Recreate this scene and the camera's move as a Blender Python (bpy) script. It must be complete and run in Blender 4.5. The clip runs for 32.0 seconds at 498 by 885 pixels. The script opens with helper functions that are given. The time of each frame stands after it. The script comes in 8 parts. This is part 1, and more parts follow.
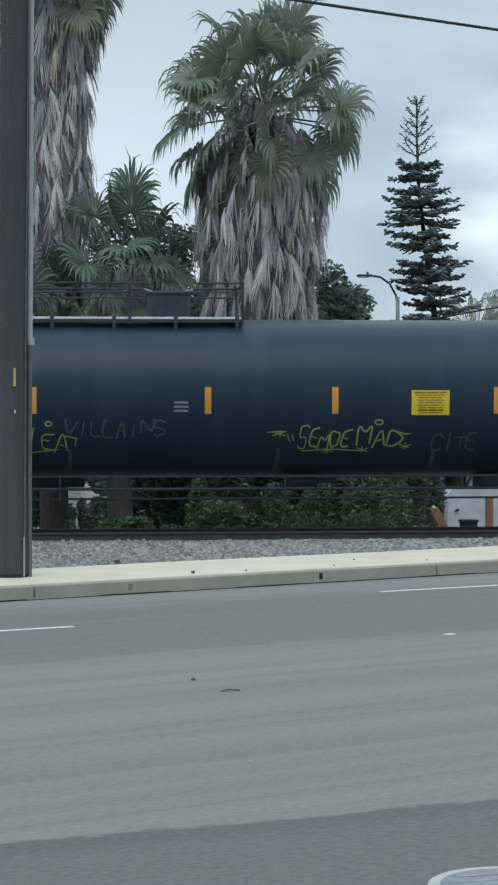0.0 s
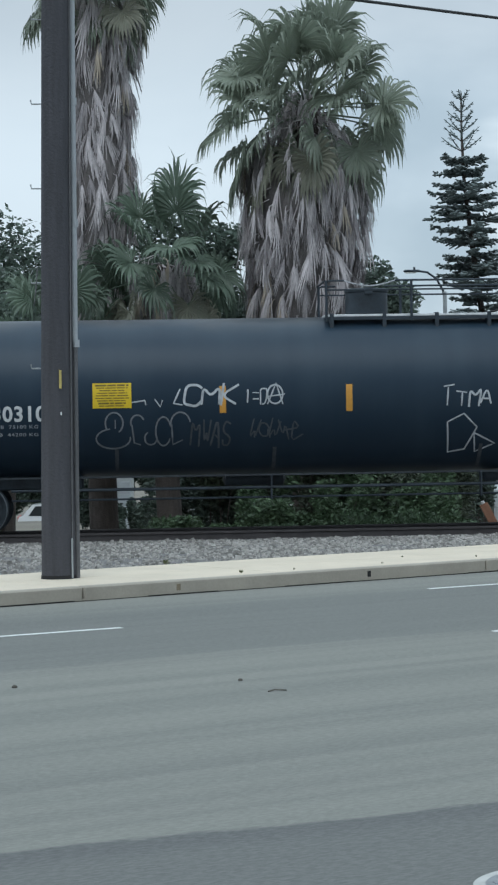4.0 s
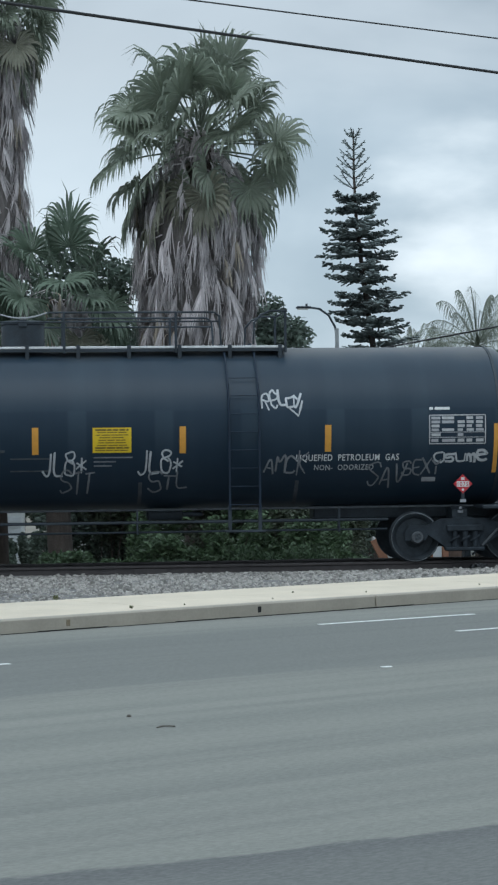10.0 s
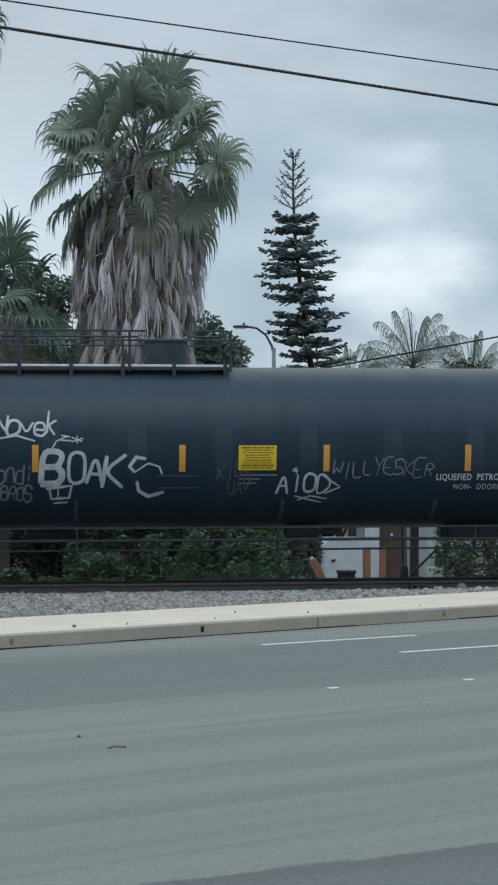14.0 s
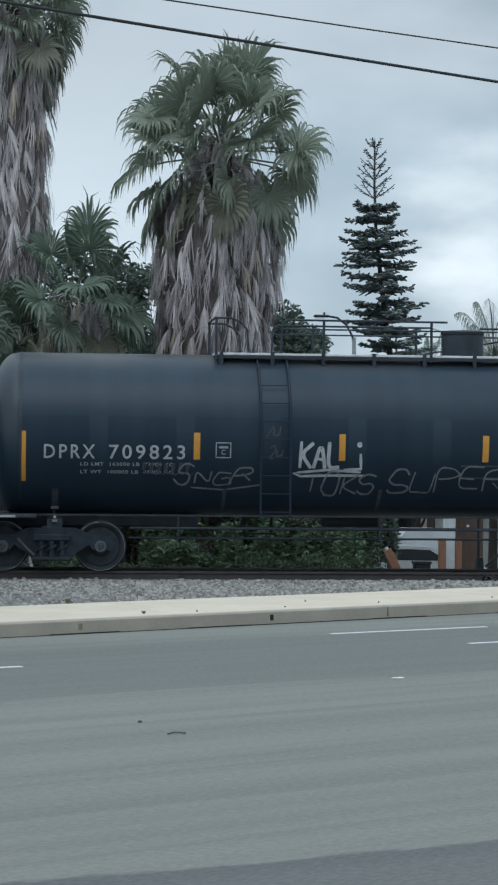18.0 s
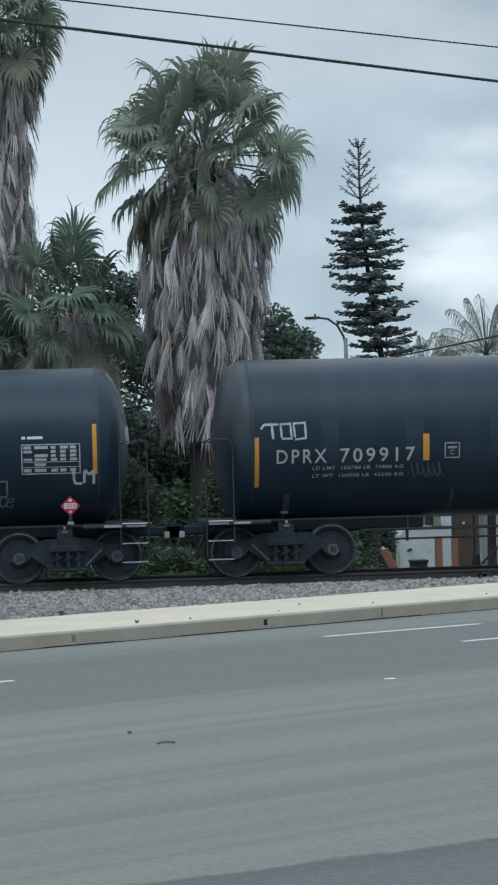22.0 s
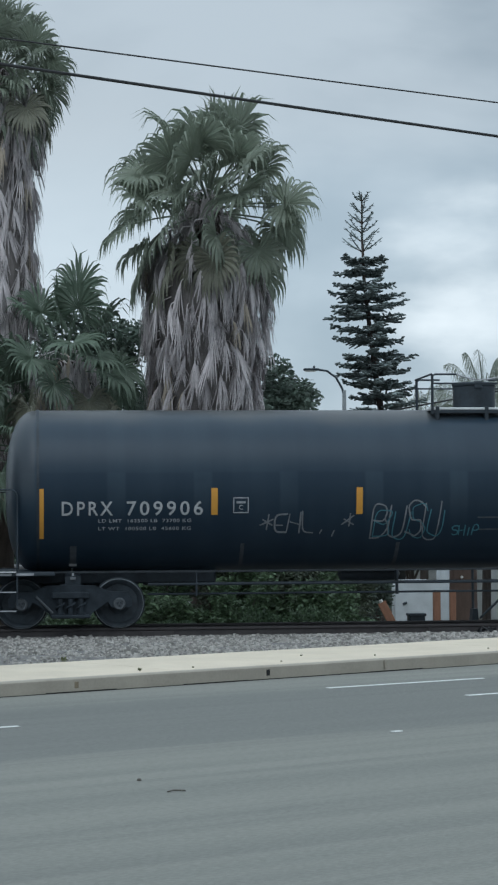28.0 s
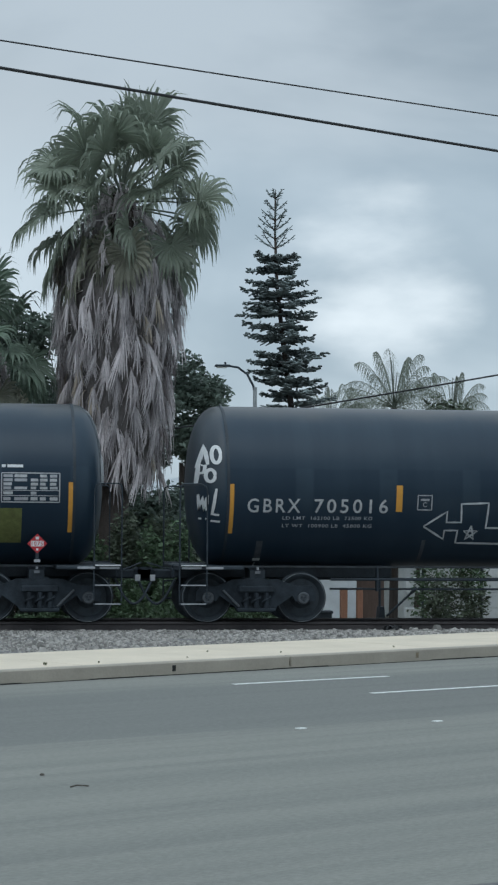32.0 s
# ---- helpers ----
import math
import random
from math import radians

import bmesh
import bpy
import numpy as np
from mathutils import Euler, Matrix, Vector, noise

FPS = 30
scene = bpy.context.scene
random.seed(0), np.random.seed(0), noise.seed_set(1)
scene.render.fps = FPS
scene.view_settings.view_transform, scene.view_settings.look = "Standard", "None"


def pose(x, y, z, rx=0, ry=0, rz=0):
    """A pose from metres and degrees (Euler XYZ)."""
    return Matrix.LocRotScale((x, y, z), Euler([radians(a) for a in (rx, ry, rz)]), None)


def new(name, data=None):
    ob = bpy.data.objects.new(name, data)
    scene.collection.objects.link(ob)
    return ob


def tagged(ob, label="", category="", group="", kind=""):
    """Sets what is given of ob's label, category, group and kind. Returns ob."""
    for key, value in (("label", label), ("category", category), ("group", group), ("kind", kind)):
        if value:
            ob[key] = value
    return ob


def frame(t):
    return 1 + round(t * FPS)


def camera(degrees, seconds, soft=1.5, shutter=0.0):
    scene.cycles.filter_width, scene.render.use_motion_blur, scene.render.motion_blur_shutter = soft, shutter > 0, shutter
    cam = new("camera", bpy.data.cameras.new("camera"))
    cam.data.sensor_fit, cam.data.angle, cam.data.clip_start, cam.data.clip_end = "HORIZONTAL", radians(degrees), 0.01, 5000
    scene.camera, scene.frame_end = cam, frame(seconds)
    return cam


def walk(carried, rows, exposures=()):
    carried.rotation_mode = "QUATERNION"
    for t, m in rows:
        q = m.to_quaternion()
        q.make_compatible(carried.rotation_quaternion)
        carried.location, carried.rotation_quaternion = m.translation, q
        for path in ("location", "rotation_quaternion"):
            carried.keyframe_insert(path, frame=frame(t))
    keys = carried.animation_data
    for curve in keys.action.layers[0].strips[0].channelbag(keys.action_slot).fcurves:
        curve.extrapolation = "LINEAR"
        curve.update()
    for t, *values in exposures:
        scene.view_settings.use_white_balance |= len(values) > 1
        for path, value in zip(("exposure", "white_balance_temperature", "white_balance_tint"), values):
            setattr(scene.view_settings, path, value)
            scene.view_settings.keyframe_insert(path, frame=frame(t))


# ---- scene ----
CLIP = 32.0
cam = camera(13.59, CLIP, soft=2.3)


def eye(x, z, yaw, pitch, roll):
    return pose(x, 0, z, 90 + pitch, 0, yaw) @ pose(0, 0, 0, 0, 0, roll)


PATH = [
    (0.0, eye(-0.053, 1.935, -4.500, -0.347, -0.099)),
    (0.5, eye(-0.049, 1.935, -3.553, -0.170, 0.011)),
    (1.0, eye(-0.040, 1.937, -2.834, 0.014, -0.033)),
    (1.5, eye(-0.021, 1.940, -2.423, 0.191, -0.130)),
    (2.0, eye(-0.021, 1.941, -2.374, 0.281, -0.181)),
    (2.5, eye(0.009, 1.948, -2.427, 0.231, -0.469)),
    (4.5, eye(-0.005, 1.962, -3.465, -0.515, -0.964)),
    (5.0, eye(0.008, 1.967, -3.947, -0.479, -0.957)),
    (5.5, eye(0.010, 1.961, -4.563, -0.314, -0.830)),
    (6.0, eye(0.016, 1.955, -5.129, -0.137, -0.765)),
    (6.5, eye(0.008, 1.954, -5.500, 0.022, -0.718)),
    (7.0, eye(-0.004, 1.955, -5.609, 0.159, -0.638)),
    (7.5, eye(-0.000, 1.949, -5.533, 0.259, -0.607)),
    (8.0, eye(0.006, 1.949, -5.491, 0.284, -0.651)),
    (8.5, eye(-0.001, 1.958, -5.636, 0.268, -0.703)),
    (9.0, eye(0.001, 1.957, -5.849, 0.293, -0.739)),
    (9.5, eye(0.009, 1.962, -6.016, 0.354, -0.713)),
    (10.0, eye(0.019, 1.959, -6.074, 0.511, -0.666)),
    (10.5, eye(0.014, 1.962, -6.114, 0.696, -0.407)),
    (11.0, eye(0.020, 1.965, -6.146, 0.941, -0.287)),
    (11.5, eye(0.015, 1.962, -6.393, 1.163, -0.275)),
    (12.0, eye(-0.018, 1.964, -6.902, 1.365, -0.278)),
    (12.5, eye(-0.052, 1.968, -7.480, 1.524, -0.334)),
    (13.0, eye(-0.109, 1.963, -7.970, 1.576, -0.218)),
    (13.5, eye(-0.132, 1.991, -8.154, 1.367, -0.216)),
    (14.0, eye(-0.147, 1.982, -7.959, 0.996, -0.172)),
    (14.5, eye(-0.130, 1.971, -7.298, 0.431, -0.408)),
    (15.0, eye(-0.068, 1.989, -6.525, -0.015, -0.661)),
    (15.5, eye(-0.048, 1.991, -5.771, -0.213, -0.647)),
    (17.5, eye(0.032, 1.959, -5.168, 0.588, 0.200)),
    (18.0, eye(0.002, 1.967, -5.677, 0.704, 0.537)),
    (18.5, eye(-0.046, 1.963, -6.227, 0.688, 0.641)),
    (19.0, eye(-0.063, 1.976, -6.439, 0.392, 0.509)),
    (19.5, eye(-0.041, 1.976, -6.120, 0.133, 0.257)),
    (20.0, eye(-0.011, 1.990, -5.564, -0.012, -0.014)),
    (20.5, eye(0.089, 1.993, -5.127, 0.079, -0.410)),
    (21.0, eye(0.165, 1.992, -4.903, 0.277, -0.826)),
    (21.5, eye(0.157, 1.989, -5.187, 0.506, -1.226)),
    (22.0, eye(0.156, 1.986, -5.689, 0.804, -1.501)),
    (22.5, eye(0.152, 1.987, -6.116, 1.139, -1.553)),
    (23.0, eye(0.140, 1.991, -6.320, 1.520, -1.605)),
    (23.5, eye(0.124, 1.993, -6.259, 1.888, -1.510)),
    (24.0, eye(0.113, 1.991, -5.916, 2.219, -1.291)),
    (24.5, eye(0.088, 1.983, -5.425, 2.502, -1.034)),
    (26.5, eye(-0.015, 1.976, -5.088, 3.016, -0.760)),
    (27.0, eye(-0.016, 1.977, -5.448, 2.816, -0.688)),
    (27.5, eye(-0.014, 1.970, -5.693, 2.531, -0.556)),
    (28.0, eye(-0.031, 1.976, -5.935, 2.188, -0.375)),
    (28.5, eye(-0.028, 1.980, -6.115, 1.845, -0.266)),
    (29.0, eye(-0.028, 1.977, -6.402, 1.558, -0.267)),
    (29.5, eye(-0.022, 1.970, -6.784, 1.421, -0.182)),
    (30.0, eye(-0.029, 1.976, -7.266, 1.453, -0.037)),
    (30.5, eye(-0.025, 1.975, -7.741, 1.646, 0.067)),
    (31.0, eye(-0.036, 1.982, -8.191, 1.887, 0.233)),
    (31.5, eye(-0.020, 1.982, -8.405, 2.048, 0.355)),
    (32.0, eye(-0.017, 1.978, -8.391, 2.076, 0.414)),
]
walk(cam, PATH, [(t, e, 5900, 4) for t, e in ((0, 0.18), (2, 0.15), (5, 0.19), (7, 0.18), (9, 0.17), (12, 0.08), (13.5, 0.03), (15, 0.12), (18, 0.10), (20, 0.15), (22, 0.10), (24, 0.02), (27, 0.0), (29, 0.03), (CLIP, -0.02))])

# ---- overcast daylight ----
SUN_EL, SUN_AZ = 58.0, 200.0
world = bpy.data.worlds.new("overcast_sky")
scene.world = world
world.use_nodes = True
wn, wl = world.node_tree.nodes, world.node_tree.links
wn.clear()
w_out = wn.new("ShaderNodeOutputWorld")
w_bg = wn.new("ShaderNodeBackground")
w_sky = wn.new("ShaderNodeTexSky")
w_sky.sky_type, w_sky.sun_disc = "NISHITA", False
w_sky.sun_elevation, w_sky.sun_rotation = radians(SUN_EL), radians(SUN_AZ)
w_tc = wn.new("ShaderNodeTexCoord")
w_map = wn.new("ShaderNodeMapping")
w_map.inputs["Scale"].default_value = (1.0, 1.0, 2.3)
w_map.inputs["Location"].default_value = (0.35, 0.1, 0.22)
wl.new(w_tc.outputs["Generated"], w_map.inputs["Vector"])
w_n1 = wn.new("ShaderNodeTexNoise")
w_n1.inputs["Scale"].default_value, w_n1.inputs["Detail"].default_value = 4.2, 5.0
w_n1.inputs["Roughness"].default_value, w_n1.inputs["Distortion"].default_value = 0.48, 0.35
wl.new(w_map.outputs["Vector"], w_n1.inputs["Vector"])
w_ramp = wn.new("ShaderNodeValToRGB")
w_ramp.color_ramp.interpolation = "EASE"
w_ramp.color_ramp.elements[0].position, w_ramp.color_ramp.elements[0].color = 0.36, (0.375, 0.425, 0.465, 1)
w_ramp.color_ramp.elements[1].position, w_ramp.color_ramp.elements[1].color = 0.66, (0.60, 0.64, 0.67, 1)
wl.new(w_n1.outputs["Fac"], w_ramp.inputs["Fac"])
# an overcast sky is brighter towards the zenith
w_sep = wn.new("ShaderNodeSeparateXYZ")
wl.new(w_tc.outputs["Generated"], w_sep.inputs["Vector"])
w_zen = wn.new("ShaderNodeMapRange")
w_zen.inputs["From Min"].default_value, w_zen.inputs["From Max"].default_value = 0.25, 1.0
w_zen.inputs["To Min"].default_value, w_zen.inputs["To Max"].default_value = 1.15, 3.1
wl.new(w_sep.outputs["Z"], w_zen.inputs["Value"])
w_mul = wn.new("ShaderNodeMix")
w_mul.data_type, w_mul.blend_type = "RGBA", "MULTIPLY"
w_mul.inputs["Factor"].default_value = 1.0
wl.new(w_ramp.outputs["Color"], w_mul.inputs["A"])
wl.new(w_zen.outputs["Result"], w_mul.inputs["B"])
w_dim = wn.new("ShaderNodeMix")
w_dim.data_type, w_dim.blend_type = "RGBA", "MULTIPLY"
w_dim.inputs["Factor"].default_value, w_dim.inputs["B"].default_value = 1.0, (0.1, 0.1, 0.1, 1)
wl.new(w_sky.outputs["Color"], w_dim.inputs["A"])
w_mix = wn.new("ShaderNodeMix")
w_mix.data_type = "RGBA"
w_mix.inputs["Factor"].default_value = 0.92
wl.new(w_dim.outputs["Result"], w_mix.inputs["A"])
wl.new(w_mul.outputs["Result"], w_mix.inputs["B"])
# a thinner, brighter break in the cloud low in the north, with ragged edges
w_dot = wn.new("ShaderNodeVectorMath")
w_dot.operation = "DOT_PRODUCT"
w_dot.inputs[1].default_value = Vector((0.205, 0.972, 0.112)).normalized()
wl.new(w_tc.outputs["Generated"], w_dot.inputs[0])
w_n2 = wn.new("ShaderNodeTexNoise")
w_n2.inputs["Scale"].default_value, w_n2.inputs["Detail"].default_value = 13.0, 6.0
wl.new(w_map.outputs["Vector"], w_n2.inputs["Vector"])
w_rag = wn.new("ShaderNodeMath")
w_rag.operation, w_rag.inputs[1].default_value = "MULTIPLY_ADD", 0.0034
wl.new(w_n2.outputs["Fac"], w_rag.inputs[0])
wl.new(w_dot.outputs["Value"], w_rag.inputs[2])
w_gap = wn.new("ShaderNodeMapRange")
w_gap.interpolation_type = "SMOOTHSTEP"
w_gap.inputs["From Min"].default_value, w_gap.inputs["From Max"].default_value = 1.0004, 1.0024
w_gap.inputs["To Max"].default_value = 1.0
wl.new(w_rag.outputs[0], w_gap.inputs["Value"])
w_lit = wn.new("ShaderNodeMix")
w_lit.data_type = "RGBA"
w_lit.inputs["B"].default_value = (0.90, 0.92, 0.93, 1)
wl.new(w_gap.outputs["Result"], w_lit.inputs["Factor"])
wl.new(w_mix.outputs["Result"], w_lit.inputs["A"])
w_dot2 = wn.new("ShaderNodeVectorMath")
w_dot2.operation = "DOT_PRODUCT"
w_dot2.inputs[1].default_value = Vector((-0.01, 0.985, 0.125)).normalized()
wl.new(w_tc.outputs["Generated"], w_dot2.inputs[0])
w_gap2 = wn.new("ShaderNodeMapRange")
w_gap2.interpolation_type = "SMOOTHSTEP"
w_gap2.inputs["From Min"].default_value, w_gap2.inputs["From Max"].default_value = 0.992, 0.9995
w_gap2.inputs["To Max"].default_value = 0.45
wl.new(w_dot2.outputs["Value"], w_gap2.inputs["Value"])
w_lit2 = wn.new("ShaderNodeMix")
w_lit2.data_type = "RGBA"
w_lit2.inputs["B"].default_value = (0.70, 0.735, 0.76, 1)
wl.new(w_gap2.outputs["Result"], w_lit2.inputs["Factor"])
wl.new(w_lit.outputs["Result"], w_lit2.inputs["A"])
# a greyer deck of cloud above the break, with an uneven lower edge
w_edge = wn.new("ShaderNodeMath")
w_edge.operation, w_edge.inputs[1].default_value = "MULTIPLY_ADD", 0.10
wl.new(w_n1.outputs["Fac"], w_edge.inputs[0])
wl.new(w_sep.outputs["Z"], w_edge.inputs[2])
w_deck = wn.new("ShaderNodeMapRange")
w_deck.interpolation_type = "SMOOTHSTEP"
w_deck.inputs["From Min"].default_value, w_deck.inputs["From Max"].default_value = 0.185, 0.265
w_deck.inputs["To Max"].default_value = 0.85
wl.new(w_edge.outputs[0], w_deck.inputs["Value"])
w_grey = wn.new("ShaderNodeMix")
w_grey.data_type, w_grey.blend_type = "RGBA", "MULTIPLY"
w_grey.inputs["B"].default_value = (0.80, 0.79, 0.79, 1)
wl.new(w_deck.outputs["Result"], w_grey.inputs["Factor"])
wl.new(w_lit2.outputs["Result"], w_grey.inputs["A"])
wl.new(w_grey.outputs["Result"], w_bg.inputs["Color"])
w_bg.inputs["Strength"].default_value = 1.0
wl.new(w_bg.outputs["Background"], w_out.inputs["Surface"])
sun_data = bpy.data.lights.new("sun", "SUN")
sun_data.energy, sun_data.angle, sun_data.color = 0.7, radians(40), (1.0, 0.97, 0.93)
sun = new("sun", sun_data)
sun.matrix_world = pose(0, 0, 60, 90 - SUN_EL, 0, 180 - SUN_AZ)


# ---- small mesh kit ----
class Geo:
    """Vertices and faces of one mesh under construction."""

    def __init__(self):
        self.v, self.f = [], []

    def add(self, verts, faces):
        o = len(self.v)
        self.v.extend(tuple(p) for p in verts)
        self.f.extend(tuple(i + o for i in q) for q in faces)
        return self

    def box(self, x0, y0, z0, x1, y1, z1, c=0.0, m=None):
        if c <= 0:
            vs = [(x, y, z) for z in (z0, z1) for y in (y0, y1) for x in (x0, x1)]
            fs = [(0, 2, 3, 1), (4, 5, 7, 6), (0, 1, 5, 4), (1, 3, 7, 5), (3, 2, 6, 7), (2, 0, 4, 6)]
        else:
            vs, fs = [], []
            for sx in (0, 1):
                for sy in (0, 1):
                    for sz in (0, 1):
                        X, Y, Z = (x0, x1)[sx], (y0, y1)[sy], (z0, z1)[sz]
                        dx, dy, dz = (c, -c)[sx], (c, -c)[sy], (c, -c)[sz]
                        vs += [(X, Y + dy, Z + dz), (X + dx, Y, Z + dz), (X + dx, Y + dy, Z)]
            k = lambda sx, sy, sz, a: (sx * 4 + sy * 2 + sz) * 3 + a
            fs += [(k(0, 0, 0, 0), k(0, 0, 1, 0), k(0, 1, 1, 0), k(0, 1, 0, 0)), (k(1, 0, 0, 0), k(1, 1, 0, 0), k(1, 1, 1, 0), k(1, 0, 1, 0))]
            fs += [(k(0, 0, 0, 1), k(1, 0, 0, 1), k(1, 0, 1, 1), k(0, 0, 1, 1)), (k(0, 1, 0, 1), k(0, 1, 1, 1), k(1, 1, 1, 1), k(1, 1, 0, 1))]
            fs += [(k(0, 0, 0, 2), k(0, 1, 0, 2), k(1, 1, 0, 2), k(1, 0, 0, 2)), (k(0, 0, 1, 2), k(1, 0, 1, 2), k(1, 1, 1, 2), k(0, 1, 1, 2))]
            for sx in (0, 1):
                for sy in (0, 1):
                    fs.append((k(sx, sy, 0, 0), k(sx, sy, 0, 1), k(sx, sy, 1, 1), k(sx, sy, 1, 0)))
                for sz in (0, 1):
                    fs.append((k(sx, 0, sz, 0), k(sx, 0, sz, 2), k(sx, 1, sz, 2), k(sx, 1, sz, 0)))
                    for sy in (0, 1):
                        fs.append((k(sx, sy, sz, 0), k(sx, sy, sz, 1), k(sx, sy, sz, 2)))
            for sy in (0, 1):
                for sz in (0, 1):
                    fs.append((k(0, sy, sz, 1), k(0, sy, sz, 2), k(1, sy, sz, 2), k(1, sy, sz, 1)))
        if m is not None:
            vs = [m @ Vector(p) for p in vs]
        return self.add(vs, fs)

    def tube(self, pts, r, seg=8, r1=None, cap=True):
        pts = [Vector(p) for p in pts]
        n = len(pts)
        rings, up = [], Vector((0.13, 0.31, 0.94))
        for i, p in enumerate(pts):
            d = (pts[min(i + 1, n - 1)] - pts[max(i - 1, 0)]).normalized()
            a = d.cross(up)
            if a.length < 0.2:
                a = d.cross(Vector((1, 0.2, 0)))
            a.normalize()
            b = d.cross(a)
            rr = r if r1 is None else r + (r1 - r) * i / (n - 1)
            rings.append([p + rr * (math.cos(t) * a + math.sin(t) * b) for t in (2 * math.pi * j / seg for j in range(seg))])
        fs = [(i * seg + j, i * seg + (j + 1) % seg, (i + 1) * seg + (j + 1) % seg, (i + 1) * seg + j) for i in range(n - 1) for j in range(seg)]
        if cap:
            fs += [tuple(range(seg))[::-1], tuple((n - 1) * seg + j for j in range(seg))]
        return self.add([q for ring in rings for q in ring], fs)

    def spin(self, profile, m, seg=24):
        """A profile of (along, radius) turned about the local x axis of m."""
        n = len(profile)
        vs = [m @ Vector((a, r * math.cos(t), r * math.sin(t))) for a, r in profile for t in (2 * math.pi * j / seg for j in range(seg))]
        fs = [(i * seg + j, (i + 1) * seg + j, (i + 1) * seg + (j + 1) % seg, i * seg + (j + 1) % seg) for i in range(n - 1) for j in range(seg)]
        fs += [tuple(range(seg)), tuple((n - 1) * seg + j for j in range(seg))[::-1]]
        return self.add(vs, fs)

    def prism(self, outline, y0, y1):
        """An outline in x and z, drawn out from y0 to y1."""
        n = len(outline)
        vs = [(x, y0, z) for x, z in outline] + [(x, y1, z) for x, z in outline]
        fs = [tuple(range(n)), tuple(range(n, 2 * n))[::-1]] + [(i, i + n, (i + 1) % n + n, (i + 1) % n) for i in range(n)]
        return self.add(vs, fs)

    def mesh(self, name, smooth=35.0):
        me = bpy.data.meshes.new(name)
        me.from_pydata(self.v, [], self.f)
        if smooth:
            me.shade_smooth()
            me.set_sharp_from_angle(angle=radians(smooth))
        me.update()
        return me


def part(name, geo, material, parent=None, label="", smooth=35.0, m=None):
    """Links a mesh as one object, under a thing or a part."""
    me = geo.mesh(name, smooth) if isinstance(geo, Geo) else geo
    if material is not None and not me.materials:
        me.materials.append(material)
    ob = new(name, me)
    if parent is not None:
        ob.parent = parent
    if m is not None:
        ob.matrix_basis = m
    return tagged(ob, label)


def thing(name, m, label, category, group="", kind=""):
    ob = new(name)
    ob.empty_display_size = 0.2
    ob.matrix_basis = m
    return tagged(ob, label, category, group, kind)


# ---- materials ----
def mat(name, colour, rough=0.7, metal=0.0, var=0.2, scale=3.0, fine=40.0, bump=0.15, tint=None, streak=(1, 1, 1), coat=0.0, island=0.0, distance=0.01, spec=0.5, thin=0.0):
    m = bpy.data.materials.new(name)
    m.use_nodes = True
    n, l = m.node_tree.nodes, m.node_tree.links
    b = n["Principled BSDF"]
    b.inputs["Roughness"].default_value, b.inputs["Metallic"].default_value = rough, metal
    b.inputs["Coat Weight"].default_value, b.inputs["Specular IOR Level"].default_value = coat, spec
    tc = n.new("ShaderNodeTexCoord")
    mp = n.new("ShaderNodeMapping")
    mp.inputs["Scale"].default_value = streak
    l.new(tc.outputs["Object"], mp.inputs["Vector"])
    big, small = n.new("ShaderNodeTexNoise"), n.new("ShaderNodeTexNoise")
    big.inputs["Scale"].default_value, big.inputs["Detail"].default_value = scale, 6.0
    big.inputs["Roughness"].default_value = 0.62
    small.inputs["Scale"].default_value, small.inputs["Detail"].default_value = fine, 4.0
    l.new(mp.outputs["Vector"], big.inputs["Vector"])
    l.new(tc.outputs["Object"], small.inputs["Vector"])
    add = n.new("ShaderNodeMath")
    add.operation = "MULTIPLY_ADD"
    add.inputs[1].default_value = 0.35
    l.new(small.outputs["Fac"], add.inputs[0])
    l.new(big.outputs["Fac"], add.inputs[2])
    last = add.outputs[0]
    if island:
        rnd = n.new("ShaderNodeNewGeometry").outputs["Random Per Island"] if island > 0 else n.new("ShaderNodeObjectInfo").outputs["Random"]
        more = n.new("ShaderNodeMath")
        more.operation = "MULTIPLY_ADD"
        more.inputs[1].default_value = abs(island)
        l.new(rnd, more.inputs[0])
        l.new(last, more.inputs[2])
        shift = n.new("ShaderNodeMath")
        shift.operation, shift.inputs[1].default_value = "SUBTRACT", abs(island) / 2
        l.new(more.outputs[0], shift.inputs[0])
        last = shift.outputs[0]
    ramp = n.new("ShaderNodeValToRGB")
    e = ramp.color_ramp.elements
    e[0].position, e[1].position = 0.38, 0.98
    dark = tint or tuple(x * (1 - var) for x in colour)
    e[0].color = (*dark, 1)
    e[1].color = (*(min(1, x * (1 + var)) for x in colour), 1)
    l.new(last, ramp.inputs["Fac"])
    l.new(ramp.outputs["Color"], b.inputs["Base Color"])
    if bump:
        bp = n.new("ShaderNodeBump")
        bp.inputs["Strength"].default_value, bp.inputs["Distance"].default_value = bump, distance
        l.new(small.outputs["Fac"], bp.inputs["Height"])
        l.new(bp.outputs["Normal"], b.inputs["Normal"])
    if thin:                                                # thin leaves let light through
        tr, mx = n.new("ShaderNodeBsdfTranslucent"), n.new("ShaderNodeMixShader")
        mx.inputs[0].default_value = thin
        l.new(ramp.outputs["Color"], tr.inputs["Color"])
        l.new(b.outputs[0], mx.inputs[1])
        l.new(tr.outputs[0], mx.inputs[2])
        l.new(mx.outputs[0], n["Material Output"].inputs["Surface"])
    return m


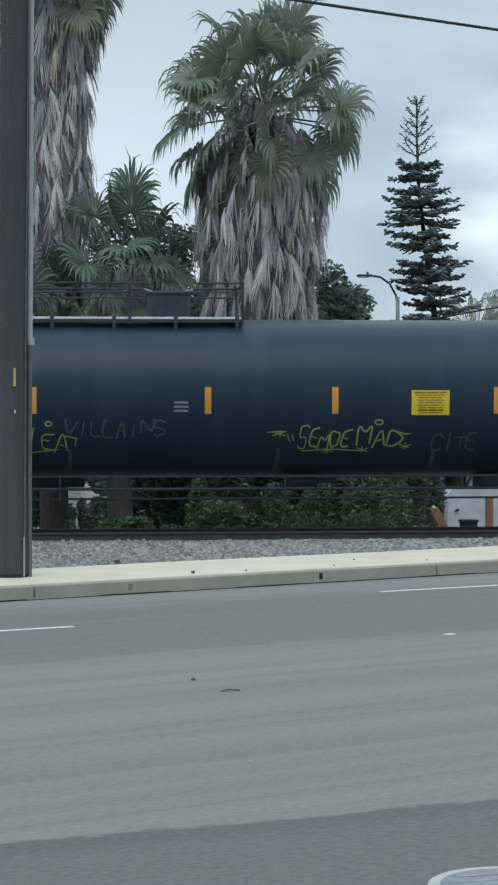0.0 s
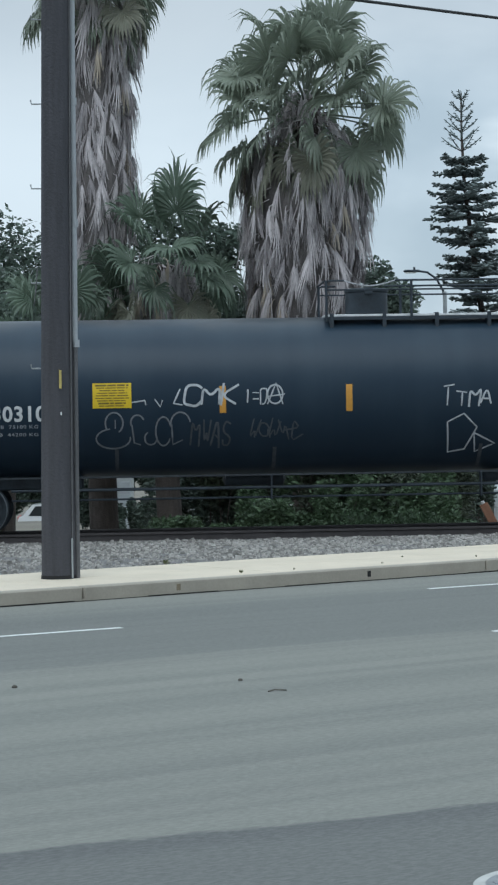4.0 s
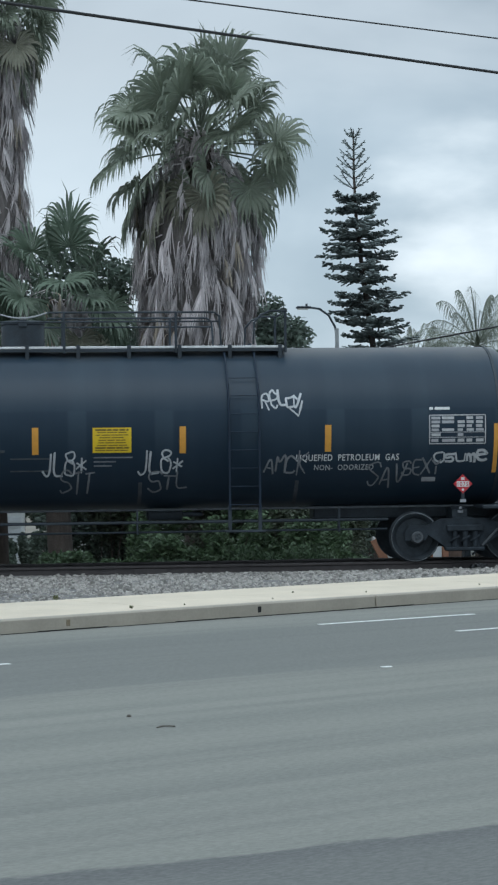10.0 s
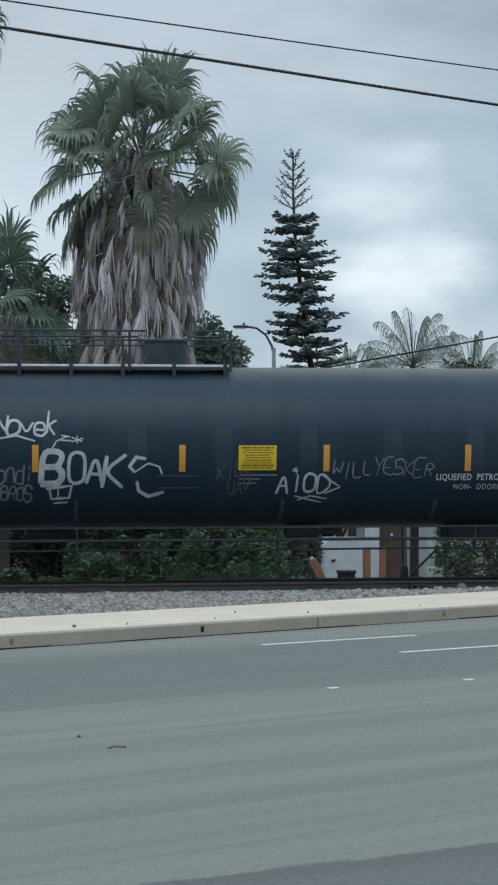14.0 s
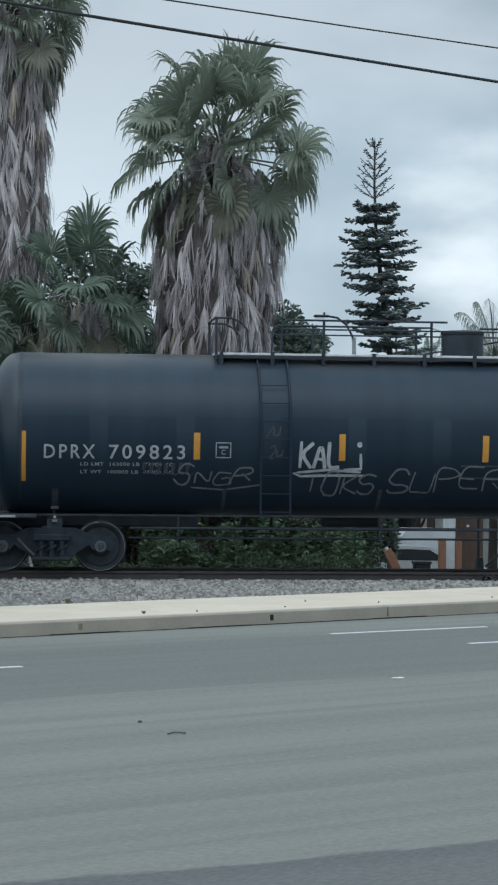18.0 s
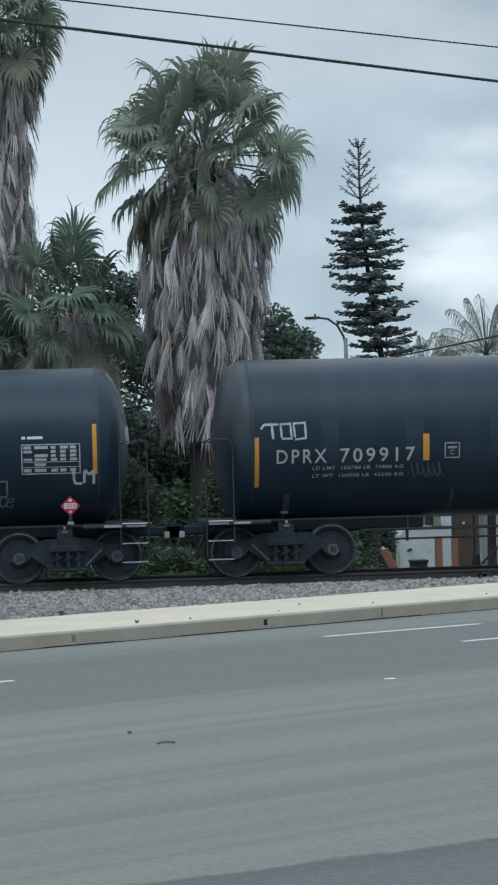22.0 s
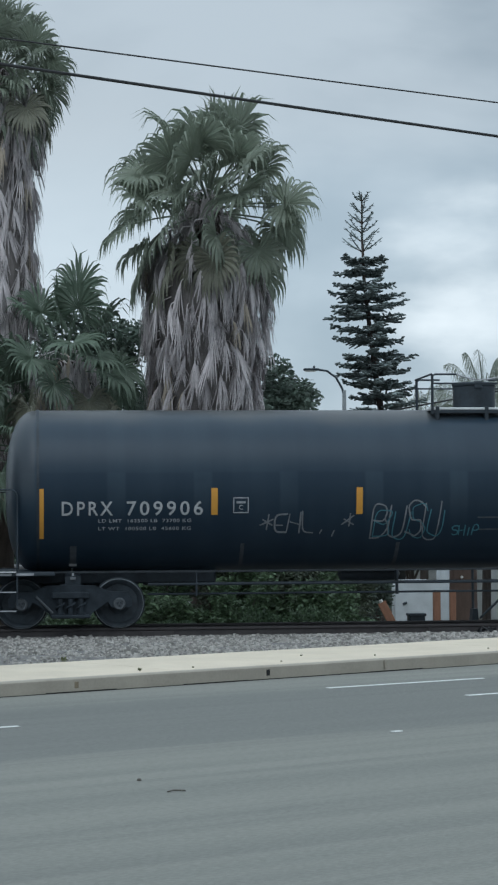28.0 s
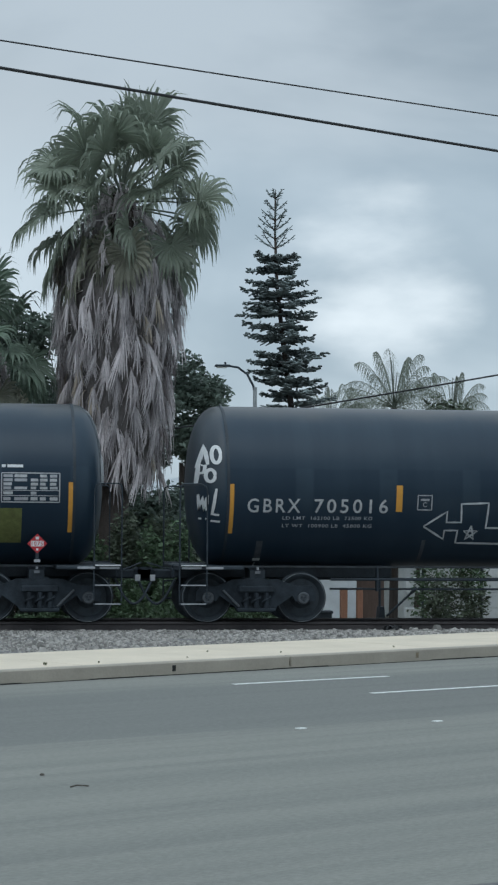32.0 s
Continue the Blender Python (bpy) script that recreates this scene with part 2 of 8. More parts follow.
M_STEEL = mat("black_painted_steel", (0.031, 0.040, 0.050), 0.55, var=0.5, scale=2.0, fine=30, spec=0.3)
M_LADDER = mat("tank_blue_black_enamel", (0.014, 0.024, 0.041), 0.5, var=0.3, scale=3.0, spec=0.25)
M_FRAME = mat("dusty_cast_steel", (0.026, 0.033, 0.041), 0.75, var=0.55, scale=5.0, fine=60, bump=0.4, spec=0.2)
M_WHEEL = mat("worn_wheel_steel", (0.034, 0.042, 0.050), 0.6, metal=0.1, var=0.5, scale=7.0, fine=50, spec=0.3)
M_CAP = mat("bearing_cap_grey", (0.085, 0.095, 0.105), 0.55, metal=0.2, var=0.35, scale=20.0, fine=90)
M_RIM = mat("polished_tread_steel", (0.22, 0.24, 0.26), 0.35, metal=0.6, var=0.3, scale=12.0)
M_GRATE = mat("weathered_aluminium", (0.62, 0.63, 0.64), 0.5, metal=0.2, var=0.25, scale=5.0)
M_WHITE = mat("white_vinyl", (0.62, 0.63, 0.63), 0.5, var=0.14, scale=9.0, bump=0.0)
M_GREY = mat("faded_white_stencil", (0.33, 0.34, 0.36), 0.6, var=0.3, scale=12.0, bump=0.0)
M_AMBER = mat("amber_reflective_tape", (0.56, 0.275, 0.04), 0.35, var=0.14, scale=10.0, fine=120, bump=0.08)
M_SIGN = mat("yellow_sign_vinyl", (0.66, 0.46, 0.012), 0.45, var=0.1, scale=6.0, bump=0.0)
M_SIGNINK = mat("dark_sign_print", (0.17, 0.12, 0.015), 0.6, var=0.2, bump=0.0)
M_RED = mat("red_placard", (0.42, 0.02, 0.03), 0.45, var=0.15, bump=0.0)
M_SPRAY = mat("white_spray_paint", (0.42, 0.44, 0.46), 0.6, var=0.4, scale=6.0, bump=0.0)
M_SPRAYG = mat("thin_grey_spray_paint", (0.17, 0.18, 0.195), 0.65, var=0.5, scale=6.0, bump=0.0)
M_SPRAYD = mat("ghosted_spray_paint", (0.062, 0.070, 0.080), 0.65, var=0.5, scale=6.0, bump=0.0)
M_SPRAYY = mat("yellow_green_spray_paint", (0.26, 0.30, 0.10), 0.6, var=0.35, scale=6.0, bump=0.0)
M_SPRAYO = mat("ochre_ghosted_paint", (0.130, 0.120, 0.084), 0.65, var=0.5, scale=6.0, bump=0.0)
M_SPRAYT = mat("teal_spray_paint", (0.05, 0.16, 0.20), 0.6, var=0.4, scale=6.0, bump=0.0)
M_SPRAYB = mat("blue_spray_paint", (0.045, 0.125, 0.185), 0.6, var=0.4, scale=6.0, bump=0.0)
M_SPRAYV = mat("violet_spray_paint", (0.035, 0.028, 0.055), 0.6, var=0.4, scale=6.0, bump=0.0)
# pale colour for the sky's glint drawn on the tank heads
M_GLINT = mat("pale_head_glint", (0.34, 0.35, 0.36), 0.5, metal=0.1, var=0.4, scale=4.0)


def tank_paint(name, banded):
    """Satin black paint: sky reflection painted on the upper half, paler upright bands, dust runs and chips."""
    m = bpy.data.materials.new(name)
    m.use_nodes = True
    n, l = m.node_tree.nodes, m.node_tree.links
    b = n["Principled BSDF"]
    tc = n.new("ShaderNodeTexCoord")

    def tex(scale, stretch, detail=6.0):
        mp = n.new("ShaderNodeMapping")
        mp.inputs["Scale"].default_value = stretch
        l.new(tc.outputs["Object"], mp.inputs["Vector"])
        t = n.new("ShaderNodeTexNoise")
        t.inputs["Scale"].default_value, t.inputs["Detail"].default_value = scale, detail
        l.new(mp.outputs["Vector"], t.inputs["Vector"])
        return t.outputs["Fac"]

    def op(kind, *args):
        x = n.new("ShaderNodeMath")
        x.operation = kind
        for k, v in enumerate(args):
            if isinstance(v, (int, float)):
                x.inputs[k].default_value = v
            else:
                l.new(v, x.inputs[k])
        return x.outputs[0]

    def step(value, lo, hi):
        x = n.new("ShaderNodeMapRange")
        x.interpolation_type = "SMOOTHSTEP"
        x.inputs["From Min"].default_value, x.inputs["From Max"].default_value = lo, hi
        l.new(value, x.inputs["Value"])
        return x.outputs["Result"]

    sep = n.new("ShaderNodeSeparateXYZ")
    l.new(tc.outputs["Object"], sep.inputs["Vector"])
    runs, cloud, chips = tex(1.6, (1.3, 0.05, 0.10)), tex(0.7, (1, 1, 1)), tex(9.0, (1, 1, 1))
    # sky reflection put into the colour: paler above about 2.85 m
    sky_sheen = step(op("MULTIPLY_ADD", cloud, 0.05 if banded else 0.5, sep.outputs["Z"]), 2.84, 2.89 if banded else 3.3)
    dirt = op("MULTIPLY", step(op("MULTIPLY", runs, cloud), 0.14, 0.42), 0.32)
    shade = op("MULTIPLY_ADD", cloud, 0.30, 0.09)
    total = op("ADD", op("MULTIPLY", sky_sheen, shade), dirt)
    if banded:
        # a paler upright band every 1.57 m below that edge
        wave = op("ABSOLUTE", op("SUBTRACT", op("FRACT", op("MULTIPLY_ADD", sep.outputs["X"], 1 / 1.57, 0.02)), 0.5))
        band = op("MULTIPLY", step(wave, 0.125, 0.085), op("MULTIPLY", step(sep.outputs["Z"], 1.7, 2.6), op("MULTIPLY_ADD", sky_sheen, -0.85, 1.0)))
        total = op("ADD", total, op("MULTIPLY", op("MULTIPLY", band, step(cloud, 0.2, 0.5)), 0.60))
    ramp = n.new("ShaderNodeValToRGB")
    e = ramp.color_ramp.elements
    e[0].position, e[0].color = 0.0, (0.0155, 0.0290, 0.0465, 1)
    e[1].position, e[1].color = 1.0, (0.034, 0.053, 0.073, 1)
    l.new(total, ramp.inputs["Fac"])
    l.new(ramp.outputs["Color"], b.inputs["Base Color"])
    b.inputs["Specular IOR Level"].default_value = 0.22
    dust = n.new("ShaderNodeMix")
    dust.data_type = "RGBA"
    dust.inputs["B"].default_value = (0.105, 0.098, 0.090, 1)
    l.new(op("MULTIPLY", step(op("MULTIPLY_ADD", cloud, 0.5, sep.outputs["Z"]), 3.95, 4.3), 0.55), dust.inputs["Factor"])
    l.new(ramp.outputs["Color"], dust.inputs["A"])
    head = n.new("ShaderNodeMix")                           # road dust caked on the head at one end
    head.data_type = "RGBA"
    head.inputs["B"].default_value = (0.066, 0.070, 0.074, 1)
    fade = op("MULTIPLY", step(sep.outputs["X"], -8.53 if banded else -9.11, -8.60 if banded else -9.18), step(op("MULTIPLY_ADD", cloud, 0.8, sep.outputs["Z"]), 2.5, 3.2))
    l.new(op("MULTIPLY", fade, 0.45), head.inputs["Factor"])
    l.new(dust.outputs["Result"], head.inputs["A"])
    l.new(head.outputs["Result"], b.inputs["Base Color"])
    rr = n.new("ShaderNodeMapRange")
    rr.inputs["To Min"].default_value, rr.inputs["To Max"].default_value = 0.28, 0.42
    l.new(cloud, rr.inputs["Value"])
    l.new(rr.outputs["Result"], b.inputs["Roughness"])
    bp = n.new("ShaderNodeBump")
    bp.inputs["Strength"].default_value, bp.inputs["Distance"].default_value = 0.10, 0.01
    l.new(chips, bp.inputs["Height"])
    l.new(bp.outputs["Normal"], b.inputs["Normal"])
    return m


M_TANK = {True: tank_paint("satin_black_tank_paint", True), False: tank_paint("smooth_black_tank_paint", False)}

# ---- ground, road, kerb, pavement, ballast ----
ROAD = 32.9                                   # the street runs askew to the track
RU = Vector((math.cos(radians(ROAD)), math.sin(radians(ROAD)), 0))
RN = Vector((-RU.y, RU.x, 0))
KERB0 = Vector((2.64, 26.03, 0))
TRACK_Y, RAIL_TOP = 39.26, 0.052
KERB_H = 0.168


def road_pose(u, n, z=0.0, turn=0.0):
    p = KERB0 + u * RU + n * RN
    return pose(p.x, p.y, z, 0, 0, ROAD + turn)


def asphalt():
    m = bpy.data.materials.new("worn_grey_asphalt")
    m.use_nodes = True
    n, l = m.node_tree.nodes, m.node_tree.links
    b = n["Principled BSDF"]
    b.inputs["Roughness"].default_value = 0.88
    coords = n.new("ShaderNodeTexCoord")
    lanes = n.new("ShaderNodeMapping")                      # the lanes run a little off the kerb's line
    lanes.inputs["Rotation"].default_value = (0, 0, radians(2.2))
    l.new(coords.outputs["Object"], lanes.inputs["Vector"])
    along = lanes.outputs["Vector"]

    def noise_at(scale, stretch=(1, 1, 1), detail=5.0, rough=0.6):
        mp = n.new("ShaderNodeMapping")
        mp.inputs["Scale"].default_value = stretch
        l.new(along, mp.inputs["Vector"])
        t = n.new("ShaderNodeTexNoise")
        t.inputs["Scale"].default_value, t.inputs["Detail"].default_value, t.inputs["Roughness"].default_value = scale, detail, rough
        l.new(mp.outputs["Vector"], t.inputs["Vector"])
        return t.outputs["Fac"]

    def mix(fac, a, b2, kind="MIX"):
        x = n.new("ShaderNodeMix")
        x.data_type, x.blend_type = "RGBA", kind
        for key, val in (("Factor", fac), ("A", a), ("B", b2)):
            if isinstance(val, (float, tuple)):
                x.inputs[key].default_value = val
            else:
                l.new(val, x.inputs[key])
        return x.outputs["Result"]

    def step(value, lo, hi):
        x = n.new("ShaderNodeMapRange")
        x.interpolation_type = "SMOOTHSTEP"
        x.inputs["From Min"].default_value, x.inputs["From Max"].default_value = lo, hi
        l.new(value, x.inputs["Value"])
        return x.outputs["Result"]

    sep = n.new("ShaderNodeSeparateXYZ")
    l.new(along, sep.inputs["Vector"])
    wob = n.new("ShaderNodeMath")
    wob.operation, wob.inputs[1].default_value = "MULTIPLY_ADD", 0.9
    l.new(noise_at(0.5, (0.3, 1, 1)), wob.inputs[0])
    l.new(sep.outputs["Y"], wob.inputs[2])
    across = wob.outputs[0]
    lane = noise_at(1.0, (0.03, 0.9, 1), 4.0)
    col = mix(step(lane, 0.3, 0.7), (0.160, 0.163, 0.144, 1), (0.200, 0.201, 0.175, 1))
    # a newer, darker course beside the gutter and another beyond the middle of the street
    near = n.new("ShaderNodeMath")
    near.operation = "MULTIPLY"
    l.new(step(across, -5.45, -5.25), near.inputs[0])
    l.new(step(across, -0.9, -1.3), near.inputs[1])
    col = mix(near.outputs[0], col, (0.137, 0.141, 0.128, 1))
    askew = n.new("ShaderNodeMapping")                      # the older course beyond lies at a slant
    askew.inputs["Rotation"].default_value = (0, 0, radians(11.4))
    l.new(coords.outputs["Object"], askew.inputs["Vector"])
    sep2 = n.new("ShaderNodeSeparateXYZ")
    l.new(askew.outputs["Vector"], sep2.inputs["Vector"])
    edge = n.new("ShaderNodeMath")
    edge.operation, edge.inputs[1].default_value = "MULTIPLY_ADD", 0.36
    l.new(noise_at(1.6, (0.6, 1.4, 1), 4.0), edge.inputs[0])
    l.new(sep2.outputs["Y"], edge.inputs[2])
    col = mix(step(edge.outputs[0], -13.74, -13.84), col, (0.112, 0.115, 0.108, 1))
    seam = n.new("ShaderNodeMath")
    seam.operation = "MULTIPLY"
    l.new(step(edge.outputs[0], -13.76, -13.82), seam.inputs[0])
    l.new(step(edge.outputs[0], -14.30, -13.90), seam.inputs[1])
    col = mix(seam.outputs[0], col, (0.088, 0.090, 0.088, 1))
    streak = step(noise_at(1.0, (0.045, 2.6, 1), 5.0, 0.6), 0.44, 0.66)
    col = mix(streak, col, mix(0.20, col, (0.05, 0.052, 0.055, 1)))
    stain = step(noise_at(0.55, (0.25, 1, 1), 6.0, 0.7), 0.56, 0.75)
    col = mix(stain, col, mix(0.35, col, (0.07, 0.075, 0.08, 1)))
    grit = step(noise_at(26.0, (0.6, 1.6, 1), detail=6.0, rough=0.75), 0.38, 0.64)
    col = mix(0.32, col, mix(grit, mix(0.3, col, (0.03, 0.03, 0.03, 1)), mix(0.25, col, (0.6, 0.6, 0.58, 1))))
    l.new(col, b.inputs["Base Color"])
    bp = n.new("ShaderNodeBump")
    bp.inputs["Strength"].default_value, bp.inputs["Distance"].default_value = 0.5, 0.006
    l.new(noise_at(70.0, detail=3.0), bp.inputs["Height"])
    l.new(bp.outputs["Normal"], b.inputs["Normal"])
    return m


M_ROAD = asphalt()
M_PAINT = mat("worn_white_road_paint", (0.66, 0.67, 0.65), 0.7, var=0.3, scale=9.0, fine=60, bump=0.2)
M_PAVE = mat("pale_concrete", (0.60, 0.525, 0.415), 0.85, var=0.13, scale=1.1, fine=35, bump=0.2)
M_KERB = mat("grey_kerb_concrete", (0.33, 0.300, 0.250), 0.85, var=0.2, scale=1.4, fine=30, bump=0.3)
M_DIRT = mat("dry_dirt", (0.17, 0.155, 0.125), 0.95, var=0.35, scale=0.35, fine=9, bump=0.5, distance=0.05)
M_STONE = mat("crushed_grey_stone", (0.280, 0.266, 0.245), 0.9, var=0.45, scale=2.0, fine=30, bump=0.4, island=0.75)
M_BED = mat("dusty_ballast_bed", (0.16, 0.155, 0.15), 0.95, var=0.4, scale=5.0, fine=26, bump=0.8, distance=0.04)
M_RAIL = mat("rusty_rail_steel", (0.050, 0.044, 0.044), 0.7, metal=0.1, var=0.4, scale=4.0, fine=40)
M_TIE = mat("creosoted_timber", (0.065, 0.058, 0.054), 0.9, var=0.4, scale=4.0, fine=40, streak=(1, 6, 1))
M_STAIN = mat("rust_stain", (0.22, 0.18, 0.125), 0.9, var=0.5, scale=12.0)
M_HOLE = mat("dark_hollow", (0.015, 0.015, 0.015), 0.9, var=0.2)
M_TUFT = mat("dry_weed", (0.10, 0.11, 0.05), 0.9, var=0.4, scale=20.0, island=0.6)

# the land falls away behind the railway
LOW = -1.75
g = Geo()
rows = [(-1600.0, -0.30), (30.0, -0.30), (41.6, -0.26), (43.0, -0.40), (46.0, -1.05), (50.0, -1.62), (54.0, LOW), (86.0, LOW), (102.0, -3.4), (1600.0, -3.4)]
for x in (-1600.0, 1600.0):
    g.v += [(x, y, z) for y, z in rows]
g.f += [(i, i + len(rows), i + len(rows) + 1, i + 1) for i in range(len(rows) - 1)]


def land(y):
    for (ya, za), (yb, zb) in zip(rows[:-1], rows[1:]):
        if ya <= y <= yb:
            return za + (zb - za) * (y - ya) / (yb - ya)
    return LOW


tagged(part("ground", g, M_DIRT), "bare dusty earth stretching away round the railway", "ground", kind="structure")

g = Geo()
for u0, u1 in ((-140, 160),):
    g.box(u0, -34.0, -0.45, u1, 0.0, 0.0)
road = tagged(part("road", g, M_ROAD, m=road_pose(0, 0)), "wide worn grey asphalt street with dark patched lanes", "road", kind="structure")

# dashed lines of two bicycle lane edges
for x0, y0, length in ((3.46, 24.71, 2.42), (4.86, 23.37, 2.42)):
    for i in range(-9, 10):
        g = Geo().box(0, -0.042, 0.0, length, 0.042, 0.004)
        along = 8.15 * i
        at = pose(x0 + along * math.cos(radians(28.6)), y0 + along * math.sin(radians(28.6)), 0.001, 0, 0, 28.6)
        part("lane_dash", g, M_PAINT, road, "worn white dashed line" if i == 0 else "", m=road_pose(0, 0).inverted() @ at)
pave = tagged(part("pavement", Geo().box(-140, 0.16, -0.45, 14.5, 2.5, KERB_H - 0.012), M_PAVE, m=road_pose(0, 0)),
              "pale concrete pavement slabs with dusty stains beside the street", "pavement", kind="structure")
kerb = tagged(part("kerb", Geo().box(-140, 0.004, -0.4, 14.5, 0.16, 0.03), M_KERB, m=road_pose(0, 0)),
              "grey concrete kerb with open joints and rust stains", "kerb", kind="structure")
for i in range(-18, 3):
    u0 = 2.32 + i * 6.2
    g = Geo().box(u0 + 0.012, 0.0, -0.3, u0 + 6.188, 0.165, KERB_H, 0.016)
    part("kerb_stone", g, M_KERB, kerb)
for i in range(-36, 5):
    u0 = 2.12 + i * 3.1
    for n0, n1 in ((0.17, 1.3), (1.308, 2.48)):
        part("slab", Geo().box(u0 + 0.004, n0, -0.2, u0 + 3.096, n1, KERB_H + 0.001 * (i % 3), 0.006), M_PAVE, pave)
rk = random.Random(12)
# near-black strip of uneven height along the foot of the kerb face
for i in range(-20, 15):
    part("gutter_joint", Geo().box(i * 1.0, -0.004, 0.0, i * 1.0 + 1.0, 0.006, rk.uniform(0.007, 0.017)), M_HOLE, kerb, "dark strip along the foot of the kerb" if i == 0 else "")
for u in (0.33, -2.57, 4.71, -8.2):
    g = Geo().box(u - 0.028, -0.006, 0.05, u + 0.028, 0.02, 0.125, 0.004)
    part("drain_hole", g, M_HOLE if u == 0.33 else M_STAIN, kerb, "dark weep hole" if u == 0.33 else "rust stain")
# manhole cover by the middle of the street
M_COLLAR = mat("pale_worn_concrete_collar", (0.42, 0.42, 0.40), 0.8, var=0.2, scale=9.0)
M_LIDS = mat("worn_bright_iron", (0.30, 0.31, 0.32), 0.45, metal=0.5, var=0.3, scale=10.0)
mh = thing("manhole_cover", pose(1.76, 8.72, 0.0, 0, 0, 12), "round worn iron manhole cover in a pale collar", "manhole cover")
upright = Matrix.Rotation(radians(-90), 4, "Y")
part("collar", Geo().spin([(-0.02, 0.335), (-0.02, 0.372), (0.006, 0.368), (0.011, 0.36), (0.011, 0.338)], upright, 56), M_COLLAR, mh, "pale concrete collar")
part("seam", Geo().spin([(-0.02, 0.0), (-0.02, 0.338), (0.003, 0.338), (0.003, 0.0)], upright, 56), M_HOLE, mh, "dark gap round the lid")
part("lid", Geo().spin([(0.0, 0.0), (0.0, 0.322), (0.009, 0.320), (0.012, 0.314), (0.012, 0.0)], upright, 56), M_LIDS, mh)
for i in range(-2, 3):
    w = math.sqrt(0.28 ** 2 - (i * 0.1) ** 2)
    part("rib", Geo().box(-w, i * 0.1 - 0.014, 0.010, w, i * 0.1 + 0.014, 0.017, 0.003), M_LIDS, mh)

# gravel bank: falls from the pavement to the track
def bank_height(u, n):
    p = KERB0 + u * RU + n * RN
    f = max(0.0, min(1.0, (n - 2.47) / max(0.3, (TRACK_Y - 1.15 - (KERB0 + u * RU + 2.47 * RN).y) / RN.y)))
    return p, (KERB_H - 0.03) * (1 - f) + (RAIL_TOP - 0.16) * f


rng = np.random.default_rng(4)
g = Geo()
us, nn = np.linspace(-40, 14.4, 110), 16
for u in us:
    y_far = (TRACK_Y + 1.6 - (KERB0 + float(u) * RU).y) / RN.y
    for j in range(nn):
        nj = 2.47 + (max(y_far, 2.8) - 2.47) * j / (nn - 1)
        p, z = bank_height(float(u), nj)
        g.v.append((p.x, p.y, z + 0.012 * float(rng.normal())))
for i in range(len(us) - 1):
    for j in range(nn - 1):
        a = i * nn + j
        g.f.append((a, a + nn, a + nn + 1, a + 1))
tagged(part("gravel_bank", g, M_BED, smooth=180), "grey gravel bank between pavement and railway track", "gravel", kind="structure")


def stones(count, u0, u1, seed, size):
    """Loose crushed stones, each a lopsided little block, lying on the bank."""
    r = np.random.default_rng(seed)
    verts, faces = [], []
    for _ in range(count):
        u = float(r.uniform(u0, u1))
        y_far = (TRACK_Y - 0.85 - (KERB0 + u * RU).y) / RN.y
        nj = 2.50 + (max(y_far, 2.7) - 2.50) * float(r.uniform(0, 1))
        p, z = bank_height(u, nj)
        s = float(r.lognormal(math.log(size), 0.4))
        o = len(verts)
        a = float(r.uniform(0, 6.28))
        top = float(r.uniform(0.35, 0.8)) * s
        for zz, k in ((-0.3 * s, 1.0), (top, 0.55)):
            for q in range(5):
                t = a + q * 1.2566 + float(r.uniform(-0.3, 0.3))
                d = s * k * float(r.uniform(0.7, 1.15))
                verts.append((p.x + d * math.cos(t), p.y + d * math.sin(t), z + zz + 0.2 * s * float(r.uniform(-1, 1))))
        faces += [(o + q, o + (q + 1) % 5, o + 5 + (q + 1) % 5, o + 5 + q) for q in range(5)] + [(o + 5, o + 6, o + 7, o + 8, o + 9)]
    gg = Geo()
    gg.v, gg.f = verts, faces
    return gg


tagged(part("ballast_stones", stones(36000, -6.5, 13.5, 8, 0.024), M_STONE, smooth=0), "loose pale grey crushed stone beside the rails", "gravel", kind="stuff")

# track: two rails on timber ties
track = tagged(new("track"), "single railway track with rusty rails on dark timber ties", "railway track", kind="structure")
RAIL_OUT = [(-0.07, 0), (0.07, 0), (0.07, 0.015), (0.012, 0.035), (0.012, 0.125), (0.036, 0.138), (0.036, 0.168), (0.028, 0.175), (-0.028, 0.175), (-0.036, 0.168), (-0.036, 0.138), (-0.012, 0.125), (-0.012, 0.035), (-0.07, 0.015)]
for side in (-1, 1):
    g = Geo()
    n = len(RAIL_OUT)
    y = TRACK_Y + side * 0.755
    vs = [(x, y + a, RAIL_TOP - 0.175 + b) for x in (-280.0, 160.0) for a, b in RAIL_OUT]
    g.add(vs, [(i, (i + 1) % n, (i + 1) % n + n, i + n) for i in range(n)])
    part("rail", g, M_RAIL, track, "rusty steel rail")
tie = Geo().box(-0.11, -1.3, -0.17, 0.11, 1.3, -0.005, 0.012).mesh("tie")
for i in range(-60, 80):
    part("tie", tie, M_TIE, track, m=pose(i * 0.55, TRACK_Y, RAIL_TOP - 0.175 + 0.003 * (i % 3), 0, 0, 0.8 * math.sin(i * 2.3)))
plate = Geo().box(-0.3, -0.035, 0, 0.3, -0.012, 0.09, 0.006).mesh("joint_bar")
for x in (-9.6, 2.25, 7.6):
    part("joint_bar", plate, M_RAIL, track, m=pose(x, TRACK_Y - 0.755 - 0.02, RAIL_TOP - 0.15))

# ---- the train: tank cars with liquefied gas ----
BAND = 0.006


